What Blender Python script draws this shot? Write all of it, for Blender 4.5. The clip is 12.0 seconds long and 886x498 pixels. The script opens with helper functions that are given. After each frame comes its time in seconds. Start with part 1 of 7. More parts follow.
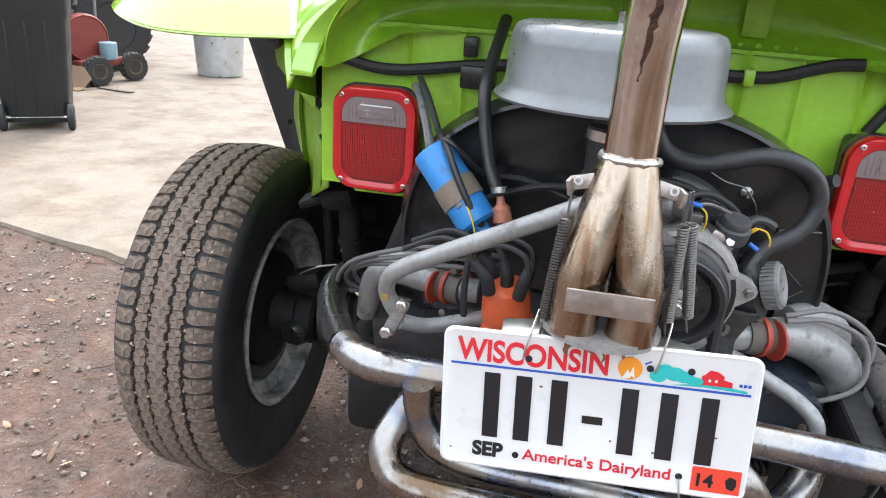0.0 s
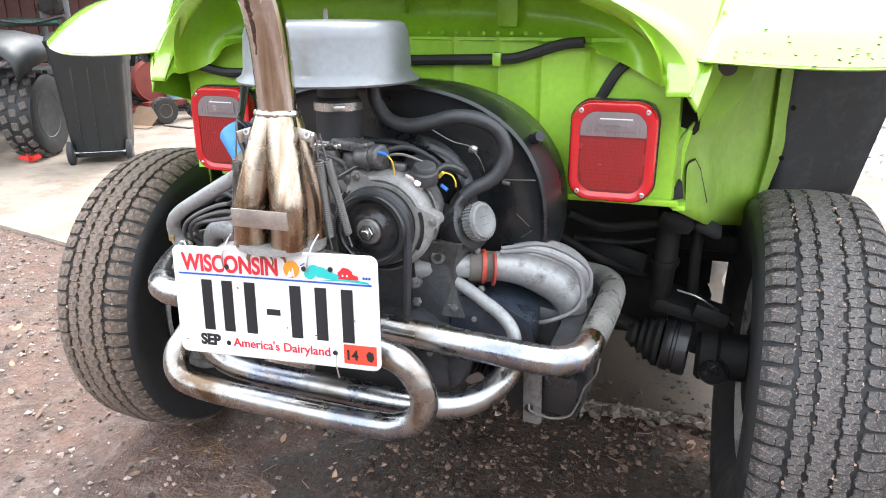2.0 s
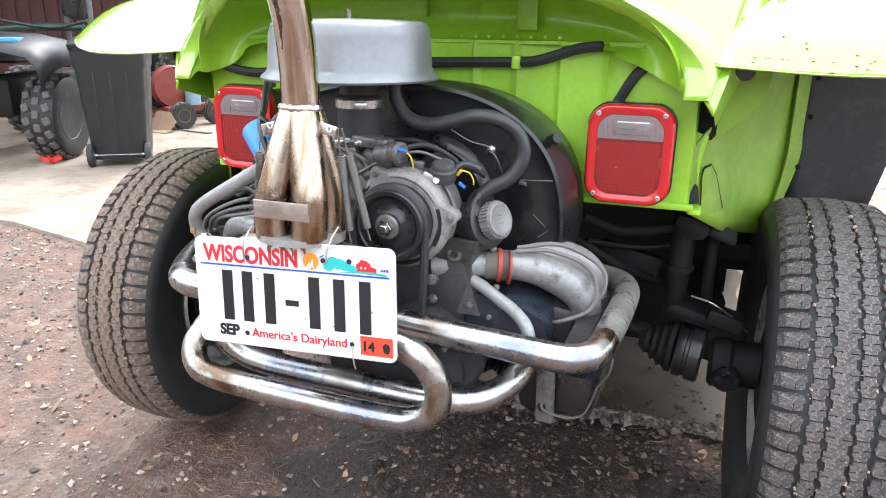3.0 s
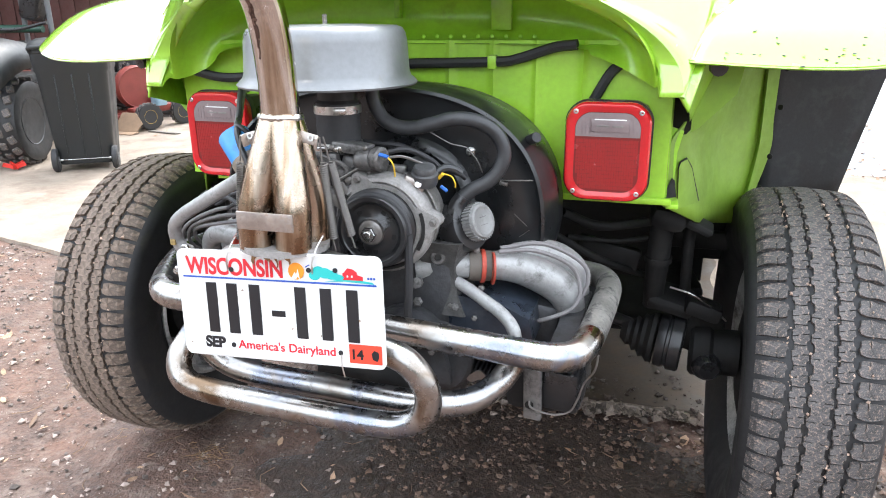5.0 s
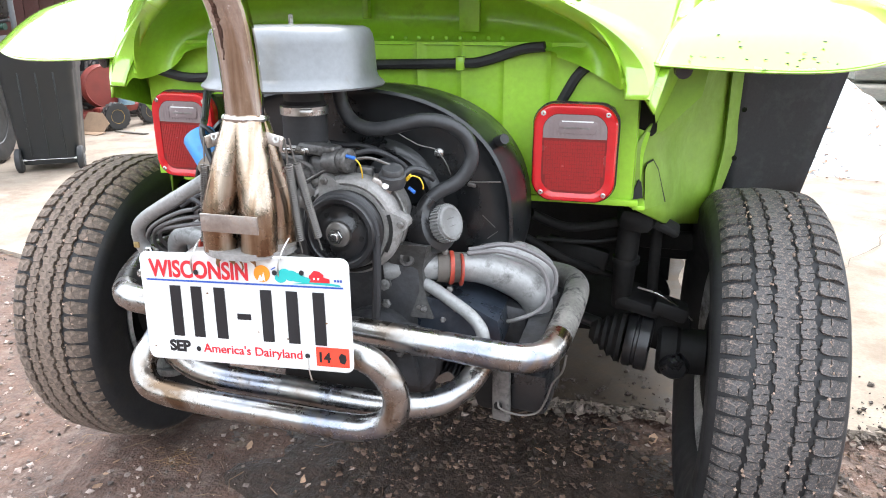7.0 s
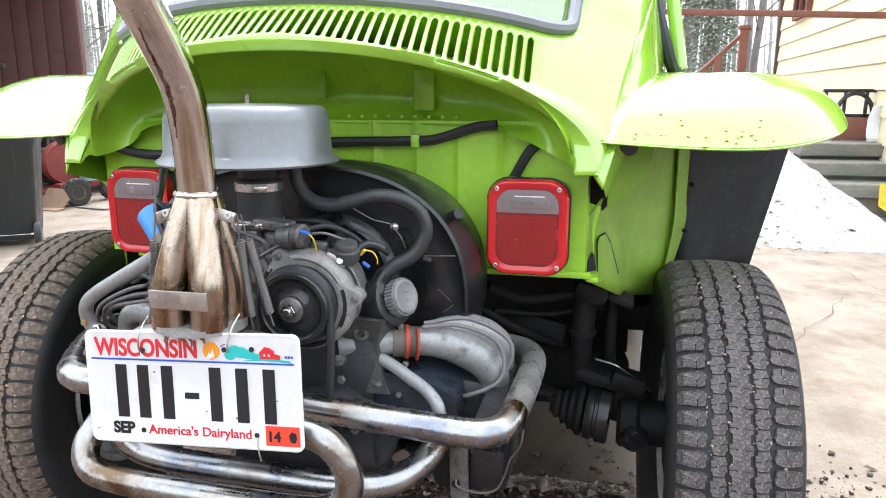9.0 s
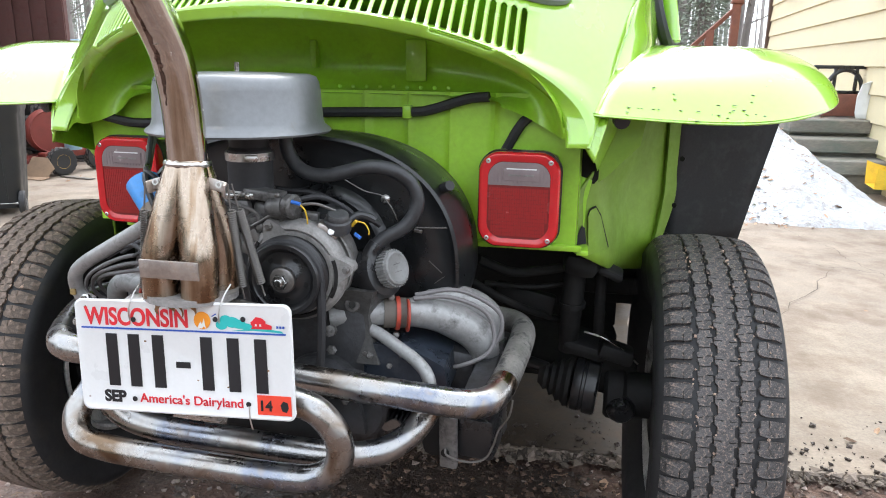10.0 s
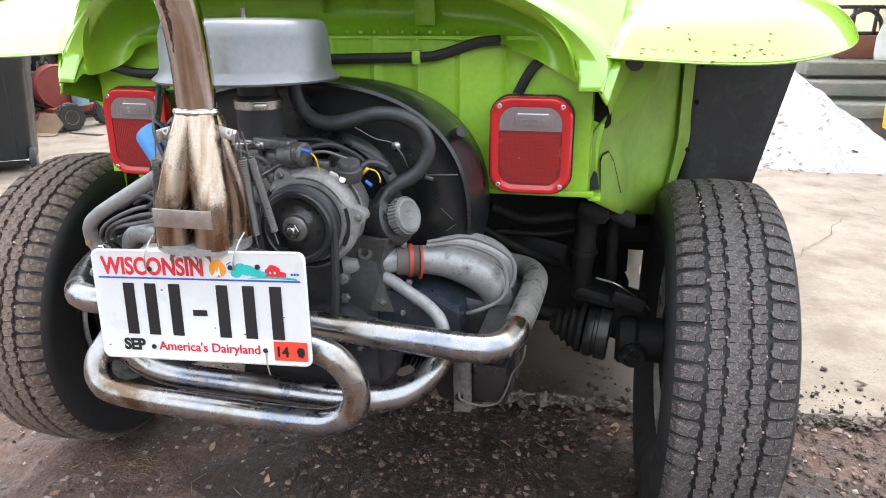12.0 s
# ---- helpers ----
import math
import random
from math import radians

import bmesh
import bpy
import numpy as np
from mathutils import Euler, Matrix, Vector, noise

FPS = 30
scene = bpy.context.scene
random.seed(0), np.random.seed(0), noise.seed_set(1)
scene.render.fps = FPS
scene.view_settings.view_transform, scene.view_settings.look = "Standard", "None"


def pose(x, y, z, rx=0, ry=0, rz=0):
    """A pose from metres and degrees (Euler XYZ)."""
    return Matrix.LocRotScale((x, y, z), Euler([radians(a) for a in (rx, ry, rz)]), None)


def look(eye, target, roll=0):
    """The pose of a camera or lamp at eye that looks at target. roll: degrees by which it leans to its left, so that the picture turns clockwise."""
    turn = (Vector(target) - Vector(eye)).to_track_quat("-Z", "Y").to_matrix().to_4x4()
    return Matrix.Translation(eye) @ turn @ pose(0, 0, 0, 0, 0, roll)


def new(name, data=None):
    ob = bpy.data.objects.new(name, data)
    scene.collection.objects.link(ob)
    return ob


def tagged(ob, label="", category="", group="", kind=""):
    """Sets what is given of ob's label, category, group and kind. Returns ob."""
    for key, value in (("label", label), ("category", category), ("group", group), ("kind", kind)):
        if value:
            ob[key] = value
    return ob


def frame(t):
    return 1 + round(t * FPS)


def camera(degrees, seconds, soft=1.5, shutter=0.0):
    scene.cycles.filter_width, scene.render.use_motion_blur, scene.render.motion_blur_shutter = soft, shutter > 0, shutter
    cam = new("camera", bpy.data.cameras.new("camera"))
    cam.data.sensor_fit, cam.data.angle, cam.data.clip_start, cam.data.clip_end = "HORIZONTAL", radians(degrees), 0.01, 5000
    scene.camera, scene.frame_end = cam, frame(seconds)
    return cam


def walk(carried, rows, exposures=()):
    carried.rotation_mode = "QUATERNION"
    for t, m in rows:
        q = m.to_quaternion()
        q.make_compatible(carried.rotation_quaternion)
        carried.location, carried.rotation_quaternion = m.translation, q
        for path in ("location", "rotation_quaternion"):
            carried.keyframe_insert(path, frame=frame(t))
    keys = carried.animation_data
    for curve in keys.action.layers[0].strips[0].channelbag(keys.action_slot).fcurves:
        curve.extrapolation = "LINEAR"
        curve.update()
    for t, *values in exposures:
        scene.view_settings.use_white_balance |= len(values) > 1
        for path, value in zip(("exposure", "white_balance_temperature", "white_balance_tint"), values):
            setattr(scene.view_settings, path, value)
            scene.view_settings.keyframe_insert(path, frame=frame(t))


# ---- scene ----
cam = camera(64.2, 12.0, soft=1.0)
PATH = [
    (0, (-0.059, -1.062, 1.121), (-0.388, 0.779, 0.413), 4.0),
    (0.5, (-0.048, -0.963, 1.108), (-0.179, 0.834, 0.24), 6.4),
    (1, (0.148, -1.023, 1.105), (-0.156, 0.791, 0.319), 4.2),
    (1.5, (0.306, -1.09, 1.109), (0.057, 0.759, 0.387), 4.8),
    (2, (0.472, -1.192, 1.102), (-0.111, 0.61, 0.46), -0.2),
    (2.5, (0.501, -1.237, 1.111), (-0.086, 0.558, 0.452), 0.8),
    (2.7, (0.486, -1.212, 1.085), (-0.135, 0.588, 0.473), 0.7),
    (4.5, (0.452, -1.216, 1.099), (-0.111, 0.601, 0.482), -0.2),
    (5, (0.456, -1.214, 1.103), (-0.09, 0.603, 0.469), -0.6),
    (5.5, (0.464, -1.221, 1.108), (-0.116, 0.601, 0.521), -1.1),
    (6, (0.464, -1.216, 1.106), (-0.126, 0.604, 0.524), -1.2),
    (6.5, (0.46, -1.217, 1.104), (-0.049, 0.624, 0.513), 0.1),
    (6.7, (0.461, -1.212, 1.104), (-0.02, 0.626, 0.477), 0.2),
    (8.3, (0.476, -1.207, 1.102), (0.015, 0.632, 0.465), -1.0),
    (8.5, (0.479, -1.205, 1.104), (0.053, 0.667, 0.545), -0.3),
    (9, (0.482, -1.21, 1.106), (0.088, 0.703, 0.673), 0.1),
    (9.5, (0.479, -1.208, 1.103), (0.09, 0.689, 0.603), 0.3),
    (10, (0.478, -1.212, 1.104), (0.12, 0.689, 0.598), 0.8),
    (10.5, (0.478, -1.214, 1.102), (0.101, 0.679, 0.579), 0.6),
    (11, (0.479, -1.213, 1.1), (0.118, 0.671, 0.535), 0.4),
    (11.5, (0.48, -1.21, 1.097), (0.118, 0.657, 0.477), 0.2),
    (12, (0.476, -1.214, 1.096), (0.097, 0.643, 0.46), -0.2),
]
EXPOSURES = [(0.0, 0.53), (0.5, 0.50), (1.0, 0.73), (1.5, 1.05), (2.0, 1.05), (2.7, 1.05), (4.3, 1.05), (6.0, 1.05), (6.7, 1.05), (8.5, 0.95), (9.0, 0.70), (9.5, 0.47), (10.0, 0.42), (11.0, 0.47), (12.0, 0.60)]
walk(cam, [(t, look(eye, target, roll)) for t, eye, target, roll in PATH], EXPOSURES)

# ---- light: a bright overcast sky with a veiled sun ----
world = bpy.data.worlds.new("world")
scene.world = world
world.use_nodes = True
wn, wl = world.node_tree.nodes, world.node_tree.links
sky = wn.new("ShaderNodeTexSky")
sky.sky_type, sky.sun_disc = "NISHITA", False
SUN_EL, SUN_AZ = 58.0, -4.0
sky.sun_elevation, sky.sun_rotation = radians(SUN_EL), radians(SUN_AZ)
sky.air_density, sky.dust_density, sky.ozone_density = 1.0, 4.0, 1.0
veil = wn.new("ShaderNodeHueSaturation")
veil.inputs["Saturation"].default_value = 0.22
wl.new(sky.outputs[0], veil.inputs["Color"])
cloud = wn.new("ShaderNodeMix")
cloud.data_type = "RGBA"
cloud.inputs[0].default_value = 0.55
cloud.inputs[7].default_value = (6.7, 7.4, 8.4, 1)
wl.new(veil.outputs[0], cloud.inputs[6])
wl.new(cloud.outputs[2], wn["Background"].inputs[0])
wn["Background"].inputs[1].default_value = 0.34
sun_lamp = bpy.data.lights.new("sun", "SUN")
sun_lamp.energy, sun_lamp.angle, sun_lamp.color = 1.4, radians(30), (1.0, 0.99, 0.97)
sun = new("sun", sun_lamp)
el, az = radians(SUN_EL), radians(SUN_AZ)
to_sun = Vector((math.sin(az) * math.cos(el), math.cos(az) * math.cos(el), math.sin(el)))
sun.matrix_world = look(to_sun * 30, (0, 0, 0))

# ---- materials ----
def mat(name, base, rough=0.5, metal=0.0, var=0.15, scale=12.0, bump=0.1, bscale=180.0, dirt=None, dirt_at=(0.5, 0.7),
        dscale=5.0, coat=0.0, spec=0.5, per_object=0.0, per_island=0.0, rvar=0.15, stretch=(1, 1, 1), bdist=0.002):
    """A surface with grain at two scales, optional dirt patches, and variation per piece."""
    m = bpy.data.materials.new(name)
    m.use_nodes = True
    n, l = m.node_tree.nodes, m.node_tree.links
    b = n["Principled BSDF"]
    b.inputs["Metallic"].default_value = metal
    b.inputs["Coat Weight"].default_value = coat
    b.inputs["Coat Roughness"].default_value = 0.12
    b.inputs["Specular IOR Level"].default_value = spec
    tc, mp = n.new("ShaderNodeTexCoord"), n.new("ShaderNodeMapping")
    mp.inputs["Scale"].default_value = stretch
    l.new(tc.outputs["Object"], mp.inputs[0])

    def noise_tex(sc, detail=5.0, rough_=0.6):
        t = n.new("ShaderNodeTexNoise")
        t.inputs["Scale"].default_value, t.inputs["Detail"].default_value, t.inputs["Roughness"].default_value = sc, detail, rough_
        l.new(mp.outputs[0], t.inputs["Vector"])
        return t

    def ramp(src, lo, hi, a, c):
        r = n.new("ShaderNodeMapRange")
        r.inputs[1].default_value, r.inputs[2].default_value, r.inputs[3].default_value, r.inputs[4].default_value = lo, hi, a, c
        l.new(src, r.inputs[0])
        return r.outputs[0]

    big, fine = noise_tex(scale), noise_tex(bscale, 3.0)
    mixed = n.new("ShaderNodeMath")
    mixed.operation = "ADD"
    l.new(ramp(big.outputs["Fac"], 0.3, 0.7, 1 - var, 1 + var), mixed.inputs[0])
    l.new(ramp(fine.outputs["Fac"], 0.3, 0.7, -var * 0.6, var * 0.6), mixed.inputs[1])
    value = mixed.outputs[0]
    for amount, kind in ((per_object, "ob"), (per_island, "isl")):
        if amount:
            src = n.new("ShaderNodeObjectInfo").outputs["Random"] if kind == "ob" else n.new("ShaderNodeNewGeometry").outputs["Random Per Island"]
            mul = n.new("ShaderNodeMath")
            mul.operation = "MULTIPLY"
            l.new(value, mul.inputs[0])
            l.new(ramp(src, 0, 1, 1 - amount, 1 + amount), mul.inputs[1])
            value = mul.outputs[0]
    col = n.new("ShaderNodeVectorMath")
    col.operation = "SCALE"
    col.inputs[0].default_value = base
    l.new(value, col.inputs["Scale"])
    out = col.outputs[0]
    r_out = ramp(big.outputs["Fac"], 0.3, 0.7, max(0.02, rough - rvar), min(1, rough + rvar))
    if dirt:
        d = noise_tex(dscale, 8.0, 0.7)
        f = ramp(d.outputs["Fac"], dirt_at[0], dirt_at[1], 0, 1)
        mx = n.new("ShaderNodeMix")
        mx.data_type = "RGBA"
        l.new(f, mx.inputs[0])
        l.new(out, mx.inputs[6])
        mx.inputs[7].default_value = (*dirt, 1)
        out = mx.outputs[2]
        rm = n.new("ShaderNodeMix")
        l.new(f, rm.inputs[0])
        l.new(r_out, rm.inputs[2])
        rm.inputs[3].default_value = 0.9
        r_out = rm.outputs[0]
        if metal:
            mm = n.new("ShaderNodeMix")
            l.new(f, mm.inputs[0])
            mm.inputs[2].default_value, mm.inputs[3].default_value = metal, 0.0
            l.new(mm.outputs[0], b.inputs["Metallic"])
    l.new(out, b.inputs["Base Color"])
    l.new(r_out, b.inputs["Roughness"])
    if bump:
        bp = n.new("ShaderNodeBump")
        bp.inputs["Strength"].default_value, bp.inputs["Distance"].default_value = bump, bdist
        l.new(fine.outputs["Fac"], bp.inputs["Height"])
        l.new(bp.outputs[0], b.inputs["Normal"])
    return m


GREEN = mat("lime_paint", (0.28, 0.54, 0.032), 0.26, var=0.05, scale=4, bump=0.03, bscale=60, coat=1.0, rvar=0.06)
GREEN.node_tree.nodes["Principled BSDF"].inputs["Coat IOR"].default_value = 1.8
GREEN.node_tree.nodes["Principled BSDF"].inputs["Coat Roughness"].default_value = 0.05
# dusty arch paint, a darker green that holds the fender's shade
SHADED_ARCH_GREEN = mat("shaded_dusty_lime_paint", (0.225, 0.40, 0.030), 0.38, var=0.08, scale=7, bump=0.06, bscale=80, dirt=(0.165, 0.240, 0.035), dirt_at=(0.40, 0.72), dscale=3, rvar=0.12, coat=0.2)
GREEN_IN = mat("lime_paint_dusty", (0.32, 0.60, 0.036), 0.40, var=0.1, scale=9, bump=0.08, bscale=90, dirt=(0.17, 0.24, 0.03), dirt_at=(0.57, 0.8), dscale=7, rvar=0.1, coat=0.5)
BLACK = mat("black_enamel", (0.016, 0.016, 0.017), 0.32, var=0.25, bump=0.06, bscale=120, dirt=(0.05, 0.045, 0.04), dirt_at=(0.58, 0.8), dscale=9)
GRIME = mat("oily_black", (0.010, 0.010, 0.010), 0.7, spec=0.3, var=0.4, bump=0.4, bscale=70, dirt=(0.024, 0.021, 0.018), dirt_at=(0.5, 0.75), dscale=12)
BLUE_TIN = mat("oily_blue_black_tin", (0.026, 0.033, 0.045), 0.34, var=0.4, scale=14, bump=0.15, bscale=60, dirt=(0.085, 0.088, 0.095), dirt_at=(0.58, 0.78), dscale=12)
ENGINE = mat("oily_grey_casting", (0.046, 0.047, 0.051), 0.40, metal=0.3, var=0.35, bump=0.5, bscale=90, dirt=(0.02, 0.018, 0.016), dirt_at=(0.45, 0.7), dscale=16)
CAST_DARK = mat("grimy_cast_alloy", (0.085, 0.083, 0.08), 0.55, metal=0.3, var=0.35, bump=0.5, bscale=120, dirt=(0.035, 0.032, 0.03), dirt_at=(0.48, 0.66), dscale=24)
CAST = mat("cast_alloy", (0.27, 0.26, 0.25), 0.55, metal=0.35, var=0.28, bump=0.3, bscale=200, dirt=(0.11, 0.10, 0.09), dirt_at=(0.54, 0.74), dscale=26)
SILVER = mat("silver_paint", (0.30, 0.30, 0.295), 0.44, metal=0.4, var=0.2, bump=0.3, bscale=110, dirt=(0.09, 0.085, 0.08), dirt_at=(0.54, 0.72), dscale=28)
STRAP = mat("dull_strap", (0.42, 0.38, 0.35), 0.4, metal=0.9, var=0.2, bump=0.1, dirt=(0.3, 0.2, 0.14), dirt_at=(0.55, 0.75), dscale=30)
STEEL_D = mat("dull_steel", (0.2, 0.19, 0.18), 0.45, metal=0.8, var=0.2)
STEEL = mat("bare_steel", (0.55, 0.54, 0.52), 0.3, metal=1.0, var=0.15, bump=0.1, bscale=200)
RUBBER = mat("rubber", (0.022, 0.022, 0.024), 0.6, var=0.25, bump=0.1, bscale=150)
TYRE = mat("tyre_rubber", (0.082, 0.077, 0.075), 0.8, var=0.5, scale=45, bump=1.0, bscale=380, dirt=(0.30, 0.22, 0.175), dirt_at=(0.52, 0.64), dscale=190, per_object=0.10, per_island=0.1)
TYRE_MUD = mat("dusty_tyre_rubber", (0.122, 0.093, 0.072), 0.85, var=0.3, scale=30, bump=0.4, bscale=260, dirt=(0.27, 0.20, 0.16), dirt_at=(0.46, 0.64), dscale=90, per_object=0.10, per_island=0.1)
WALL_RUBBER = mat("sidewall_rubber", (0.018, 0.018, 0.019), 0.6, var=0.25, scale=15, bump=0.15, bscale=140, dirt=(0.06, 0.05, 0.04), dirt_at=(0.55, 0.8), dscale=8)
ORANGE = mat("orange_silicone", (0.37, 0.050, 0.028), 0.45, var=0.25)
ORANGE_CAP = mat("orange_plastic", (0.62, 0.11, 0.035), 0.35, var=0.1, dirt=(0.2, 0.06, 0.03), dirt_at=(0.6, 0.8), dscale=18)
BLUE = mat("blue_can", (0.03, 0.22, 0.55), 0.4, var=0.12, dirt=(0.05, 0.09, 0.14), dirt_at=(0.6, 0.8), dscale=20)
TAPE = mat("brown_band", (0.20, 0.16, 0.12), 0.6)
YELLOW = mat("yellow_wire", (0.70, 0.45, 0.03), 0.5)
BLUE_PLASTIC = mat("blue_connector", (0.02, 0.14, 0.55), 0.4)
WHITE = mat("plate_white", (0.72, 0.72, 0.71), 0.35, var=0.03, bump=0.03, dirt=(0.55, 0.52, 0.47), dirt_at=(0.66, 0.85), dscale=20)
RED_PRINT = mat("red_print", (0.62, 0.02, 0.03), 0.4, var=0.04, bump=0)
BLACK_PRINT = mat("black_print", (0.012, 0.012, 0.014), 0.4, var=0.04, bump=0)
BLUE_PRINT = mat("blue_print", (0.02, 0.08, 0.40), 0.4, var=0.04, bump=0)
TEAL_PRINT = mat("teal_print", (0.02, 0.42, 0.40), 0.4, var=0.04, bump=0)
ORANGE_PRINT = mat("orange_print", (0.80, 0.28, 0.02), 0.4, var=0.04, bump=0)
RED_STICKER = mat("red_sticker", (0.75, 0.06, 0.03), 0.4, var=0.05, bump=0)


def chrome(name, tints, rough=0.12, scale=7.0, stretch=(1, 1, 1), detail=5, lo=0.3, hi=0.7, base=(0.60, 0.585, 0.57)):
    """Polished exhaust tube with heat colours that wander along it."""
    m = mat(name, base, rough, metal=1.0, var=0.10, scale=30, bump=0.03, bscale=160, rvar=0.09, dirt=(0.19, 0.14, 0.105), dirt_at=(0.60, 0.80), dscale=55)
    n, l = m.node_tree.nodes, m.node_tree.links
    b = n["Principled BSDF"]
    old = b.inputs["Base Color"].links[0].from_socket
    tc, t, r, mp = n.new("ShaderNodeTexCoord"), n.new("ShaderNodeTexNoise"), n.new("ShaderNodeValToRGB"), n.new("ShaderNodeMapping")
    t.inputs["Scale"].default_value, t.inputs["Detail"].default_value, t.inputs["Distortion"].default_value = scale, detail, 0.4
    mp.inputs["Scale"].default_value = stretch
    l.new(tc.outputs["Object"], mp.inputs[0])
    l.new(mp.outputs[0], t.inputs["Vector"])
    r.color_ramp.elements[0].position, r.color_ramp.elements[1].position = lo, hi
    r.color_ramp.elements[0].color, r.color_ramp.elements[1].color = (*tints[0], 1), (*tints[-1], 1)
    for k, c in enumerate(tints[1:-1]):
        e = r.color_ramp.elements.new(lo + (hi - lo) * (k + 1) / (len(tints) - 1))
        e.color = (*c, 1)
    l.new(t.outputs["Fac"], r.inputs[0])
    mx = n.new("ShaderNodeMix")
    mx.data_type, mx.blend_type = "RGBA", "MULTIPLY"
    mx.inputs[0].default_value = 1.0
    l.new(old, mx.inputs[6])
    l.new(r.outputs[0], mx.inputs[7])
    l.new(mx.outputs[2], b.inputs["Base Color"])
    return m


CHROME = chrome("polished_exhaust", ((0.36, 0.26, 0.18), (0.66, 0.61, 0.56), (0.78, 0.78, 0.78), (0.70, 0.73, 0.78), (0.50, 0.56, 0.70), (0.64, 0.58, 0.52)), 0.28, 11, (1, 1, 1), 7, 0.32, 0.68, (0.46, 0.448, 0.432))
HEAT = chrome("heat_tinted_exhaust", ((0.30, 0.18, 0.11), (0.54, 0.40, 0.28), (0.72, 0.61, 0.50), (0.60, 0.48, 0.38), (0.38, 0.26, 0.19)), 0.26, 40, (1, 0.5, 0.13), 6, 0.31, 0.69)


def lens_mat(name, colour, rough=0.2):
    m = mat(name, colour, rough, var=0.08, bump=0.0, coat=0.5)
    b = m.node_tree.nodes["Principled BSDF"]
    b.inputs["Transmission Weight"].default_value = 0.15
    return m


RED_LENS = lens_mat("red_lens", (0.62, 0.012, 0.018), 0.14)
RED_GRID = lens_mat("ribbed_red_lens", (0.36, 0.012, 0.014), 0.20)
RED_DEEP = lens_mat("deep_red_reflector", (0.22, 0.010, 0.011))
CLEAR_LENS = lens_mat("clear_lens", (0.25, 0.20, 0.20))
GLASS = bpy.data.materials.new("window_glass")
GLASS.use_nodes = True
gn, gl = GLASS.node_tree.nodes, GLASS.node_tree.links
clear, gloss, fres, both = gn.new("ShaderNodeBsdfTransparent"), gn.new("ShaderNodeBsdfGlossy"), gn.new("ShaderNodeFresnel"), gn.new("ShaderNodeMixShader")
clear.inputs[0].default_value = (0.86, 0.89, 0.88, 1)
gloss.inputs["Roughness"].default_value = 0.02
fres.inputs[0].default_value = 3.0
gl.new(fres.outputs[0], both.inputs[0])
gl.new(clear.outputs[0], both.inputs[1])
gl.new(gloss.outputs[0], both.inputs[2])
gl.new(both.outputs[0], gn["Material Output"].inputs[0])
STACK = chrome("sooty_chrome_stack", ((0.44, 0.33, 0.24), (0.74, 0.64, 0.51), (1.0, 0.97, 0.92), (1.1, 1.08, 1.06), (0.86, 0.76, 0.62), (0.54, 0.41, 0.31)), 0.10, 44, (1, 0.22, 0.10), 6, 0.31, 0.69)
SEAL = mat("grey_seal", (0.19, 0.20, 0.215), 0.45, var=0.1)

# ---- mesh helpers ----
def thing(name, loc, label, category, group="", kind=""):
    ob = new(name)
    ob.location = loc
    ob.empty_display_size = 0.1
    return tagged(ob, label, category, group, kind)


def finish(name, data, material, parent=None, label="", smooth=None):
    ob = new(name, data)
    data.materials.append(material)
    if smooth is not None:
        data.shade_smooth() if smooth else data.shade_flat()
        if smooth:
            data.set_sharp_from_angle(angle=radians(38))
    if parent is not None:
        ob.parent = parent
        if parent.type == "EMPTY":
            ob.matrix_parent_inverse = Matrix.Translation(-Vector(parent.location))
    return tagged(ob, label)


def part(name, bm, material, parent=None, label="", smooth=True):
    """One bmesh as one mesh object under a thing or a part; its points are in world metres."""
    bmesh.ops.recalc_face_normals(bm, faces=bm.faces)
    me = bpy.data.meshes.new(name)
    bm.to_mesh(me)
    bm.free()
    return finish(name, me, material, parent, label, smooth)


def box(bm, size, m=None, bevel=0.0, seg=2):
    """A box of a given size about the origin of m, with rounded edges."""
    m = m or Matrix()
    r = bmesh.ops.create_cube(bm, size=1.0, matrix=m @ Matrix.Diagonal((*size, 1)))
    vs = r["verts"]
    if bevel:
        es = list({e for v in vs for e in v.link_edges})
        bmesh.ops.bevel(bm, geom=es, offset=bevel, segments=seg, affect="EDGES", profile=0.5)
    return bm


def at(x, y, z, rx=0, ry=0, rz=0):
    return pose(x, y, z, rx, ry, rz)


def along(p, d, up=(0, 0, 1)):
    """A pose at p whose z runs along d."""
    q = Vector(d).to_track_quat("Z", "Y")
    return Matrix.Translation(p) @ q.to_matrix().to_4x4()


def rings(bm, rows, closed=True, cap=True):
    """Skin over rows of points of equal length."""
    vs = [[bm.verts.new(p) for p in row] for row in rows]
    for a, b in zip(vs, vs[1:]):
        n = len(a)
        for i in range(n if closed else n - 1):
            j = (i + 1) % n
            bm.faces.new((a[i], a[j], b[j], b[i]))
    if cap and closed:
        bm.faces.new(vs[0][::-1])
        bm.faces.new(vs[-1])
    return bm


def lathe(bm, profile, m=None, n=32, cap=True):
    """Turn a profile of (radius, height) round the z axis of m."""
    m = m or Matrix()
    rows = [[m @ Vector((r * math.cos(2 * math.pi * k / n), r * math.sin(2 * math.pi * k / n), h)) for k in range(n)] for r, h in profile]
    return rings(bm, rows, True, cap)


def spline(pts, step=6):
    """A smooth line through points (Catmull-Rom)."""
    p = [Vector(q) for q in pts]
    p = [2 * p[0] - p[1]] + p + [2 * p[-1] - p[-2]]
    out = []
    for i in range(1, len(p) - 2):
        for k in range(step):
            t = k / step
            a, b, c, d = p[i - 1], p[i], p[i + 1], p[i + 2]
            out.append(0.5 * (2 * b + (c - a) * t + (2 * a - 5 * b + 4 * c - d) * t * t + (3 * b - a - 3 * c + d) * t ** 3))
    return out + [p[-2]]


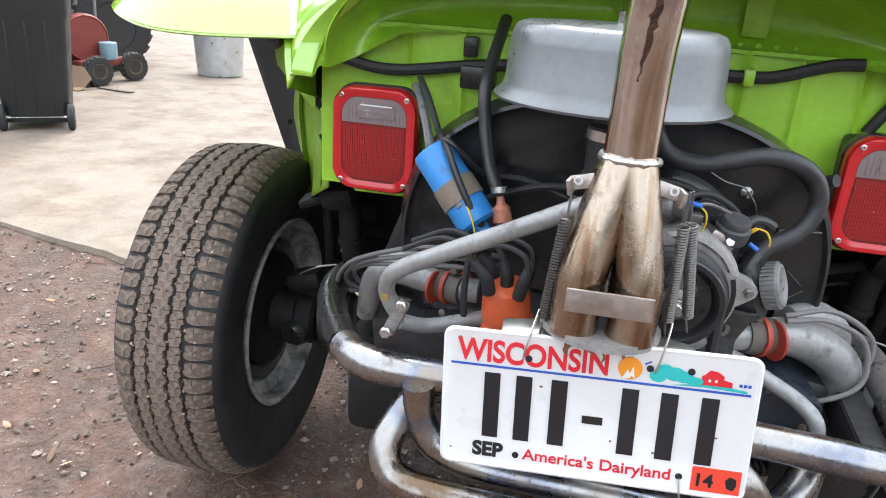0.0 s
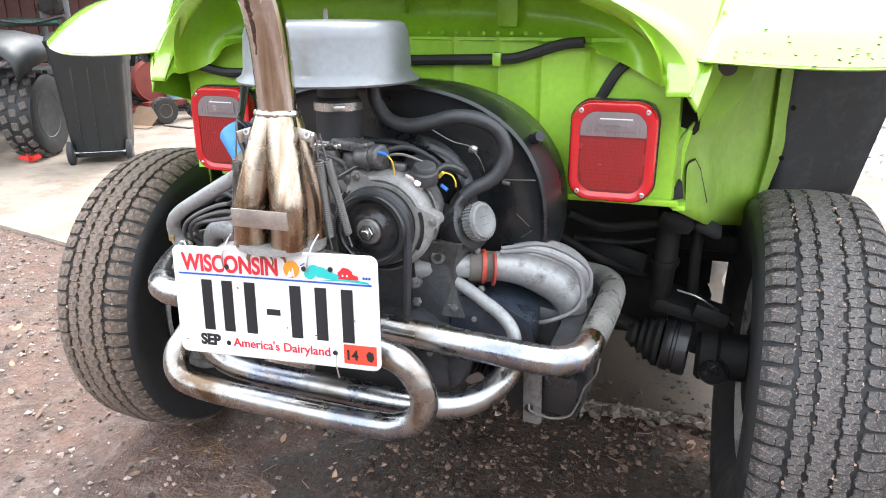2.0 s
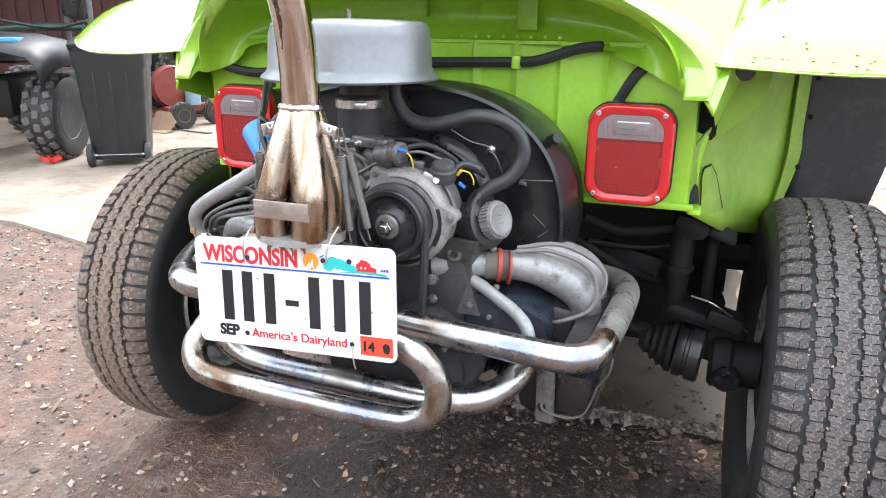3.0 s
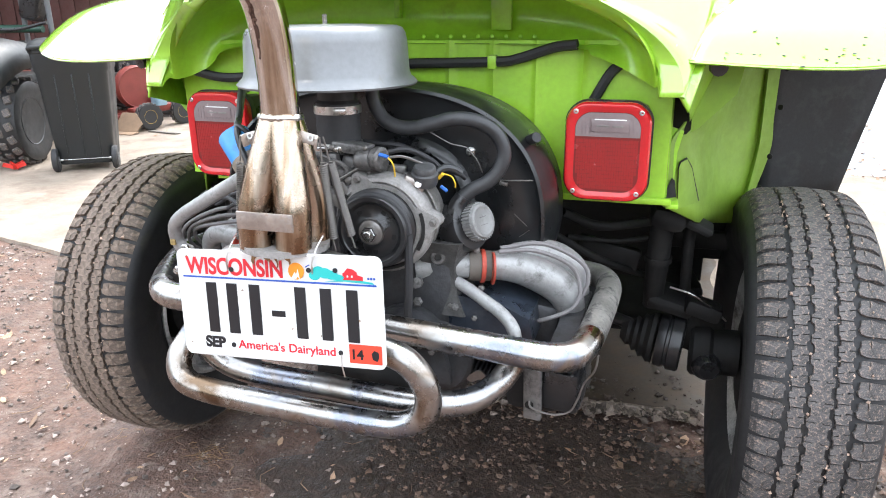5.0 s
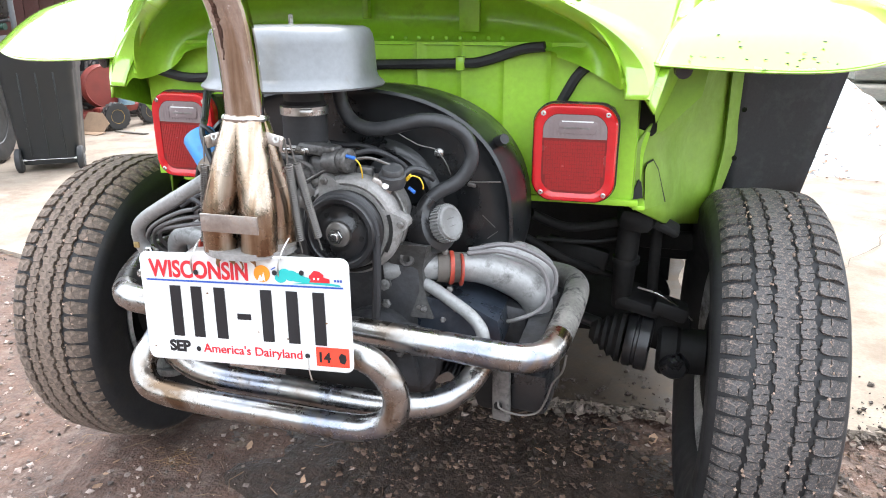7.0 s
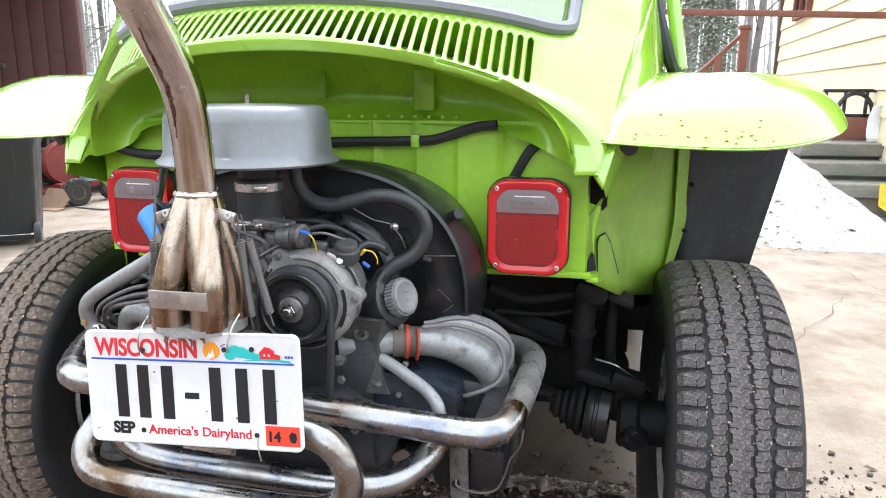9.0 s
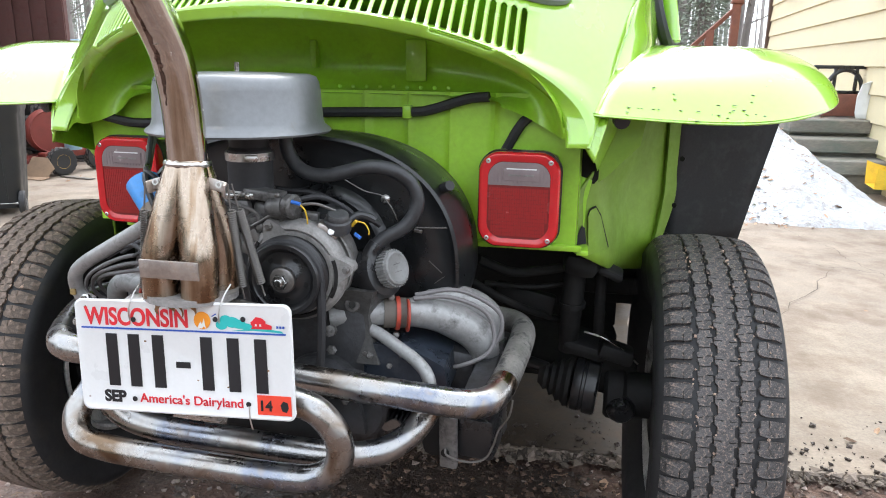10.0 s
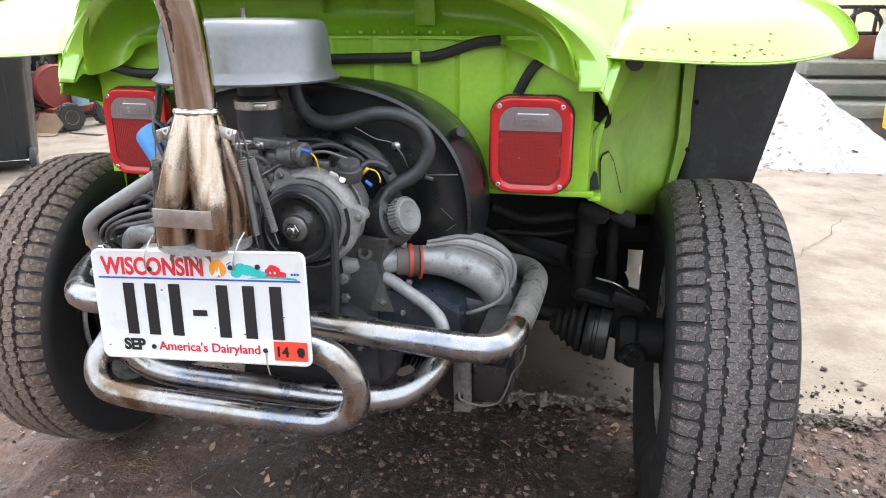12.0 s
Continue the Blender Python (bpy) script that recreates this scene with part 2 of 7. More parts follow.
def sweep(bm, pts, r, n=14, step=6, smooth=True, cap=True, hollow=False):
    """A tube along points; r is a number or one radius per given point."""
    line = spline(pts, step) if smooth else [Vector(q) for q in pts]
    m = len(line)
    if not isinstance(r, (int, float)):
        xs = np.linspace(0, 1, len(r))
        rad = np.interp(np.linspace(0, 1, m), xs, r)
    else:
        rad = [r] * m
    tang = [(line[min(i + 1, m - 1)] - line[max(i - 1, 0)]).normalized() for i in range(m)]
    u = tang[0].orthogonal().normalized()
    rows = []
    for i in range(m):
        u = (u - u.dot(tang[i]) * tang[i]).normalized()
        v = tang[i].cross(u)
        rows.append([line[i] + float(rad[i]) * (math.cos(2 * math.pi * k / n) * u + math.sin(2 * math.pi * k / n) * v) for k in range(n)])
    if hollow:
        inner = [[line[-1] + (q - line[-1]) * 0.86 for q in rows[-1]], [line[-3] + (q - line[-3]) * 0.86 for q in rows[-3]]]
        return rings(bm, rows + inner, True, True)
    return rings(bm, rows, True, cap)


def tube(name, pts, r, material, parent=None, label="", n=14, step=6, smooth=True, hollow=False):
    return part(name, sweep(bmesh.new(), pts, r, n, step, smooth, True, hollow), material, parent, label)


def turned(name, profile, m, material, parent=None, label="", n=32, cap=True):
    return part(name, lathe(bmesh.new(), profile, m, n, cap), material, parent, label)


def block(name, size, m, material, parent=None, label="", bevel=0.006, seg=2):
    return part(name, box(bmesh.new(), size, m, bevel, seg), material, parent, label)


def prism(bm, outline, depth, m):
    """A flat outline in x, y extruded by depth along z of m."""
    rows = [[m @ Vector((x, y, 0)) for x, y in outline], [m @ Vector((x, y, depth)) for x, y in outline]]
    return rings(bm, rows, True, True)


def rounded(w, h, r, seg=5):
    pts = []
    for cx, cy, a in ((w / 2 - r, h / 2 - r, 0), (-w / 2 + r, h / 2 - r, 90), (-w / 2 + r, -h / 2 + r, 180), (w / 2 - r, -h / 2 + r, 270)):
        pts += [(cx + r * math.cos(radians(a + 90 * k / seg)), cy + r * math.sin(radians(a + 90 * k / seg))) for k in range(seg + 1)]
    return pts


def lettering(name, text, size, m, material, parent, bold=0.0, width=None, depth=0.0004):
    cu = bpy.data.curves.new(name, "FONT")
    cu.body, cu.size, cu.offset, cu.extrude = text, size, bold, depth
    ob = bpy.data.objects.new(name, cu)
    scene.collection.objects.link(ob)
    bpy.context.view_layer.update()
    me = bpy.data.meshes.new_from_object(ob.evaluated_get(bpy.context.evaluated_depsgraph_get()))
    bpy.data.objects.remove(ob)
    me.name = name
    xs = [v.co.x for v in me.vertices]
    k = width / (max(xs) - min(xs)) if width else 1.0
    me.transform(m @ Matrix.Diagonal((k, 1, 1, 1)) @ Matrix.Translation((-min(xs), 0, 0)))
    me.materials.clear()
    return finish(name, me, material, parent)

# ---- ground, slab ----
MUD = mat("wet_gravel_mud", (0.112, 0.066, 0.049), 0.75, var=0.5, scale=6, bump=1.0, bscale=75, dirt=(0.20, 0.15, 0.125), dirt_at=(0.50, 0.70), dscale=17, bdist=0.012, rvar=0.25)
# wet soil tone taken darker to carry the shade under the car
WET_SHADED = mat("wet_soil", (0.043, 0.027, 0.020), 0.55, var=0.5, scale=9, bump=1.0, bscale=70, dirt=(0.09, 0.066, 0.055), dirt_at=(0.54, 0.74), dscale=18, bdist=0.012, rvar=0.25)
CONCRETE = mat("old_concrete", (0.275, 0.225, 0.178), 0.75, var=0.22, scale=3.6, bump=0.6, bscale=95, dirt=(0.185, 0.138, 0.105), dirt_at=(0.46, 0.66), dscale=2.6, rvar=0.15)
PEBBLE = mat("pebbles", (0.24, 0.19, 0.165), 0.8, var=0.25, bump=0.2, per_island=0.85)
LEAF = mat("dead_leaves", (0.36, 0.23, 0.15), 0.75, var=0.3, scale=40, per_island=0.55)


def grid_sheet(bm, xs, ys, height):
    vs = [[bm.verts.new((x, y, height(x, y))) for x in xs] for y in ys]
    for a, b in zip(vs, vs[1:]):
        for i in range(len(xs) - 1):
            bm.faces.new((a[i], a[i + 1], b[i + 1], b[i]))


def ground_z(x, y):
    near = max(0.0, 1 - max(abs(x) - 4, abs(y) - 3, 0) / 3)
    return near * (0.012 * noise.noise((x * 2.3, y * 2.3, 0)) + 0.006 * noise.noise((x * 9, y * 9, 3)) + 0.003 * noise.noise((x * 26, y * 26, 7))) - 0.012


def spread(fine, out):
    return sorted(set([-v for v in out] + list(fine) + list(out)))


bm = bmesh.new()
grid_sheet(bm, spread(np.linspace(-3.2, 2.2, 190), [5, 9, 20, 60, 200, 900]), spread(np.linspace(-2.0, 1.9, 150), [4, 9, 20, 60, 200, 900]), ground_z)
tagged(part("ground", bm, MUD), "wet brown gravelly mud with pebbles", "ground", kind="structure")


def slab_edge(x):
    """Where the concrete begins, seen from behind the car."""
    return float(np.interp(x, [-9, -3, -1.9, -0.9, -0.35, 0.3, 0.66, 1.2, 3, 9], [2.1, 1.56, 1.3, 0.93, 0.67, 0.667, 0.677, 0.715, 0.80, 1.0])) + 0.02 * noise.noise((x * 3, 1, 5)) + 0.008 * noise.noise((x * 17, 2, 5))


bm = bmesh.new()
xs = spread(np.linspace(-3.4, 2.4, 230), [5, 7, 9])
ys = [0.0, 0.02, 0.05, 0.12, 0.3, 0.8, 2, 4, 7, 12]
rows = [[(x, slab_edge(x) + y, 0.012 + 0.004 * noise.noise((x, y, 9))) for x in xs] for y in ys]
rows.insert(0, [(x, slab_edge(x) - 0.006, -0.03) for x in xs])
rings(bm, rows, closed=False, cap=False)
tagged(part("pavement", bm, CONCRETE), "stained pale concrete driveway slab with sandy patches", "pavement", kind="structure")


def scatter(count, place, shape, seed):
    """Joined small pieces: shape(rng) gives points and faces about the origin."""
    rng = random.Random(seed)
    verts, faces = [], []
    while count:
        spot = place(rng)
        if spot is None:
            continue
        count -= 1
        pts, fcs = shape(rng)
        k = len(verts)
        verts += [tuple(Vector(p) + Vector(spot)) for p in pts]
        faces += [tuple(i + k for i in f) for f in fcs]
    me = bpy.data.meshes.new("scatter")
    me.from_pydata(verts, [], faces)
    return me


OCTA = [(0, 2, 4), (2, 1, 4), (1, 3, 4), (3, 0, 4), (2, 0, 5), (1, 2, 5), (3, 1, 5), (0, 3, 5)]


def pebble(rng):
    s = 0.0020 + 0.0105 * rng.random() ** 3.6
    e = Euler((rng.random() * 6, rng.random() * 6, rng.random() * 6)).to_matrix()
    ax = [(1, 0, 0), (-1, 0, 0), (0, 1, 0), (0, -1, 0), (0, 0, 1), (0, 0, -1)]
    pts = [e @ Vector([c * s * (0.6 + 0.8 * rng.random()) for c in a]) for a in ax]
    return [(p.x, p.y, p.z * 0.7) for p in pts], OCTA


def leaf(rng):
    s = 0.007 + 0.024 * rng.random() ** 2.4
    turn = rng.random() * 6.28
    tilt = Euler((rng.uniform(-0.5, 0.5), rng.uniform(-0.5, 0.5), turn)).to_matrix()
    w = 0.25 + 0.35 * rng.random()
    c = rng.uniform(-0.4, 0.5)
    pts = [(-1, 0, 0), (-0.4, w, c * 0.5), (0.5, w * 0.8, c * 0.4), (1, 0, 0.1), (0.5, -w * 0.8, c * 0.5), (-0.4, -w, c * 0.4), (0, 0, -0.05)]
    pts = [tilt @ (Vector(p) * s) for p in pts]
    return [(p.x, p.y, p.z + 0.004) for p in pts], [(0, 6, 1), (1, 6, 2), (2, 6, 3), (3, 6, 4), (4, 6, 5), (5, 6, 0)]


def on_mud(rng):
    x, y = rng.uniform(-3.2, 2.0), rng.uniform(-1.6, 1.7)
    if y > slab_edge(x) + rng.uniform(-0.05, 0.12):
        return None
    return x, y, ground_z(x, y) + 0.003


def on_slab(rng):
    x, y = rng.uniform(-5, 4), rng.uniform(0.6, 6)
    return (x, y, 0.014) if y > slab_edge(x) + 0.02 else None


me = scatter(17000, on_mud, pebble, 3)
tagged(finish("gravel", me, PEBBLE), "loose grey and tan pebbles on the mud", "gravel", kind="stuff")
me = scatter(420, on_mud, leaf, 4)
tagged(finish("leaf_litter", me, LEAF), "dead brown leaves and twigs on the mud", "leaves", kind="stuff")
me = scatter(90, on_slab, leaf, 5)
tagged(finish("fallen_leaves", me, LEAF), "dry leaves lying on the concrete", "leaves", kind="stuff")

def twig(rng):
    """A thin bent stick or grass stem lying flat."""
    ln, r, turn = rng.uniform(0.02, 0.085), rng.uniform(0.0006, 0.0016), rng.random() * 6.28
    c, q = math.cos(turn), math.sin(turn)
    bend = rng.uniform(-0.25, 0.25) * ln
    line = [(-ln / 2, 0, 0.002), (0, bend, 0.004), (ln / 2, 0, 0.002 + rng.uniform(0, 0.008))]
    pts = []
    for x, y, z in line:
        pts += [(x * c - (y + dy) * q, x * q + (y + dy) * c, z + dz) for dy, dz in ((-r, 0), (r, 0), (0, 1.7 * r))]
    fcs = [(a, b, b + 3, a + 3) for k in (0, 3) for a, b in ((k, k + 1), (k + 1, k + 2), (k + 2, k))]
    return pts, fcs


def straw_spot(rng):
    x, y = rng.gauss(-0.60, 0.03), rng.gauss(0.14, 0.022)
    return x, y, ground_z(x, y) + 0.006 + rng.random() * 0.010


tagged(finish("twigs", scatter(900, on_mud, twig, 23), mat("dry_twigs", (0.20, 0.13, 0.085), 0.85, var=0.3, per_island=0.6)), "thin dry twigs and stems on the mud", "twigs", kind="stuff")
tagged(finish("straw_clump", scatter(70, straw_spot, lambda r: ([(x * 0.45, y * 0.45, z * 0.5) for x, y, z in twig(r)[0]], [(a, b, b + 3, a + 3) for k in (0, 3) for a, b in ((k, k + 1), (k + 1, k + 2), (k + 2, k))]), 24), mat("tan_straw", (0.19, 0.115, 0.055), 0.85, var=0.3, per_island=0.4)), "small clump of tan straw on the mud", "straw", kind="stuff")
CRACK = mat("dirt_filled_crack", (0.12, 0.095, 0.075), 0.9, var=0.3)
for seed, x0, y0, dx, dy, count in ((1, 0.8, 4.05, 0.055, 0.012, 60), (2, 1.25, 1.75, 0.03, 0.05, 22), (3, 1.55, 3.1, 0.045, -0.02, 26), (4, -3.2, 2.6, 0.06, 0.03, 45), (5, 1.9, 4.1, 0.01, -0.05, 30)):
    rng = random.Random(seed)
    x, y, rows = x0, y0, []
    for k in range(count):
        x, y = x + dx + rng.uniform(-0.02, 0.02), y + dy + rng.uniform(-0.03, 0.03)
        half = 0.0024 * math.sin(math.pi * (k + 0.5) / count) * rng.uniform(0.4, 1.4)
        nx, ny = -dy, dx
        ln = math.hypot(nx, ny)
        rows.append([(x - nx / ln * half, y - ny / ln * half, 0.020), (x + nx / ln * half, y + ny / ln * half, 0.020)])
    tagged(part("crack", rings(bmesh.new(), rows, False, False), CRACK), "thin dark crack in the concrete", "crack", kind="stuff")

def on_edge(rng):
    """Crumbled concrete and grit along the broken slab edge."""
    x = rng.uniform(-0.9, 1.7)
    return x, slab_edge(x) + rng.gauss(-0.012, 0.022), rng.uniform(-0.004, 0.012)


def crumb(rng):
    pts, fcs = pebble(rng)
    k = rng.uniform(0.7, 1.9)
    return [(x * k, y * k, z * k) for x, y, z in pts], fcs


tagged(finish("edge_rubble", scatter(3200, on_edge, crumb, 15), mat("crumbled_concrete", (0.17, 0.135, 0.11), 0.9, var=0.3, per_island=0.6)), "crumbled grey concrete along the slab edge", "rubble", kind="stuff")


def tracked(rng):
    x = rng.uniform(-0.7, 1.5)
    return x, slab_edge(x) + abs(rng.gauss(0, 0.12)), 0.018


tagged(finish("tracked_mud", scatter(700, tracked, pebble, 16), WET_SHADED), "brown mud crumbs tracked onto the slab edge", "mud", kind="stuff")
# mud on the slab, coloured darker to include the shade under the car
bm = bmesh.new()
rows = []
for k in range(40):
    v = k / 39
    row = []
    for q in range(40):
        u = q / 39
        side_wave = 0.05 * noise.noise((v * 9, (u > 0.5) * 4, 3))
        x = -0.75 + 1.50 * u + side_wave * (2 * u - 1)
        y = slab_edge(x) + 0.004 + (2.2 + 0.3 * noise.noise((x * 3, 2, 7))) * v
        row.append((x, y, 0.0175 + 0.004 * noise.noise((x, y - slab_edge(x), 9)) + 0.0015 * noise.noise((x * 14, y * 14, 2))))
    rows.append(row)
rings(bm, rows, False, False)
tagged(part("muddy_stain", bm, mat("shaded_muddy_concrete", (0.045, 0.031, 0.020), 0.6, var=0.35, scale=6, bump=0.5, bscale=70, dirt=(0.095, 0.068, 0.046), dirt_at=(0.5, 0.7), dscale=7)), "wet muddy brown stain under the car, its shade painted in", "mud", kind="stuff")

# wet churned soil; the car's shade is painted into its dark colour
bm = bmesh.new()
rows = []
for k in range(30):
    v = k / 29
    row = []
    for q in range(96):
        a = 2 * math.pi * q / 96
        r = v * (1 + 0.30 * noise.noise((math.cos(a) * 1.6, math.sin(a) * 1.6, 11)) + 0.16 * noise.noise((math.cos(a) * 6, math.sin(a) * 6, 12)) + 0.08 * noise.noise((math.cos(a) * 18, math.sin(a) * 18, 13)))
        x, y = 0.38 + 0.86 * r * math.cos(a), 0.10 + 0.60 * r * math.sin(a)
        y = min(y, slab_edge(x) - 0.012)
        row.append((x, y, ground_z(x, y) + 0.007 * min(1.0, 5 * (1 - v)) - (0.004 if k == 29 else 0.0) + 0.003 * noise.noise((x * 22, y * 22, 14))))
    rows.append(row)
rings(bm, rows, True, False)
tagged(part("wet_soil", bm, WET_SHADED), "wet churned soil beside the slab, the car's shade painted in", "soil", kind="stuff")


def on_wet(rng):
    x, y = rng.uniform(-0.2, 1.3), rng.uniform(-0.6, 0.62)
    return (x, y, ground_z(x, y) + 0.009) if y < slab_edge(x) - 0.01 else None


tagged(finish("wet_gravel", scatter(6500, on_wet, pebble, 13), mat("muddy_pebbles", (0.12, 0.077, 0.055), 0.7, var=0.3, per_island=0.7)), "muddy pebbles in the wet soil", "gravel", kind="stuff")

# ---- the car: body ----
car = thing("off_road_car", (0, 0.6, 0), "lime green rear-engined off-road car with exposed engine and wide tyres", "car")

SHELL = [  # half width, foot height, foot y, crown height, crown y, squareness
    (0.463, 0.973, -0.008, 1.168, -0.180, 2.10),
    (0.496, 0.973, -0.014, 1.183, -0.186, 2.00),
    (0.502, 1.000, -0.008, 1.187, -0.185, 1.75),
    (0.514, 1.044, 0.032, 1.190, -0.182, 1.50),
    (0.538, 1.125, 0.130, 1.238, -0.104, 1.90),
    (0.557, 1.190, 0.205, 1.292, -0.038, 2.00),
    (0.573, 1.245, 0.265, 1.355, 0.045, 2.10),
    (0.600, 1.335, 0.420, 1.460, 0.220, 2.30),
    (0.612, 1.400, 0.700, 1.540, 0.550, 2.60),
    (0.615, 1.420, 1.600, 1.550, 1.400, 3.00),
]


def shell_at(s):
    i = min(int(s), len(SHELL) - 2)
    a, b, c, d = (SHELL[max(0, min(len(SHELL) - 1, j))] for j in (i - 1, i, i + 1, i + 2))
    t = s - i
    if i < 3:
        return [q + (r - q) * t for q, r in zip(b, c)]
    return [0.5 * (2 * q + (r - p) * t + (2 * p - 5 * q + 4 * r - w) * t * t + (3 * q - p - 3 * r + w) * t ** 3) for p, q, r, w in zip(a, b, c, d)]


def panel_point(s, f):
    """A place on the rear body panel: s from the lip to the roof, f from -1 to 1 across it."""
    w, zf, yf, zc, yc, n = shell_at(s)
    g = abs(f)
    # slots and window keep their width where the body grows wider
    f = f * (1 - max(0.0, 1 - 0.514 / w) * (1 - max(0.0, (g - 0.74) / 0.26))) if s > 3 else f
    g = abs(f)
    z = zf + (zc - zf) * max(0.0, 1 - g ** n) ** (1 / n)
    y = yc + (yf - yc) * (1 - (1 - g ** 3) ** 2)
    curl = max(0.0, min(1.0, (1.035 - z) / 0.062)) ** 1.4 * max(0.0, 1 - s / 2.2)
    return Vector((w * f * (1 - 0.010 * curl), y - 0.030 * curl, z))


def arch_point(row, f):
    """f from -1 to 1: the share of the half width."""
    w, foot, crown, yf, yc, n = row
    h = max(0.0, 1 - abs(f) ** n) ** (1 / n)
    return Vector((w * f, yf + (yc - yf) * h, foot + (crown - foot) * h))


FLAP = mat("dusty_flap", (0.017, 0.019, 0.020), 0.55, var=0.25, scale=10, bump=0.12, dirt=(0.050, 0.053, 0.051), dirt_at=(0.52, 0.72), dscale=22)
SLOT, PITCH, COUNT = 0.0094, 0.0157, 49
edge = [0.78, 0.81, 0.84, 0.87, 0.90, 0.92, 0.94, 0.96, 0.975, 0.987, 0.995, 0.999, 1.0]
cols = [-q for q in reversed(edge)]
slots = []
for k in range(COUNT):
    c = (k - (COUNT - 1) / 2) * PITCH
    slots.append(len(cols))
    cols += [(c + q * SLOT) / 0.514 for q in (-0.5, -0.22, 0.22, 0.5)]
cols += edge
levels = [0, 0.25, 0.8, 1, 1.2, 1.6, 2, 2.4, 2.7, 3.0, 3.05, 3.2, 3.4, 3.6, 3.82, 3.88, 4.0, 4.14, 4.24, 4.36, 4.6, 4.9, 5.1, 5.4, 5.7, 6, 6.4, 6.8, 7, 7.5, 8, 8.5, 9]
LOW, HIGH = levels.index(3.0), levels.index(3.88) - 1
HALF_WINDOW = 0.84


def is_window(j, i):
    s, f = (levels[j] + levels[j + 1]) / 2, abs(cols[i] + cols[i + 1]) / 2
    return 4.14 <= s <= 7 and f < HALF_WINDOW and not (s < 4.24 and f > 0.80)


def shell_grid(want):
    bm = bmesh.new()
    vs = [[bm.verts.new(panel_point(s, f)) for f in cols] for s in levels]
    inner = {i for c in slots for i in (c, c + 1, c + 2)}
    for j in range(len(levels) - 1):
        for i in range(len(cols) - 1):
            a, b, c, d = vs[j][i], vs[j][i + 1], vs[j + 1][i + 1], vs[j + 1][i]
            if is_window(j, i) != (want == "window"):
                continue
            if i in inner and LOW <= j <= HIGH and want == "body":
                if j == LOW and i in slots:
                    bm.faces.new((a, b, d))
                elif j == LOW and i - 2 in slots:
                    bm.faces.new((a, b, c))
                elif j == HIGH and i in slots:
                    bm.faces.new((a, c, d))
                elif j == HIGH and i - 2 in slots:
                    bm.faces.new((b, c, d))
                continue
            bm.faces.new((a, b, c, d))
    loose = [v for v in bm.verts if not v.link_faces]
    bmesh.ops.delete(bm, geom=loose, context="VERTS")
    return bm


body = part("body_shell", shell_grid("body"), GREEN, car, "glossy lime green body with cooling slots under the rear window")
mod = body.modifiers.new("thickness", "SOLIDIFY")
mod.thickness, mod.offset = 0.004, 1.0
rear_window = part("rear_window", shell_grid("window"), GLASS, car, "rear window glass reflecting white sky")
corner = [(4.17 + 0.30 * (1 - math.sin(q)), 0.75 + 0.09 * math.cos(q)) for q in np.linspace(math.pi / 2, 0, 7)]
right = [(4.17, f) for f in np.linspace(0, 0.72, 14)] + corner + [(s, 0.84) for s in np.linspace(4.7, 7.0, 9)]
seal = [panel_point(s, -f) for s, f in reversed(right[1:])] + [panel_point(s, f) for s, f in right]
tube("window_seal", [p + Vector((0, -0.008, 0.006)) for p in seal], 0.012, SEAL, rear_window, "grey rubber window seal", n=8, step=2)

# quarter panels outside the pressed ridge, with the side windows
ROOT = [(0.507, -0.022, 0.950), (0.520, 0.000, 1.000), (0.540, 0.048, 1.060), (0.577, 0.150, 1.102), (0.617, 0.330, 1.124), (0.648, 0.600, 1.115), (0.662, 1.000, 1.10), (0.665, 1.600, 1.10)]
RIDGE = [panel_point(1.0, 1.0)] + [panel_point(s, 1.0) for s in (2.6, 3.5, 4.4, 5.6, 7.2, 8.2, 9.0)]
for side in (-1, 1):
    a_line, b_line = spline(RIDGE, 6), spline(ROOT, 6)
    rows = []
    for q in range(9):
        v = q / 8
        rows.append([Vector((side * (a.x * (1 - v) + b.x * v + (0.024 * min(1.0, max(0.0, (k - 9) / 14)) - 0.010 * min(1, k / 8)) * math.sin(math.pi * v)), a.y * (1 - v) + b.y * v, a.z * (1 - v) + b.z * v)) for k, (a, b) in enumerate(zip(a_line, b_line))])
    quarter = part("quarter_panel", rings(bmesh.new(), rows, closed=False, cap=False), GREEN, car, "lime green quarter panel outside the pressed ridge")
    mod = quarter.modifiers.new("thickness", "SOLIDIFY")
    mod.thickness = 0.004
    tube("body_bead", [(side * p.x, p.y - 0.001, p.z) for p in a_line[::3]], 0.0042, GREEN, car, "", n=8, step=2)
    pts = [(side * 0.598, 0.50, 1.40), (side * 0.606, 0.42, 1.30), (side * 0.624, 0.38, 1.215), (side * 0.645, 0.40, 1.160), (side * 0.668, 0.52, 1.150)]
    tube("side_window_seal", pts, 0.013, RUBBER, car, "black rubber side window seal", n=8)
    bm = bmesh.new()
    rings(bm, [[(side * x, y, z) for x, y, z in row] for row in (((0.604, 0.50, 1.40), (0.614, 0.42, 1.30), (0.634, 0.38, 1.215), (0.652, 0.40, 1.165)), ((0.615, 0.80, 1.40), (0.640, 0.80, 1.30), (0.655, 0.80, 1.215), (0.670, 0.80, 1.165)))], False, False)
    part("side_window", bm, GLASS, car, "side window glass")
    tube("window_pillar", [(side * 0.640, 0.60, 1.42), (side * 0.655, 0.55, 1.30), (side * 0.676, 0.52, 1.16)], 0.016, GREEN, car, "", n=10)

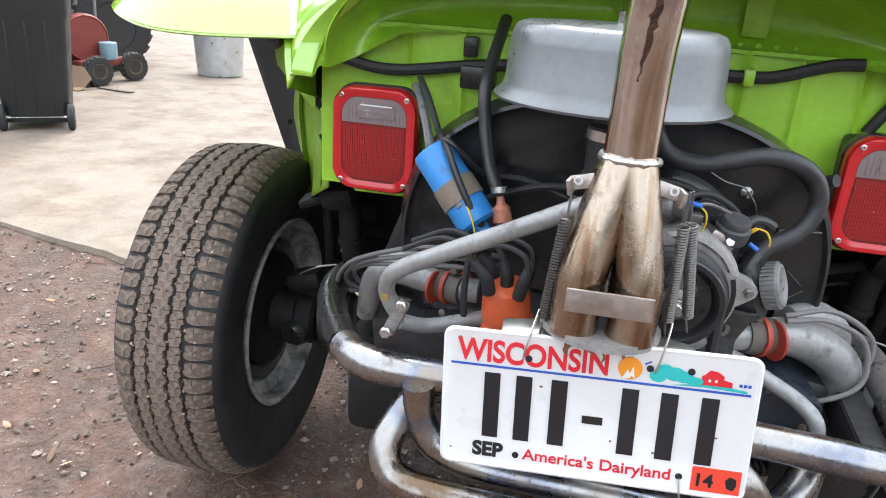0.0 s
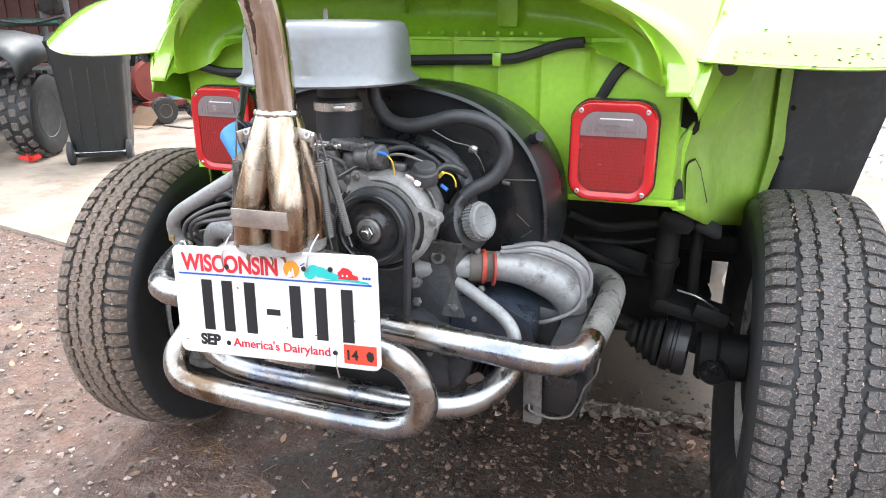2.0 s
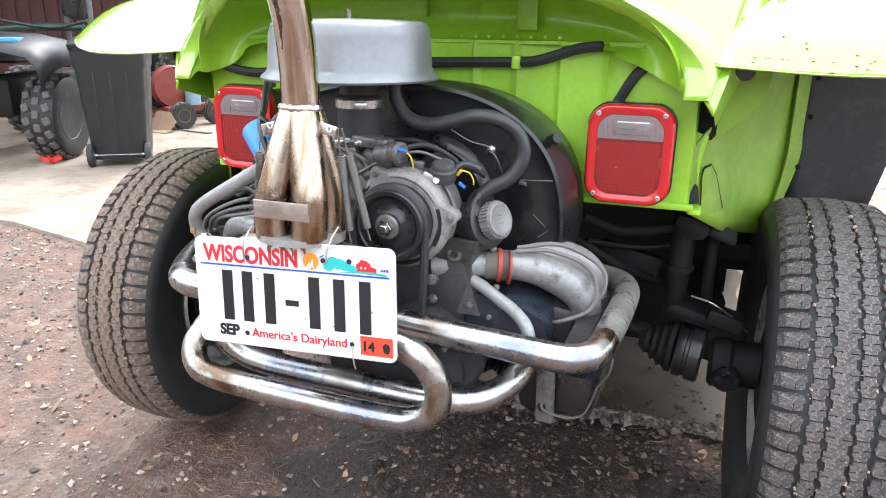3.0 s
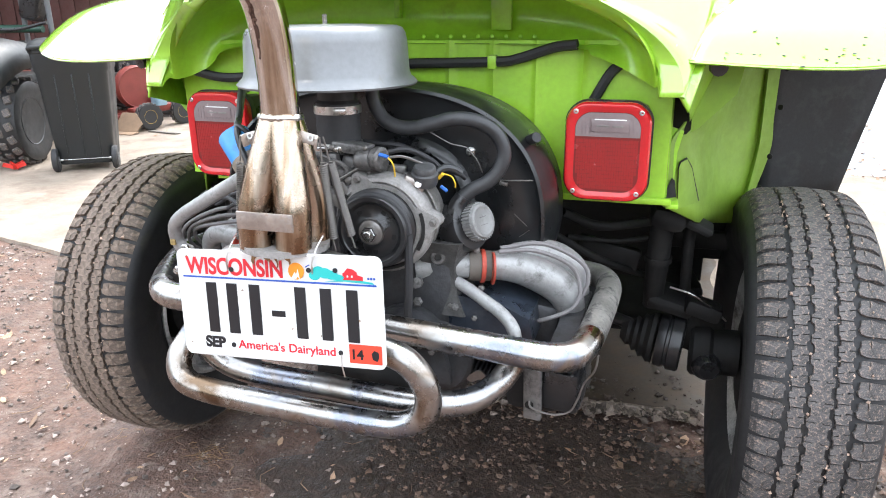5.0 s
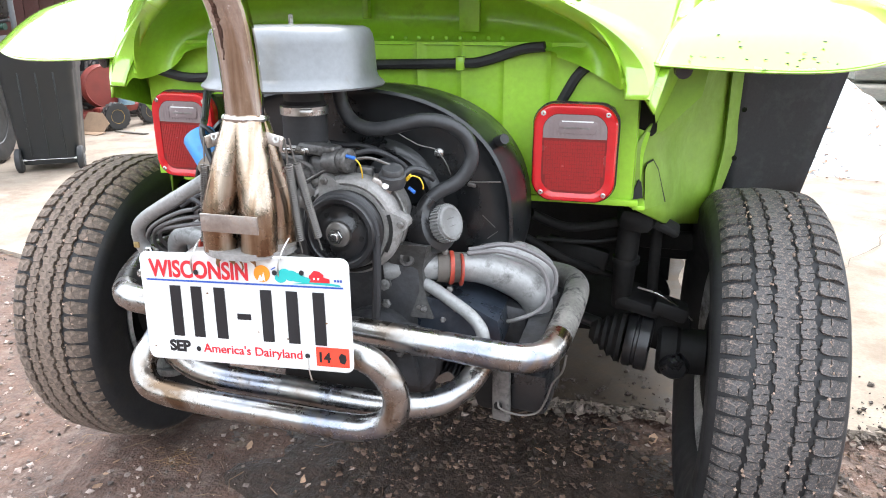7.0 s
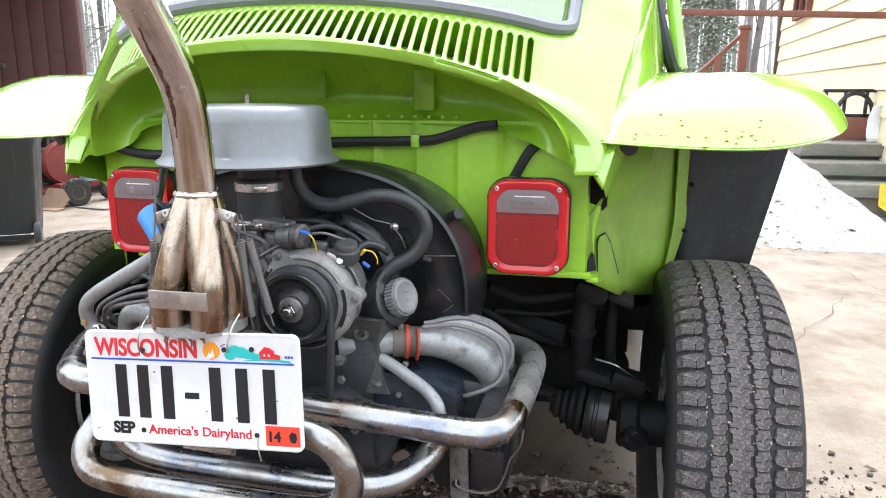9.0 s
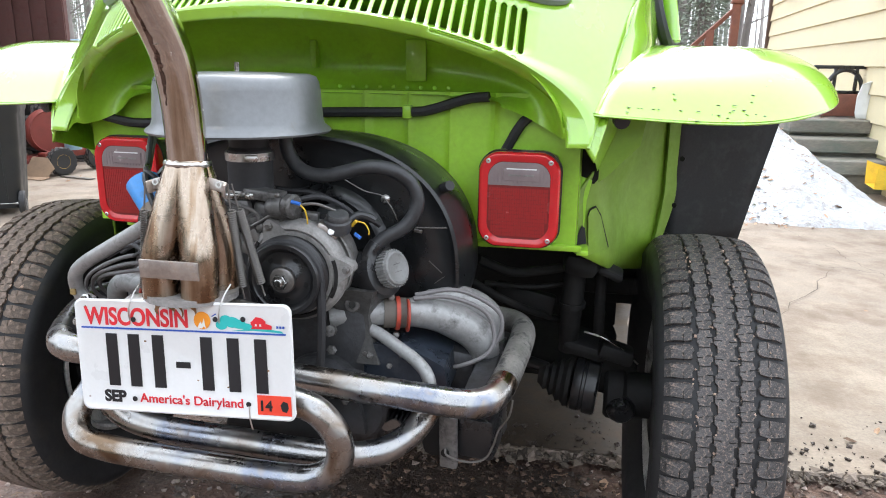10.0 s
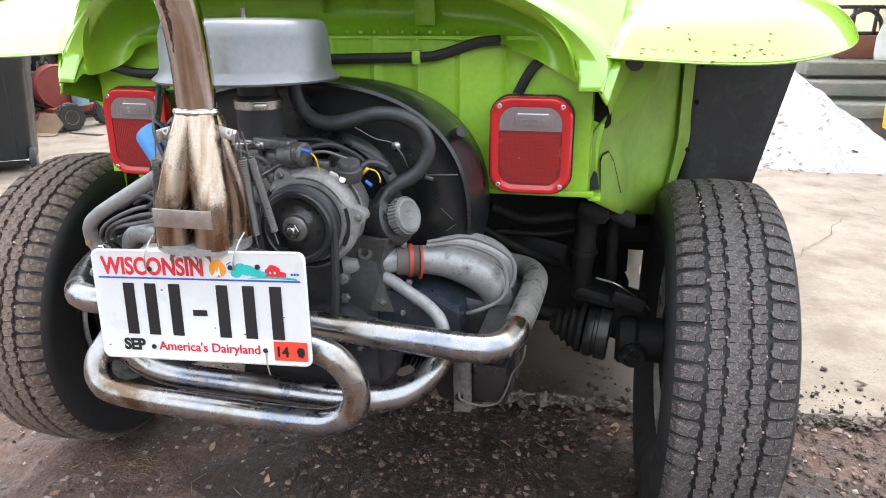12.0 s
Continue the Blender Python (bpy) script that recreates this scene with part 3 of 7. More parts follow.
# inside of the engine bay: ceiling, ledge and ribbed bulkhead
INNER = [(0.450, 0.985, 1.188, 0.000, -0.100, 2.2), (0.438, 0.990, 1.190, 0.030, 0.000, 2.2), (0.412, 1.003, 1.165, 0.045, 0.085, 2.4),
         (0.385, 1.018, 1.105, 0.035, 0.125, 2.7), (0.360, 1.030, 1.064, 0.010, 0.105, 3.0), (0.345, 1.036, 1.050, -0.002, 0.062, 3.2)]
bm = bmesh.new()
fs = [math.sin(math.pi / 2 * q) for q in np.linspace(-1, 1, 91)]
first = [panel_point(0, f) for f in fs]
scoop = [arch_point(INNER[0], f) for f in fs]
lining = [first, [a.lerp(b, 0.25) + Vector((0, 0.012, 0.012)) for a, b in zip(first, scoop)]] + [[arch_point(r, f) for f in fs] for r in INNER]
columns = [spline(col, 4) for col in zip(*lining)]
rings(bm, list(zip(*columns)), closed=False, cap=False)
# unseen panel added so that no cabin light reaches the slots
lining_rows = [[panel_point(4.06, f) + Vector((0, 0.012, -0.004)) for f in fs], [arch_point(INNER[2], f) + Vector((0, 0.004, 0.006)) for f in fs]]
slot_block = rings(bmesh.new(), lining_rows, closed=False, cap=False)
part("engine_bay_lining", bm, GREEN_IN, car, "dusty lime green underside of the engine opening")


part("rear_shelf", slot_block, GREEN_IN, car, "lime green panel added to keep cabin light out of the slots")


def bulkhead():
    bm = bmesh.new()
    xs, zs = [-0.487] + list(np.linspace(-0.483, 0.483, 165)) + [0.487], np.linspace(0.785, 1.056, 10)
    ribs = (-0.33, -0.25, -0.17, -0.09, 0.0, 0.09, 0.17, 0.25, 0.33)

    def y(x, z):
        bead = sum(math.exp(-((x - r) / 0.006) ** 2) for r in ribs)
        return 0.066 - 0.007 * bead + (0.055 if abs(x) > 0.485 else 0.0)
    rings(bm, [[(x, y(x, z), z) for x in xs] for z in zs] + [[(x, 0.09, 0.783) for x in xs]], closed=False, cap=False)
    return bm


part("bulkhead", bulkhead(), GREEN_IN, car, "lime green sheet-metal bulkhead with pressed vertical ribs")
block("bracket", (0.038, 0.008, 0.074), at(0.177, 0.095, 1.110, 4), GREEN_IN, car, "lime green lid bracket", 0.002)
block("bracket", (0.012, 0.02, 0.05), at(-0.024, 0.11, 1.12), GREEN_IN, car, "", 0.002)
for k in range(9):
    turned("spot_weld", [(0.0, 0), (0.004, 0), (0.004, 0.001), (0.002, 0.002)], along((0.03 + 0.026 * k, 0.094, 1.062), (0, -1, 0.2)), GREEN_IN, car, "", 8)

LEAD_GREY = mat("grey_conduit", (0.16, 0.16, 0.17), 0.5, var=0.25, dirt=(0.05, 0.05, 0.05), dirt_at=(0.55, 0.7), dscale=40)
# lower rear apron under the lamps, with corner returns and wheel arches
ARCH_LINES = [  # upright curves of the wheel arch, from the lamp outwards, foot to top
    ((0.485, 0.100, 0.763), (0.483, 0.105, 0.863), (0.514, 0.140, 0.917), (0.574, 0.260, 0.992)),
    ((0.551, 0.190, 0.712), (0.529, 0.185, 0.862), (0.541, 0.200, 0.910), (0.598, 0.300, 0.989)),
    ((0.569, 0.250, 0.695), (0.553, 0.250, 0.848), (0.564, 0.260, 0.903), (0.613, 0.330, 0.987)),
    ((0.606, 0.360, 0.667), (0.596, 0.360, 0.828), (0.604, 0.360, 0.890), (0.641, 0.400, 0.982)),
    ((0.649, 0.445, 0.645), (0.671, 0.450, 0.802), (0.674, 0.460, 0.879), (0.675, 0.475, 0.978)),
    ((0.664, 0.470, 0.639), (0.705, 0.480, 0.798), (0.706, 0.488, 0.877), (0.708, 0.500, 0.977)),
]
# a raised bead where the flange begins
ARCH_LINES.insert(5, tuple((x + 0.004, y - 0.014, z) for x, y, z in ARCH_LINES[4]))
HOLE = ((0.487, 0.779), (0.487, 0.797), (0.494, 0.813), (0.500, 0.806), (0.505, 0.776))
GUSSET = ((0.510, 0.752), (0.505, 0.829), (0.508, 0.839), (0.519, 0.843), (0.530, 0.822), (0.549, 0.752))


def skin(x):
    """How far forward the foot of the wheel arch stands at x."""
    return 0.101 + (x - 0.4846) * 1.52


for side in (-1, 1):
    block("apron", (0.20 if side > 0 else 0.12, 0.010, 0.012), at(side * (0.395 if side > 0 else 0.36), 0.058, 0.782, 8), GREEN_IN, car, "", 0.003)
    rows = []
    for line in ARCH_LINES:
        rows.append([(side * p.x, p.y, p.z) for p in spline(line + (tuple(2 * b - a for a, b in zip(line[-2], line[-1])),), 6)])
    well = part("inner_wheel_arch", rings(bmesh.new(), rows, closed=False, cap=False), SHADED_ARCH_GREEN, car, "dusty lime green inner wheel arch with bolted flange, shade painted in")
    mod = well.modifiers.new("thickness", "SOLIDIFY")
    mod.thickness = 0.004
    for x, y, z in ((0.716, 0.462, 0.985), (0.712, 0.456, 0.905), (0.703, 0.448, 0.800), (0.690, 0.442, 0.730)):
        turned("arch_bolt", [(0, 0), (0.006, 0), (0.006, 0.004), (0.003, 0.005), (0, 0.005)], along((side * x, y, z), (-side * 0.4, -1, 0)), GRIME, car, n=8)
    # black solids stand in for the shade in the hole and seam
    bm = bmesh.new()
    rings(bm, [[(side * x, skin(x) + d, z) for x, z in HOLE] for d in (-0.007, 0.006)])
    part("drain_hole", bm, GRIME, well, "dark arched hole")
    bm = bmesh.new()
    rings(bm, [[(side * x, skin(x) + d, z) for x, z in GUSSET] for d in (-0.008, 0.004)])
    part("gusset", bm, SHADED_ARCH_GREEN, well)
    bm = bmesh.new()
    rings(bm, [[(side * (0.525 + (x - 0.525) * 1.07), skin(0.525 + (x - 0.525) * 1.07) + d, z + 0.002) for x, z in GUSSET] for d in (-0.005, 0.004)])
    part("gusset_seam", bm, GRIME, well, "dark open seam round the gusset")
    if side > 0:
        block("stub", (0.022, 0.05, 0.009), at(side * 0.497, 0.085, 0.773), GREEN_IN, car, "", 0.002)
    bm = prism(bmesh.new(), [(side * x, z) for x, z in ((0.462, 0.800), (0.498, 0.800), (0.500, 0.860), (0.508, 0.898), (0.486, 0.905), (0.482, 0.960), (0.482, 1.030), (0.462, 1.030))], 0.004, at(0, 0.128, 0, 90))
    part("side_bulkhead", bm, GREEN_IN, car)
    # added black sheet takes the place of the shade in the hollow corner
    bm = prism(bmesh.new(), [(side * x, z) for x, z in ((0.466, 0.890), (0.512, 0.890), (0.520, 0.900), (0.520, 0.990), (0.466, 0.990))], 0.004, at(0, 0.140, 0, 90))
    part("cavity_sheet", bm, GRIME, car, "added black sheet drawn as the shade inside the body corner")
    bm = prism(bmesh.new(), [(side * x, z) for x, z in ((0.519, 0.894), (0.534, 0.905), (0.590, 0.965), (0.600, 1.030), (0.519, 1.030))], 0.004, at(0, 0.134, 0, 90))
    part("arch_extension", bm, SHADED_ARCH_GREEN, car)
    web = [[Vector(p) for p in line] for line in (((0.507, -0.020, 0.952), (0.513, -0.006, 0.985), (0.524, 0.020, 1.016), (0.545, 0.070, 1.050)), ((0.516, 0.132, 0.914), (0.534, 0.160, 0.943), (0.558, 0.200, 0.972), (0.590, 0.260, 1.006)))]
    rows = [[(side * p.x, p.y, p.z) for p in (a.lerp(b, k / 6) for a, b in zip(spline(web[0], 4), spline(web[1], 4)))] for k in range(7)]
    part("corner_web", rings(bmesh.new(), rows, False, False), GREEN_IN, car, "lime green web from the body corner to the wheel arch")
    bm = bmesh.new()
    tl, tr, br, bl = (Vector(q) for q in ((0.688, 0.512, 1.05), (0.955 if side > 0 else 0.90, 0.60, 1.05), (0.876 if side > 0 else 0.77, 0.60, 0.68), (0.700, 0.555, 0.655)))
    rows = []
    for k in range(9):
        v = k / 8
        rows.append([tl.lerp(bl, v).lerp(tr.lerp(br, v), u / 8) + Vector((0, 0.012 * math.sin(math.pi * u / 8), 0)) for u in range(9)])
    rings(bm, [[(side * p.x, p.y, p.z) for p in row] for row in rows], False, False)
    flap = part("splash_flap", bm, FLAP, car, "dusty black splash flap ahead of the wheel")
    md = flap.modifiers.new("thickness", "SOLIDIFY")
    md.thickness = 0.006
    # short cut-down fender
    rows = []
    us = [-0.06] + [1 - (1 - k / 34) ** 2.1 for k in range(35)]
    def tip(u, x, y, z, dx, dy, end_y, end_z):
        """One long line of the fender, drawn to a rounded outer end."""
        e = 1 - math.sqrt(max(0.0, 1 - max(0.0, (u - 0.5) / 0.5) ** 2.2))
        return x + dx * u, (y + dy * u) * (1 - e) + end_y * e, z * (1 - e) + end_z * e
    key = [lambda u: tip(u, 0.520, -0.004, 1.024 - 0.010 * math.sin(math.pi * u), 0.410, 0.070, 0.200, 1.056),
           lambda u: tip(u, 0.523, 0.005, 1.031 - 0.009 * math.sin(math.pi * u), 0.408, 0.070, 0.204, 1.059),
           lambda u: tip(u, 0.552, 0.085, 1.090, 0.384, 0.080, 0.235, 1.066),
           lambda u: tip(u, 0.583, 0.190, 1.129, 0.358, 0.060, 0.290, 1.070),
           lambda u: tip(u, 0.615, 0.330, 1.147, 0.328, 0.050, 0.380, 1.070),
           lambda u: tip(u, 0.650, 0.600, 1.128, 0.285, 0.0, 0.620, 1.040),
           lambda u: tip(u, 0.670, 0.950, 1.040, 0.265, 0.0, 0.950, 0.960)]
    cols_f = [spline([k(float(u)) for k in key], 5) for u in us]
    rows = [[(side * c[j].x, c[j].y, c[j].z) for c in cols_f] for j in range(len(cols_f[0]))]
    rows = [[(x, y + 0.012, z + 0.001) for x, y, z in rows[0]], [(x, y + 0.003, z - 0.002) for x, y, z in rows[0]]] + rows
    bm = rings(bmesh.new(), rows, closed=False, cap=False)
    fender = part("fender", bm, GREEN, car, "short lime green fender with mud flecks" if side > 0 else "short lime green fender")
    mod = fender.modifiers.new("thickness", "SOLIDIFY")
    mod.thickness = 0.004
    if side > 0:
        rng = random.Random(6)
        bm = bmesh.new()
        for k in range(30):
            c = cols_f[rng.randint(2, 15)]
            p = c[rng.choice((4, 5, 6, 6, 7, 8, 8, 9))].lerp(c[6], rng.random() * 0.8) + Vector((rng.uniform(-0.01, 0.01), -0.0002, 0.0012))
            lathe(bm, [(0.0, -0.0006), (1, 0), (0.0, 0.0006)], along(p - Vector((0, 0.0, 0.0006)), (0, -0.55, 1)) @ Euler((0, 0, rng.uniform(-0.5, 0.5))).to_matrix().to_4x4() @ Matrix.Diagonal((rng.uniform(0.0020, 0.0050), rng.uniform(0.0009, 0.0016), 1, 1)), 6, False)
        tagged(part("mud_specks", bm, GRIME, fender, "dark mud specks"), kind="stuff")
    turned("fender_bolt", [(0.0, 0), (0.014, 0), (0.014, 0.012), (0.006, 0.014)], along((side * 0.545, 0.03, 1.018), (side * 0.3, -1, -0.2)), BLACK, car, n=12)


def tail_lamp(side):
    c = Matrix.Translation((0.382 if side > 0 else -0.374, 0.0 if side > 0 else 0.012, 0.877)) @ Euler((0, 0, radians(-1.5 if side > 0 else -3.5))).to_matrix().to_4x4() @ Euler((radians(90), 0, 0)).to_matrix().to_4x4()
    w, h = 0.135, 0.162

    def outline(k, bulge=1.0):
        pts = []
        for x, y in rounded(w * k, h * (1 - (1 - k) * w / h), 0.030 * k, 8):
            pts.append((x * (1 + 0.075 * bulge * (1 - (2 * y / h) ** 2)), y * (1 + 0.045 * bulge * (1 - (2 * x / w) ** 2))))
        return pts
    lamp = part("tail_lamp", prism(bmesh.new(), outline(1.035), 0.012, c @ Matrix.Translation((0, 0, -0.022))), BLACK, car, "square red tail lamp with clear reversing window")
    bm = bmesh.new()
    o, crest, fall = outline(1.0), outline(0.955), outline(0.90)
    inner = [(x * 0.775, y * 0.815) for x, y in outline(1.0, 0.75)]
    rings(bm, [[c @ Vector((x, y, z)) for x, y in row] for row, z in ((o, -0.010), (o, 0.001), ([(x * 0.988, y * 0.99) for x, y in o], 0.005), (crest, 0.0085), (fall, 0.0095), ([(x * 0.86, y * 0.885) for x, y in o], 0.0085), (inner, 0.0066), (inner, 0.0040))], cap=False)
    part("lamp_rim", bm, RED_LENS, lamp, "glossy red lens rim")
    block("lamp_body", (w * 0.94, h * 0.94, 0.05), c @ Matrix.Translation((0, 0, -0.042)), BLACK, lamp, "", 0.01)
    wide = [(x * 1.03, y * 1.03) for x, y in inner]
    part("reflector", prism(bmesh.new(), wide, 0.004, c @ Matrix.Translation((0, 0, 0.0012))), RED_DEEP, lamp, "deep red lens with a brick pattern")
    cut_y = 0.0265
    top = [(x * 0.985, y * 0.985) for x, y in inner if y > cut_y]
    bm = prism(bmesh.new(), [(max(x for x, y in top), cut_y)] + top + [(min(x for x, y in top), cut_y)], 0.0042, c @ Matrix.Translation((0, 0, 0.0024)))
    reverse = part("reversing_lens", bm, CLEAR_LENS, lamp, "clear grey reversing lens")
    for k in range(14):
        block("lens_flute", (0.0018, 0.026, 0.0010), c @ Matrix.Translation((-0.0423 + 0.0065 * k, 0.0435, 0.0068)), CLEAR_LENS, reverse, "", 0.0004, 1)
    block("lens_window", (0.062, 0.021, 0.002), c @ Matrix.Translation((0.004, 0.0455, 0.0075)), CLEAR_LENS, reverse, "", 0.001)
    block("lens_bar", (0.052, 0.0020, 0.0012), c @ Matrix.Translation((0.004, 0.0555, 0.0086)), WHITE, reverse, "pale raised bar", 0.0004)
    for dx, wd in ((-0.012, 0.022), (0.012, 0.018)):
        block("lens_mark", (wd, 0.0034, 0.001), c @ Matrix.Translation((0.004 + dx, 0.0445, 0.0082)), STEEL_D, reverse, "", 0.0003)
    bm = bmesh.new()
    for k in range(25):
        for q in range(13):
            x, y = -0.0492 + 0.0041 * k, -0.0602 + 0.0066 * q
            limit = 0.0535 * (1 - 0.10 * (2 * y / h) ** 2)
            if abs(x) > limit - 0.003 or (y < -0.055 and abs(x) > 0.041):
                continue
            box(bm, (0.0036, 0.0062, 0.0022), c @ Matrix.Translation((x, y, 0.0056)))
    tagged(part("stop_lens", bm, RED_GRID, lamp, "bright red ribbed stop lens", smooth=False), "bright red ribbed stop lens", kind="stuff")
    for x in (-0.0535, 0.0535):
        for y in (-0.0680, 0.0680):
            turned("screw", [(0.0, 0), (0.0044, 0), (0.0044, 0.0015), (0.0030, 0.0024), (0.0013, 0.0022), (0.0013, 0.0008), (0.0, 0.0008)], c @ Matrix.Translation((x, y, 0.008)), STEEL, lamp, n=12)


for side in (-1, 1):
    tail_lamp(side)
tube("wiring_harness", [(-0.46, 0.05, 1.0), (-0.36, 0.05, 0.985), (-0.2, 0.05, 1.005), (0.0, 0.05, 1.015), (0.172, 0.05, 1.02), (0.215, 0.05, 1.025), (0.28, 0.05, 1.045), (0.32, 0.045, 1.05)], 0.009, RUBBER, car, "black taped wiring loom", n=8)
block("loom_clip", (0.016, 0.022, 0.024), at(0.172, 0.05, 1.02), GREEN_IN, car, "lime green painted clip", 0.003)
tube("lamp_cable", [(0.35, 0.06, 0.955), (0.375, 0.055, 1.0), (0.395, 0.062, 1.020)], 0.009, RUBBER, car, "", n=8)
tube("lamp_cable", [(-0.315, 0.03, 0.965), (-0.305, 0.0, 0.966), (-0.292, -0.03, 0.955), (-0.27, -0.08, 0.925), (-0.24, -0.15, 0.885), (-0.195, -0.185, 0.845)], 0.0065, LEAD_GREY, car, "", n=8)
block("relay", (0.055, 0.025, 0.035), at(-0.22, 0.045, 0.985), BLACK, car, "black relay box", 0.004)
block("relay", (0.022, 0.02, 0.03), at(-0.235, 0.048, 1.03), BLACK, car, "", 0.003)

# front half of the body, plain
LOWER = [(0.665, 0.40, 1.070, 0.57, 0.57, 8), (0.672, 0.40, 1.075, 1.0, 1.0, 8), (0.672, 0.40, 1.08, 1.6, 1.6, 8), (0.66, 0.40, 1.12, 1.95, 1.95, 6), (0.62, 0.40, 1.05, 2.40, 2.40, 4), (0.50, 0.42, 0.93, 2.75, 2.75, 3), (0.34, 0.46, 0.80, 2.93, 2.93, 2.5), (0.10, 0.55, 0.66, 3.0, 3.0, 2)]
bm = bmesh.new()
fs = [-1 + 2 * k / 48 for k in range(49)]
rings(bm, [[arch_point(r, f) for f in fs] for r in LOWER], closed=False, cap=False)
part("front_body", bm, GREEN, car)
# added black panels close the gaps and stand in for underbody shade
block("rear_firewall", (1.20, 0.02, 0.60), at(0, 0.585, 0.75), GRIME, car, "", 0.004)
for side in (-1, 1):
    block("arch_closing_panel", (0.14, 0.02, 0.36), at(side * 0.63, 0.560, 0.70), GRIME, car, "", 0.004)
bm = bmesh.new()
rings(bm, [[arch_point(r, f) for f in fs[3:-3]] for r in ((0.66, 1.04, 1.545, 1.56, 1.38, 3.5), (0.66, 1.06, 1.12, 1.72, 1.93, 3.5))], closed=False, cap=False)
part("windscreen", bm, GLASS, car, "windscreen glass")
for side in (-1, 1):
    ax = Matrix.Translation((side * 0.66, 2.45, 0.34)) @ Euler((0, radians(90), 0)).to_matrix().to_4x4()
    turned("tyre", [(0.19, -0.07), (0.26, -0.095), (0.32, -0.09), (0.338, -0.06), (0.34, 0), (0.338, 0.06), (0.32, 0.09), (0.26, 0.095), (0.19, 0.07)], ax, WALL_RUBBER, car, "black front tyre", 40)
    turned("rim", [(0.001, -0.02), (0.12, -0.03), (0.19, -0.07), (0.19, 0.07), (0.12, 0.03), (0.001, 0.02)], ax, SILVER, car, "", 32)
    rows = []
    for k in range(9):
        a = radians(20 + 17 * k)
        e = (2.45 - 0.42 * math.cos(a), 0.36 + 0.44 * math.sin(a))
        rows.append([(side * x, e[0], e[1] - d) for x, d in ((0.54, 0.0), (0.66, 0.0), (0.76, 0.02), (0.79, 0.06))])
    f = part("front_fender", rings(bmesh.new(), rows, False, False), GREEN, car)
    md = f.modifiers.new("thickness", "SOLIDIFY")
    md.thickness = 0.006

# ---- wheels ----
RIM = mat("dusty_rim", (0.52, 0.52, 0.51), 0.45, metal=0.6, var=0.2, bump=0.1, dirt=(0.06, 0.055, 0.05), dirt_at=(0.45, 0.65), dscale=9)
PITCHES = 70


def wheel(side, tread_mat, cx, R, YC):
    axle = Matrix.Translation((cx, YC, R)) @ Euler((0, radians(90), 0)).to_matrix().to_4x4()
    bead = [(0.205, -0.080), (0.215, -0.092), (0.25, -0.106), (0.30, -0.113)] if side < 0 else [(0.205, -0.058), (0.215, -0.072), (0.235, -0.090), (0.26, -0.104), (0.30, -0.112)]
    sec = bead + [(0.325, -0.1105), (0.335, -0.112), (0.348, -0.106), (0.357, -0.097), (R - 0.014, -0.076), (R - 0.0095, -0.04), (R - 0.0085, 0)]
    sec += [(r, -h) for r, h in sec[-2::-1]]
    ring = [(r, h) for r, h in sec] + [(0.205, 0.08), (0.203, 0.0)]
    bm = bmesh.new()
    n = 72
    rows = [[axle @ Vector((r * math.cos(2 * math.pi * k / n), r * math.sin(2 * math.pi * k / n), h)) for k in range(n)] for r, h in ring]
    rings(bm, rows + rows[:1], True, False)
    tyre = part("tyre", bm, WALL_RUBBER, car, "worn black all-terrain tyre dusted with dry mud")
    # rim and drum
    prof = [(0.206, -0.086), (0.217, -0.094), (0.219, -0.100), (0.212, -0.104), (0.204, -0.098), (0.198, -0.07), (0.172, -0.055), (0.170, 0.03), (0.15, 0.055), (0.10, 0.062), (0.06, 0.055), (0.001, 0.055)]
    if side > 0:
        prof = [(r, h + 0.030 if h < -0.08 else h) for r, h in prof]
    flip = -1 if side > 0 else 1
    # the inner side faces the car's middle line
    turned("rim", [(r, h if side > 0 else -h) for r, h in prof], axle, RIM, car, "grey steel wheel rim", 48, False)
    turned("brake_drum", [(0.0, -0.075), (0.1, -0.075), (0.128, -0.068), (0.135, -0.06), (0.135, 0.03), (0.0, 0.03)], axle if side > 0 else axle @ Euler((math.pi, 0, 0)).to_matrix().to_4x4(), GRIME, car, "oily black brake drum", 40)
    # tread blocks: a zigzag middle rib, two stepped ribs and shoulder lugs, each with thin hooked sipes
    p = 2 * math.pi * 0.384 / PITCHES
    e = 0.0007

    def sipe(u, v0, v1, hook):
        """A slit from the edge at v0 to v1 that turns along the rib."""
        s = 1 if v1 > v0 else -1
        if hook > 0:
            return [(u - e, v0), (u - e, v1), (u + hook, v1), (u + hook, v1 - s * 2 * e), (u + e, v1 - s * 2 * e), (u + e, v0)]
        return [(u - e, v0), (u - e, v1 - s * 2 * e), (u + hook, v1 - s * 2 * e), (u + hook, v1), (u + e, v1), (u + e, v0)]

    def mirrored(line):
        return [(-u, -v) for u, v in line]

    h = p / 2 + 0.0001
    w = 0.0168
    mid_edge = [(-h, -w + 0.003), (-h * 0.55, -w + 0.003), (-h * 0.35, -w - 0.002)] + sipe(-h * 0.05, -w - 0.002, -0.006, h * 0.14) + [(h * 0.35, -w - 0.002), (h * 0.6, -w + 0.003), (h, -w + 0.003)]
    middle = mid_edge + mirrored(mid_edge)
    h, w = p / 2 - 0.0009, 0.0118
    rib_edge = [(-h, -w + 0.0028), (-h * 0.55, -w + 0.0026), (-h * 0.45, -w - 0.0010)] + sipe(h * 0.12, -w - 0.0005, -0.0035, -h * 0.14) + [(h * 0.55, -w - 0.0005), (h * 0.65, -w + 0.0022), (h * 0.98, -w + 0.0024)]
    rib = rib_edge + mirrored(rib_edge)
    h, w = p / 2 - 0.0032, 0.0172
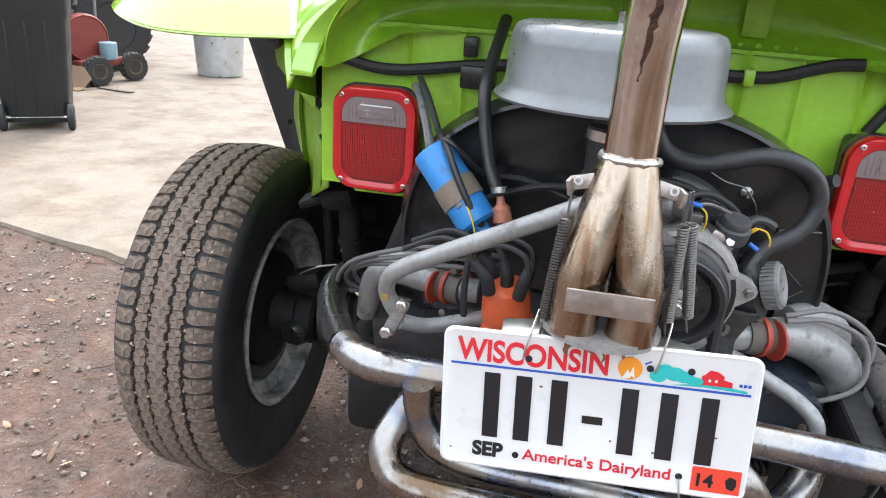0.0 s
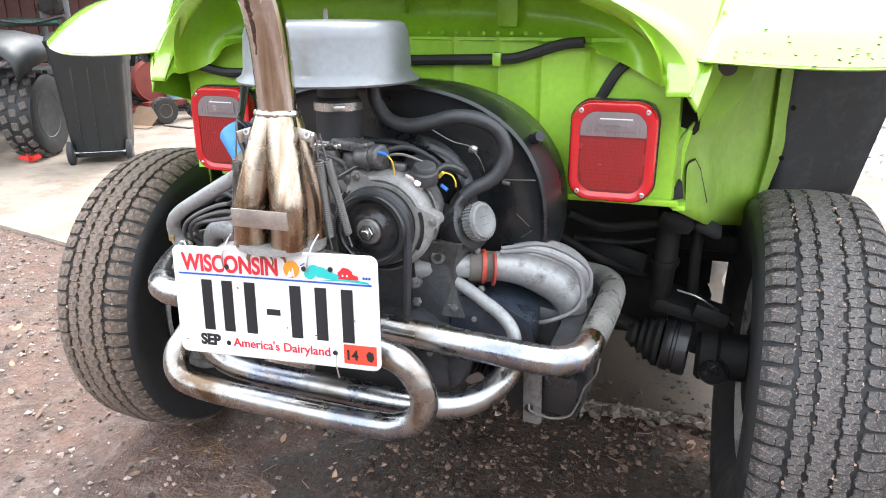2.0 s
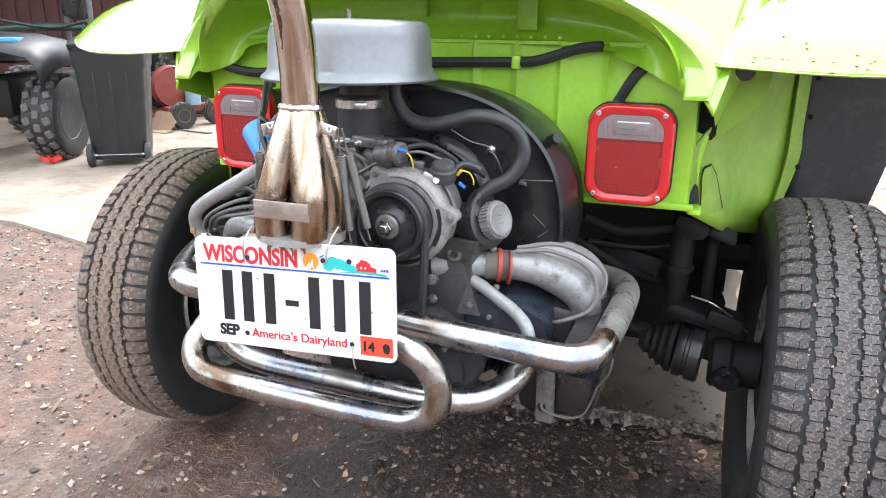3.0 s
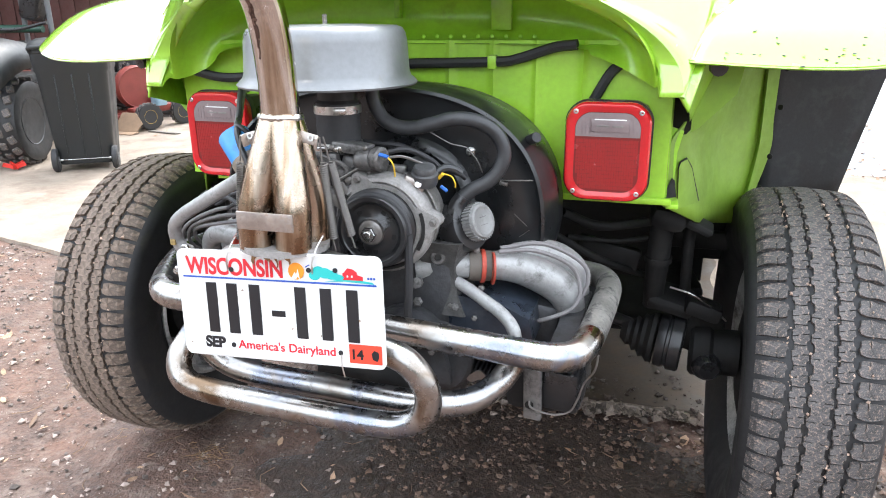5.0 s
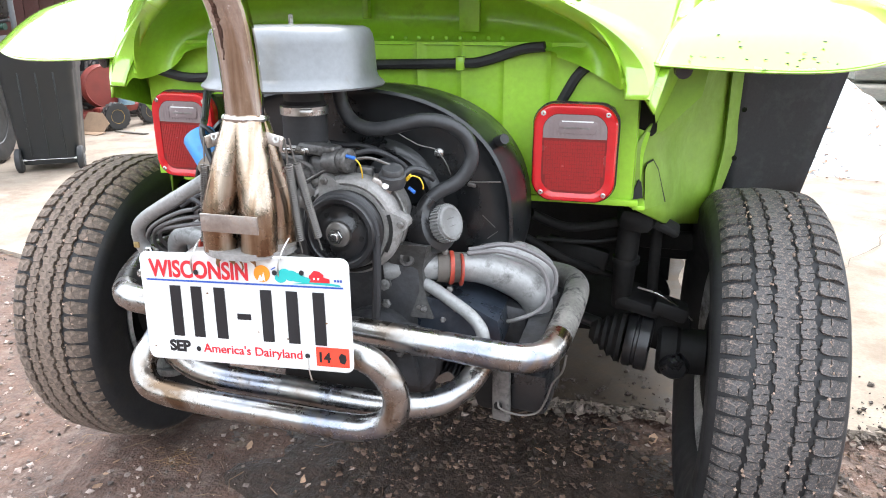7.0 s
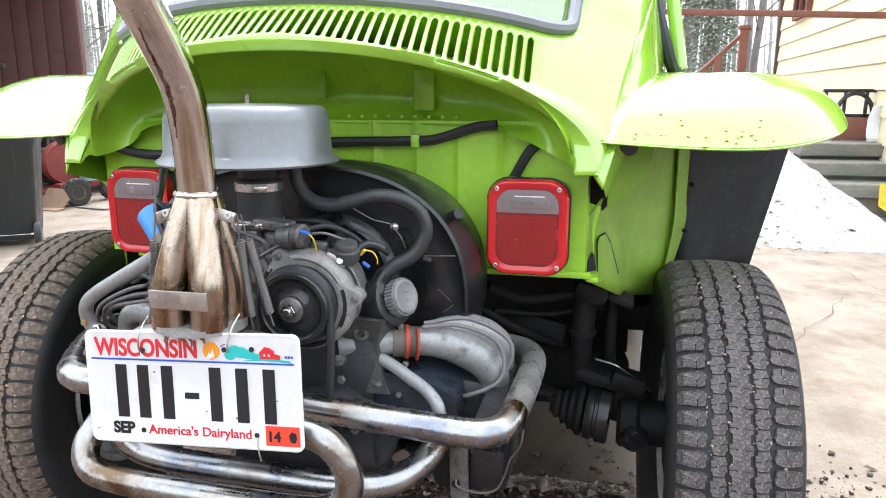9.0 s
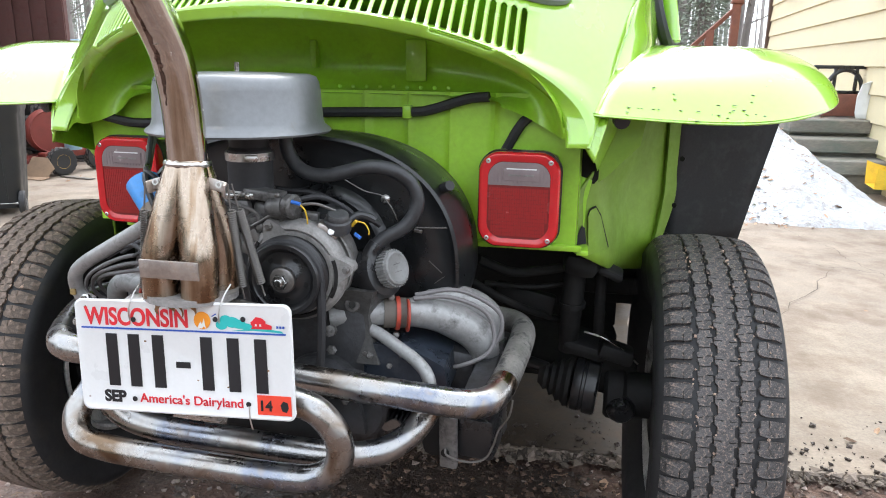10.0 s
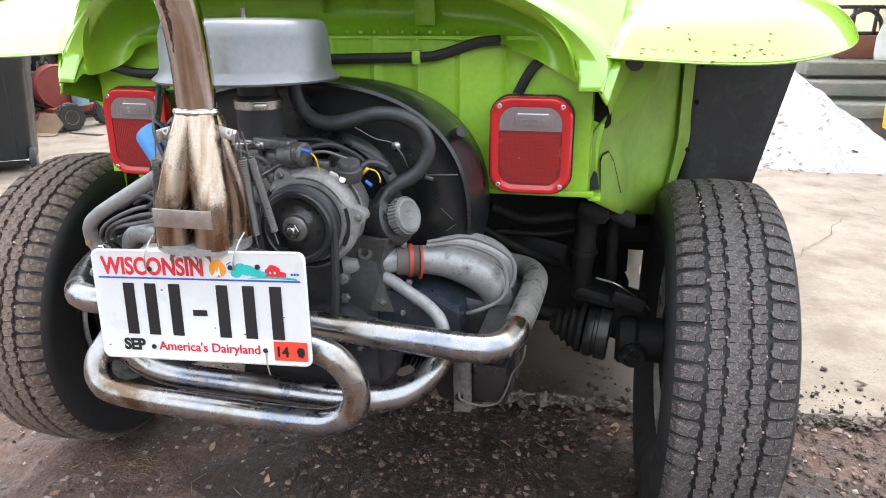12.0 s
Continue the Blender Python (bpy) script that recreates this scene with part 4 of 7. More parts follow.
    lug = [(-h * 0.8, -0.032), (-h * 0.84, -0.022), (-h * 0.92, -0.013), (-h, 0.0), (-h + 0.001, 0.007), (-h * 0.75, w - 0.003), (-h * 0.15, w), (h * 0.1, w - 0.0035), (h * 0.85, w - 0.0035), (h - 0.001, w - 0.008)] + [(h, 0.004), (h, 0.0005), (h * 0.1, 0.0005), (h * 0.1, -0.0009), (h, -0.0009), (h * 0.92, -0.013), (h * 0.84, -0.022), (h * 0.8, -0.032)]
    bands = [(0.0690, R - 0.0062, 6, 0.30, mirrored(lug)), (0.0345, R - 0.0032, 4, 0.05, rib), (0.0, R - 0.0012, 0, 0.5, middle), (-0.0345, R - 0.0032, -4, 0.62, rib), (-0.0690, R - 0.0062, -6, 0.85, lug)]
    for mid, rr, tilt, phase, outline in bands:
        bm = bmesh.new()
        shoulder = outline is lug or abs(mid) > 0.06
        sg = 1 if mid > 0 else -1
        rings(bm, [[Vector((x, y, z - (0.30 * max(0.0, sg * y - 0.010) + 16 * max(0.0, sg * y - 0.010) ** 2 if shoulder else 0.0))) for x, y in outline] for z in (-0.010, 0.0)])
        bmesh.ops.recalc_face_normals(bm, faces=bm.faces)
        me = bpy.data.meshes.new("tread_block")
        bm.to_mesh(me)
        bm.free()
        me.materials.append(tread_mat)
        rest = bmesh.new()
        for k in range(PITCHES):
            ang = 2 * math.pi * (k + phase) / PITCHES
            # angle 0 points to the rear, turning upwards
            out = Vector((0, -math.cos(ang), math.sin(ang)))
            tang = Vector((0, math.sin(ang), math.cos(ang)))
            rot = Matrix((tang, Vector((1, 0, 0)), out)).transposed()
            if rot.determinant() < 0:
                rot = Matrix((-tang, Vector((1, 0, 0)), out)).transposed()
            rot = rot @ Euler((radians(-tilt), 0, 0)).to_matrix()
            m = Matrix.Translation(Vector((cx + mid, YC, R)) + out * rr) @ rot.to_4x4()
            deg = math.degrees(ang) % 360
            if deg < 105 or deg > 300:
                ob = new("tread_block", me)
                ob.parent = tyre
                ob.matrix_basis = m
            else:
                t = bmesh.new()
                t.from_mesh(me)
                t.transform(m)
                tmp = bpy.data.meshes.new("tmp")
                t.to_mesh(tmp)
                t.free()
                rest.from_mesh(tmp)
                bpy.data.meshes.remove(tmp)
        tagged(part("tread_rest", rest, tread_mat, tyre, smooth=False), kind="stuff")
    return tyre


STONE = mat("tan_grit", (0.42, 0.30, 0.23), 0.9, var=0.3, per_island=0.3)


def tread_grit(tyre, cx, R, YC, seed, count):
    """Grit and a leaf scrap wedged in the tread."""
    rng = random.Random(seed)

    def spot(r):
        a, v = radians(r.uniform(-25, 95)), r.choice((-0.0505, -0.0195, 0.0195, 0.0505, 0.07)) + r.uniform(-0.005, 0.005)
        rr = R - 0.0012 - abs(v) * 0.09
        return cx + v, YC - rr * math.cos(a), R + rr * math.sin(a)

    def chip(r):
        s = r.uniform(0.0012, 0.0045)
        e = Euler((r.random() * 6, r.random() * 6, r.random() * 6)).to_matrix()
        return [tuple(e @ Vector([q * s * r.uniform(0.6, 1.3) for q in d])) for d in ((1, 0, 0), (-1, 0, 0), (0, 1, 0), (0, -1, 0), (0, 0, 0.6), (0, 0, -0.6))], OCTA
    ob = finish("tread_grit", scatter(count, spot, chip, seed), STONE, tyre, "tan grit wedged in the tread")
    tagged(ob, "tan grit wedged in the tread", kind="stuff")


wheel_l = wheel(-1, TYRE_MUD, -0.764, 0.379, 0.335)
wheel_r = wheel(1, TYRE, 0.750, 0.382, 0.281)
tread_grit(wheel_l, -0.764, 0.379, 0.335, 5, 90)
tread_grit(wheel_r, 0.750, 0.382, 0.281, 6, 110)

# ---- the car: engine ----
part("engine_case", box(box(bmesh.new(), (0.30, 0.40, 0.26), at(0.02, 0.06, 0.57), 0.03), (0.22, 0.1, 0.16), at(0.06, -0.16, 0.66), 0.02), ENGINE, car, "oily grey engine case")
part("front_tin", rings(bmesh.new(), [[(0.14, y, 0.575), (0.285, y, 0.575), (0.300, y, 0.605), (0.292, y, 0.645), (0.245, y, 0.668), (0.17, y, 0.675), (0.14, y, 0.66)] for y in (-0.205, -0.10)]), BLUE_TIN, car, "oily blue-black sheet-metal engine tin")
for x, z in ((0.165, 0.655), (0.275, 0.612), (0.225, 0.660)):
    turned("tin_screw", [(0, 0), (0.0055, 0), (0.0055, 0.003), (0, 0.004)], along((x, -0.205, z), (0, -1, 0)), STEEL_D, car, "", 8)
part("transmission", box(box(bmesh.new(), (0.26, 0.7, 0.24), at(0.0, 0.6, 0.50), 0.05), (0.9, 0.10, 0.10), at(0, 0.72, 0.47), 0.03), GRIME, car, "oily black gearbox and torsion tube")
for side in (-1, 1):
    block("cylinder_cover", (0.16, 0.30, 0.10), at(side * 0.25, 0.02, 0.60, 0, side * 8), ENGINE, car, "grey sheet-metal cylinder cover", 0.02)
    block("valve_cover", (0.06, 0.26, 0.085), at(side * 0.345, 0.02, 0.55, 0, side * 12), GRIME, car, "black valve cover", 0.02)
    block("heater_box", (0.10, 0.22, 0.10), at(side * 0.30, -0.08, 0.52), GRIME, car, "", 0.02)


def shroud():
    """Fan housing: a squarish arch with a bevelled shoulder, a crisp front rim and a flat face set back behind it."""
    bm = bmesh.new()
    n = 56

    def outline(w, top, foot_w, foot, y, power=2.5):
        zc = 0.752
        pts = []
        for k in range(n + 1):
            a = math.pi * k / n
            c, q = math.cos(a), math.sin(a)
            r = (abs(c) ** power + abs(q) ** power) ** (-1 / power)
            pts.append((w * c * r, y, zc + (top - zc) * q * r))
        low = [(w * 0.985, y, 0.722), (foot_w, y, foot)]
        return [(x, yy, z) for x, yy, z in low[::-1]] + pts + [(-x, yy, z) for x, yy, z in low]
    rows = [outline(0.296, 0.975, 0.262, 0.65, 0.045), outline(0.309, 0.987, 0.270, 0.645, 0.035), outline(0.312, 0.991, 0.272, 0.645, -0.030), outline(0.311, 0.990, 0.272, 0.645, -0.048),
            outline(0.301, 0.990, 0.268, 0.648, -0.082), outline(0.296, 0.989, 0.264, 0.650, -0.098), outline(0.291, 0.984, 0.260, 0.654, -0.101), outline(0.287, 0.980, 0.257, 0.657, -0.098), outline(0.284, 0.977, 0.255, 0.66, -0.0955), outline(0.262, 0.955, 0.246, 0.665, -0.0945)]
    rings(bm, rows, True, True)
    return bm


HOUSING = mat("satin_black_housing", (0.010, 0.011, 0.012), 0.33, var=0.35, bump=0.10, bscale=60, coat=0.25, dirt=(0.040, 0.039, 0.038), dirt_at=(0.60, 0.80), dscale=13)
HOSE = mat("dusty_black_hose", (0.028, 0.029, 0.031), 0.42, var=0.3, bump=0.08, bscale=120, dirt=(0.07, 0.068, 0.066), dirt_at=(0.55, 0.78), dscale=16)
fan_housing = part("fan_housing", shroud(), HOUSING, car, "satin black sheet-metal fan housing with scratches")
turned("fan_ring", [(0.070, -0.004), (0.082, 0.002), (0.088, 0.014), (0.096, 0.017), (0.104, 0.013), (0.112, 0.0)], along((0.066, -0.0955, 0.795), (0, -1, 0)), HOUSING, fan_housing, "pressed ring round the fan inlet", 48, False)
turned("bolt", [(0, 0), (0.008, 0), (0.008, 0.004), (0.004, 0.006)], along((0.170, -0.0950, 0.886), (0, -1, 0)), STEEL, fan_housing, n=12)
tube("capillary_wire", [(0.104, -0.109, 0.918), (0.12, -0.111, 0.910), (0.140, -0.109, 0.900), (0.164, -0.104, 0.894), (0.174, -0.104, 0.884), (0.183, -0.103, 0.872), (0.190, -0.098, 0.852)], 0.0011, STEEL_D, fan_housing, "thin bent wire", n=6)
block("spring_clip", (0.014, 0.006, 0.006), at(0.226, -0.098, 0.836, 0, 10), STEEL_D, fan_housing, "", 0.001)
tube("hose_stub", [(0.250, -0.055, 0.898), (0.277, -0.090, 0.913)], 0.0085, RUBBER, fan_housing, "", n=10)
block("air_duct", (0.10, 0.05, 0.16), at(-0.27, -0.05, 0.74, 0, 20), BLACK, fan_housing, "black air duct", 0.01)

# air cleaner
CARB = mat("grimy_alloy", (0.16, 0.155, 0.15), 0.5, metal=0.5, var=0.3, bump=0.4, bscale=160, dirt=(0.03, 0.028, 0.025), dirt_at=(0.48, 0.62), dscale=30)
ac = Matrix.Translation((-0.027, -0.205, 1.007))
air = turned("air_cleaner", [(0.0, 0.003), (0.123, 0.003), (0.130, -0.004), (0.1345, -0.005), (0.1362, -0.002), (0.1340, 0.001), (0.1275, 0.006), (0.1245, 0.013), (0.1215, 0.058), (0.1195, 0.069), (0.1150, 0.0765), (0.106, 0.080), (0.099, 0.0795), (0.06, 0.082), (0.0, 0.0825)], ac, mat("grey_hammered_paint", (0.20, 0.208, 0.215), 0.36, metal=0.5, var=0.10, scale=9, bump=0.10, bscale=110, dirt=(0.20, 0.19, 0.18), dirt_at=(0.60, 0.74), dscale=26), car, "grey painted round air cleaner pan", 72)
turned("wing_stud", [(0.0, 0.08), (0.004, 0.08), (0.004, 0.096), (0.0, 0.098)], ac, STEEL, air, n=10)
turned("intake_neck", [(0.0, 0.900), (0.033, 0.900), (0.034, 0.925), (0.034, 0.975), (0.03, 0.98), (0.03, 1.0), (0.0, 1.0)], at(-0.012, -0.21, 0), RUBBER, car, "black rubber intake boot")
for z in (0.966, 0.910):
    turned("hose_clamp", [(0.034, -0.006), (0.0365, -0.006), (0.0365, 0.006), (0.034, 0.006)], at(-0.012, -0.21, z), STEEL, car, "worm-drive hose clamp", 28)
    block("clamp_screw", (0.020, 0.012, 0.010), at(0.006, -0.243, z, 0, 0, 25), STEEL, car, "", 0.003)
carb = block("carburettor", (0.075, 0.07, 0.075), at(0.0, -0.20, 0.865), ENGINE, car, "grimy grey carburettor", 0.012)
block("float_bowl", (0.050, 0.045, 0.034), at(0.030, -0.228, 0.885, 0, 8, -15), CARB, carb, "cast alloy float bowl", 0.012, 3)
turned("throttle_barrel", [(0, 0), (0.014, 0), (0.017, 0.005), (0.017, 0.022), (0.014, 0.027), (0, 0.027)], along((0.034, -0.246, 0.894), (1, -0.25, 0.15)), CARB, carb, "", 20)
turned("accelerator_pump", [(0, 0), (0.017, 0), (0.019, 0.005), (0.015, 0.016), (0, 0.018)], along((0.008, -0.243, 0.868), (0.3, -1, -0.1)), CARB, carb, "", 18)
block("linkage_arm", (0.012, 0.004, 0.05), at(-0.022, -0.250, 0.862, 0, 22), STEEL_D, carb, "", 0.002)
block("linkage_arm", (0.010, 0.004, 0.04), at(0.020, -0.262, 0.845, 0, -30), STEEL_D, carb, "", 0.002)
for args in (((0.062, 0.030, 0.016), (0.022, -0.236, 0.912, 0, 4, -12), 0.004), ((0.030, 0.022, 0.040), (-0.012, -0.246, 0.885, 0, -6, 8), 0.006), ((0.022, 0.018, 0.050), (0.046, -0.240, 0.868, 0, 10, -20), 0.006), ((0.050, 0.022, 0.014), (0.010, -0.250, 0.848, 0, -8, 5), 0.004), ((0.018, 0.020, 0.022), (0.066, -0.238, 0.882, 0, 20, -20), 0.005), ((0.040, 0.020, 0.030), (-0.030, -0.244, 0.838, 0, 10, 0), 0.006)):
    block("carburettor_boss", args[0], at(*args[1]), CARB, carb, "", args[2])
for x, z, r in ((0.050, 0.915, 0.0042), (-0.004, 0.914, 0.0042), (0.020, 0.866, 0.006), (0.056, 0.852, 0.005), (-0.018, 0.846, 0.006), (0.034, 0.842, 0.004)):
    turned("carburettor_screw", [(0, 0), (r, 0), (r, 0.004), (r * 0.5, 0.006), (0, 0.006)], along((x, -0.254, z), (0.1, -1, 0.15)), STEEL_D, carb, "", 8)
tube("fuel_pipe", [(-0.040, -0.252, 0.905), (-0.010, -0.262, 0.900), (0.016, -0.262, 0.890), (0.022, -0.258, 0.872)], 0.0032, CARB, carb, "", n=8)
block("clamp_bridge", (0.046, 0.010, 0.009), at(-0.018, -0.252, 0.910, 0, 3, 8), STEEL, car, "bright clamp bridge", 0.002)
block("manifold", (0.06, 0.06, 0.12), at(0.0, -0.205, 0.78), ENGINE, car, "grimy intake manifold", 0.015)
turned("choke_cap", [(0, 0), (0.017, 0), (0.018, 0.004), (0.018, 0.012), (0.014, 0.016), (0, 0.016)], along((0.062, -0.248, 0.899), (1, -0.35, 0)), CARB, carb, n=20)
for k in range(6):
    turned("screw", [(0, 0), (0.004, 0), (0.004, 0.004), (0, 0.005)], along((-0.02 + 0.016 * k, -0.245, 0.872 + 0.012 * (k % 2)), (0, -1, 0.2)), STEEL, carb, n=8)
tube("yellow_wire", [(0.086, -0.262, 0.905), (0.094, -0.262, 0.897), (0.096, -0.258, 0.882), (0.092, -0.248, 0.866)], 0.0012, YELLOW, car, "", n=6)
tube("connector", [(0.074, -0.262, 0.908), (0.088, -0.262, 0.905)], 0.0028, BLUE_PLASTIC, car, "blue crimp connector", n=8, smooth=False)

# alternator
gen = along((0.073, -0.302, 0.801), (0, 1, 0))
alternator = turned("alternator", [(0.050, 0.038), (0.058, 0.036), (0.0635, 0.036), (0.0640, 0.042), (0.0665, 0.042), (0.0670, 0.037), (0.072, 0.039), (0.0765, 0.047), (0.0775, 0.056), (0.0775, 0.066), (0.074, 0.068), (0.074, 0.084), (0.0765, 0.086), (0.0765, 0.120), (0.070, 0.136), (0.050, 0.146), (0.0, 0.146)], gen, CAST, car, "dusty cast-alloy alternator", 56, False)
turned("vent_gap", [(0.030, 0.034), (0.052, 0.034), (0.060, 0.0375), (0.060, 0.040), (0.030, 0.040)], gen, GRIME, alternator, "dark gap behind the pulley", 40)
turned("stator", [(0.0742, 0.0685), (0.0752, 0.0695), (0.0752, 0.0825), (0.0742, 0.0835)], gen, STEEL_D, alternator, "dark laminated core", 48, False)
for a0, a1 in ((20, 66), (78, 124), (-40, 8), (150, 200)):
    rows = []
    for k in range(10):
        a = radians(a0 + (a1 - a0) * k / 9)
        rows.append([gen @ Vector((r * math.cos(a), -r * math.sin(a), h)) for r, h in ((0.0655, 0.0345), (0.0705, 0.0360), (0.0705, 0.042), (0.0655, 0.042))])
    part("vent_slot", rings(bmesh.new(), rows), GRIME, alternator, "curved dark vent slot")
PULLEY = mat("satin_black_pulley", (0.013, 0.013, 0.014), 0.33, var=0.3, bump=0.1, bscale=90, coat=0.2, dirt=(0.055, 0.052, 0.05), dirt_at=(0.58, 0.78), dscale=18)
pulley = turned("pulley", [(0, 0.002), (0.020, 0.002), (0.024, 0.006), (0.034, 0.010), (0.040, 0.009), (0.043, 0.004), (0.0445, 0.000), (0.047, -0.002), (0.0525, -0.002), (0.0540, 0.000), (0.0545, 0.003), (0.049, 0.010), (0.0485, 0.013), (0.0580, 0.020), (0.0605, 0.021), (0.0605, 0.0245), (0.03, 0.028), (0, 0.028)], gen, PULLEY, car, "black dished belt pulley", 56)
turned("pulley_boss", [(0, -0.006), (0.0145, -0.006), (0.0185, -0.003), (0.0200, 0.003), (0, 0.004)], gen, STEEL_D, pulley, "blued steel boss", 32)
turned("pulley_nut", [(0, -0.015), (0.0105, -0.015), (0.0118, -0.013), (0.0118, -0.006), (0, -0.006)], gen, STEEL, pulley, "steel pulley nut", 6)
turned("shaft_end", [(0, -0.019), (0.0050, -0.019), (0.0058, -0.018), (0.0058, -0.014), (0, -0.014)], gen, STEEL, pulley, "", 16)
for a, r in ((50, 0.032), (122, 0.032), (194, 0.032), (266, 0.032), (338, 0.032)):
    turned("pulley_hole", [(0, 0), (0.0042, 0), (0.0042, 0.0012), (0, 0.0012)], gen @ Matrix.Translation((r * math.cos(radians(a)), r * math.sin(radians(a)), 0.0083)), GRIME, pulley, "", 10)
for a, reach in ((7, 0.087), (116, 0.080), (245, 0.078)):
    u = Vector((math.cos(radians(a)), 0, math.sin(radians(a))))
    v = Vector((-u.z, 0, u.x))
    c = Vector((0.073, -0.252, 0.801))
    rows = []
    for y in (-0.013, 0.012):
        rows.append([c + Vector((0, y, 0)) + u * p + v * q for p, q in ((reach - 0.030, -0.026), (reach - 0.004, -0.012), (reach + 0.005, -0.006), (reach + 0.007, 0.0), (reach + 0.005, 0.006), (reach - 0.004, 0.012), (reach - 0.030, 0.026))])
    part("mounting_ear", rings(bmesh.new(), rows), CAST, alternator, "", True)
    turned("bolt", [(0, 0), (0.0060, 0), (0.0060, 0.004), (0.0040, 0.005), (0.0040, 0.008), (0, 0.008)], along(c + u * (reach - 0.003) + Vector((0, -0.013, 0)), (0, -1, 0)), STEEL_D, alternator, n=6)
# fittings, rods and lines round the alternator and carburettor
block("brush_holder", (0.034, 0.030, 0.016), at(0.118, -0.232, 0.862, 0, 28, 12), STRAP, alternator, "bright metal brush holder plate", 0.003)
turned("bolt", [(0, 0), (0.005, 0), (0.005, 0.004), (0, 0.005)], along((0.128, -0.246, 0.862), (0.2, -1, 0.5)), STEEL, alternator, n=8)
block("terminal_bridge", (0.026, 0.016, 0.014), at(0.086, -0.218, 0.878, 0, 6, 10), CARB, alternator, "", 0.003)
tube("throttle_rod", [(0.010, -0.262, 0.868), (0.050, -0.258, 0.890), (0.095, -0.24, 0.902), (0.128, -0.225, 0.890)], 0.0022, STEEL_D, car, "", n=6)
tube("throttle_rod", [(-0.040, -0.258, 0.862), (-0.020, -0.268, 0.835), (0.004, -0.27, 0.80)], 0.002, STEEL_D, car, "", n=6)
tube("vacuum_line", [(0.06, -0.235, 0.902), (0.10, -0.215, 0.908), (0.135, -0.20, 0.890), (0.15, -0.195, 0.872)], 0.0042, RUBBER, car, "", n=8)
tube("small_hose", [(-0.062, -0.235, 0.86), (-0.055, -0.26, 0.83), (-0.05, -0.27, 0.785), (-0.045, -0.26, 0.745)], 0.005, RUBBER, car, "", n=8)
block("linkage_plate", (0.030, 0.004, 0.018), at(0.006, -0.262, 0.832, 0, 18), STEEL_D, car, "", 0.002)
block("choke_housing", (0.030, 0.024, 0.030), at(-0.046, -0.246, 0.878, 0, 10), CARB, car, "grimy choke housing", 0.006)
turned("terminal_cover", [(0, -0.024), (0.0195, -0.024), (0.0205, 0.008), (0.0185, 0.013), (0, 0.0145)], along((0.108, -0.192, 0.874), (-0.12, -0.30, 1)), HOSE, car, "black terminal cap", 20)
tube("terminal_wire", [(0.120, -0.175, 0.878), (0.145, -0.172, 0.872), (0.170, -0.170, 0.866), (0.180, -0.165, 0.858)], 0.0055, RUBBER, car, "", n=8)
tube("terminal_wire", [(0.143, -0.168, 0.866), (0.115, -0.168, 0.881), (0.094, -0.17, 0.898), (0.066, -0.17, 0.906), (0.03, -0.17, 0.907), (-0.02, -0.16, 0.91)], 0.005, RUBBER, car, "", n=8)
turned("terminal_cap", [(0, 0), (0.019, 0), (0.0205, 0.004), (0.0205, 0.018), (0.017, 0.020), (0.017, 0.026), (0.0150, 0.029), (0, 0.030)], along((0.131, -0.226, 0.860), (0.12, -0.25, 1)), mat("dusty_black_plastic", (0.050, 0.050, 0.052), 0.5, var=0.3, dirt=(0.10, 0.098, 0.095), dirt_at=(0.52, 0.75), dscale=40), car, "dusty black terminal cap", 24)
tube("terminal_lead", [(0.146, -0.220, 0.874), (0.158, -0.212, 0.882), (0.172, -0.206, 0.880), (0.184, -0.204, 0.874)], 0.0058, HOSE, car, "", n=8)
block("terminal_clip", (0.020, 0.016, 0.014), at(0.098, -0.204, 0.868, 0, 20), RUBBER, car, "", 0.004)
tube("connector", [(0.152, -0.222, 0.868), (0.160, -0.225, 0.876)], 0.0026, YELLOW, car, "yellow crimp connector", n=8, smooth=False)
tube("connector", [(0.156, -0.222, 0.856), (0.166, -0.225, 0.850)], 0.0028, BLUE_PLASTIC, car, "blue crimp connector", n=8, smooth=False)
tube("yellow_wire", [(0.160, -0.224, 0.876), (0.172, -0.222, 0.872), (0.178, -0.222, 0.862), (0.178, -0.222, 0.855)], 0.0012, YELLOW, car, "", n=6)
# generator stand and belt
turned("stand_boss", [(0, 0), (0.013, 0), (0.013, 0.022), (0.011, 0.025), (0.006, 0.025), (0.006, 0.018), (0, 0.018)], along((0.146, -0.190, 0.737), (0.05, -1, 0.1)), CARB, car, "cast boss with a recessed bolt", 20)
turned("stand_boss", [(0, 0), (0.009, 0), (0.009, 0.016), (0, 0.018)], along((0.118, -0.228, 0.700), (0.1, -1, 0.3)), CARB, car, "", 8)
stand = part("alternator_stand", rings(bmesh.new(), [[(0.145 - w, y, z), (0.145 - w * 0.7, y - d, z), (0.145 + w * 0.7, y - d, z), (0.145 + w, y, z), (0.145 + w * 0.7, y + d, z), (0.145 - w * 0.7, y + d, z)] for z, w, y, d in ((0.640, 0.062, -0.150, 0.060), (0.660, 0.052, -0.152, 0.055), (0.690, 0.038, -0.158, 0.045), (0.720, 0.036, -0.165, 0.040), (0.745, 0.046, -0.172, 0.042), (0.765, 0.055, -0.178, 0.044))]), CAST_DARK, car, "grimy grey cast alternator stand")
part("pulley_guard", rings(bmesh.new(), [[(0.095 + 0.085 * math.cos(radians(a)), y, 0.545 + 0.11 * math.sin(radians(a))) for a in range(0, 181, 12)] for y in (-0.262, -0.20)]), ENGINE, car, "oily black pulley tin")
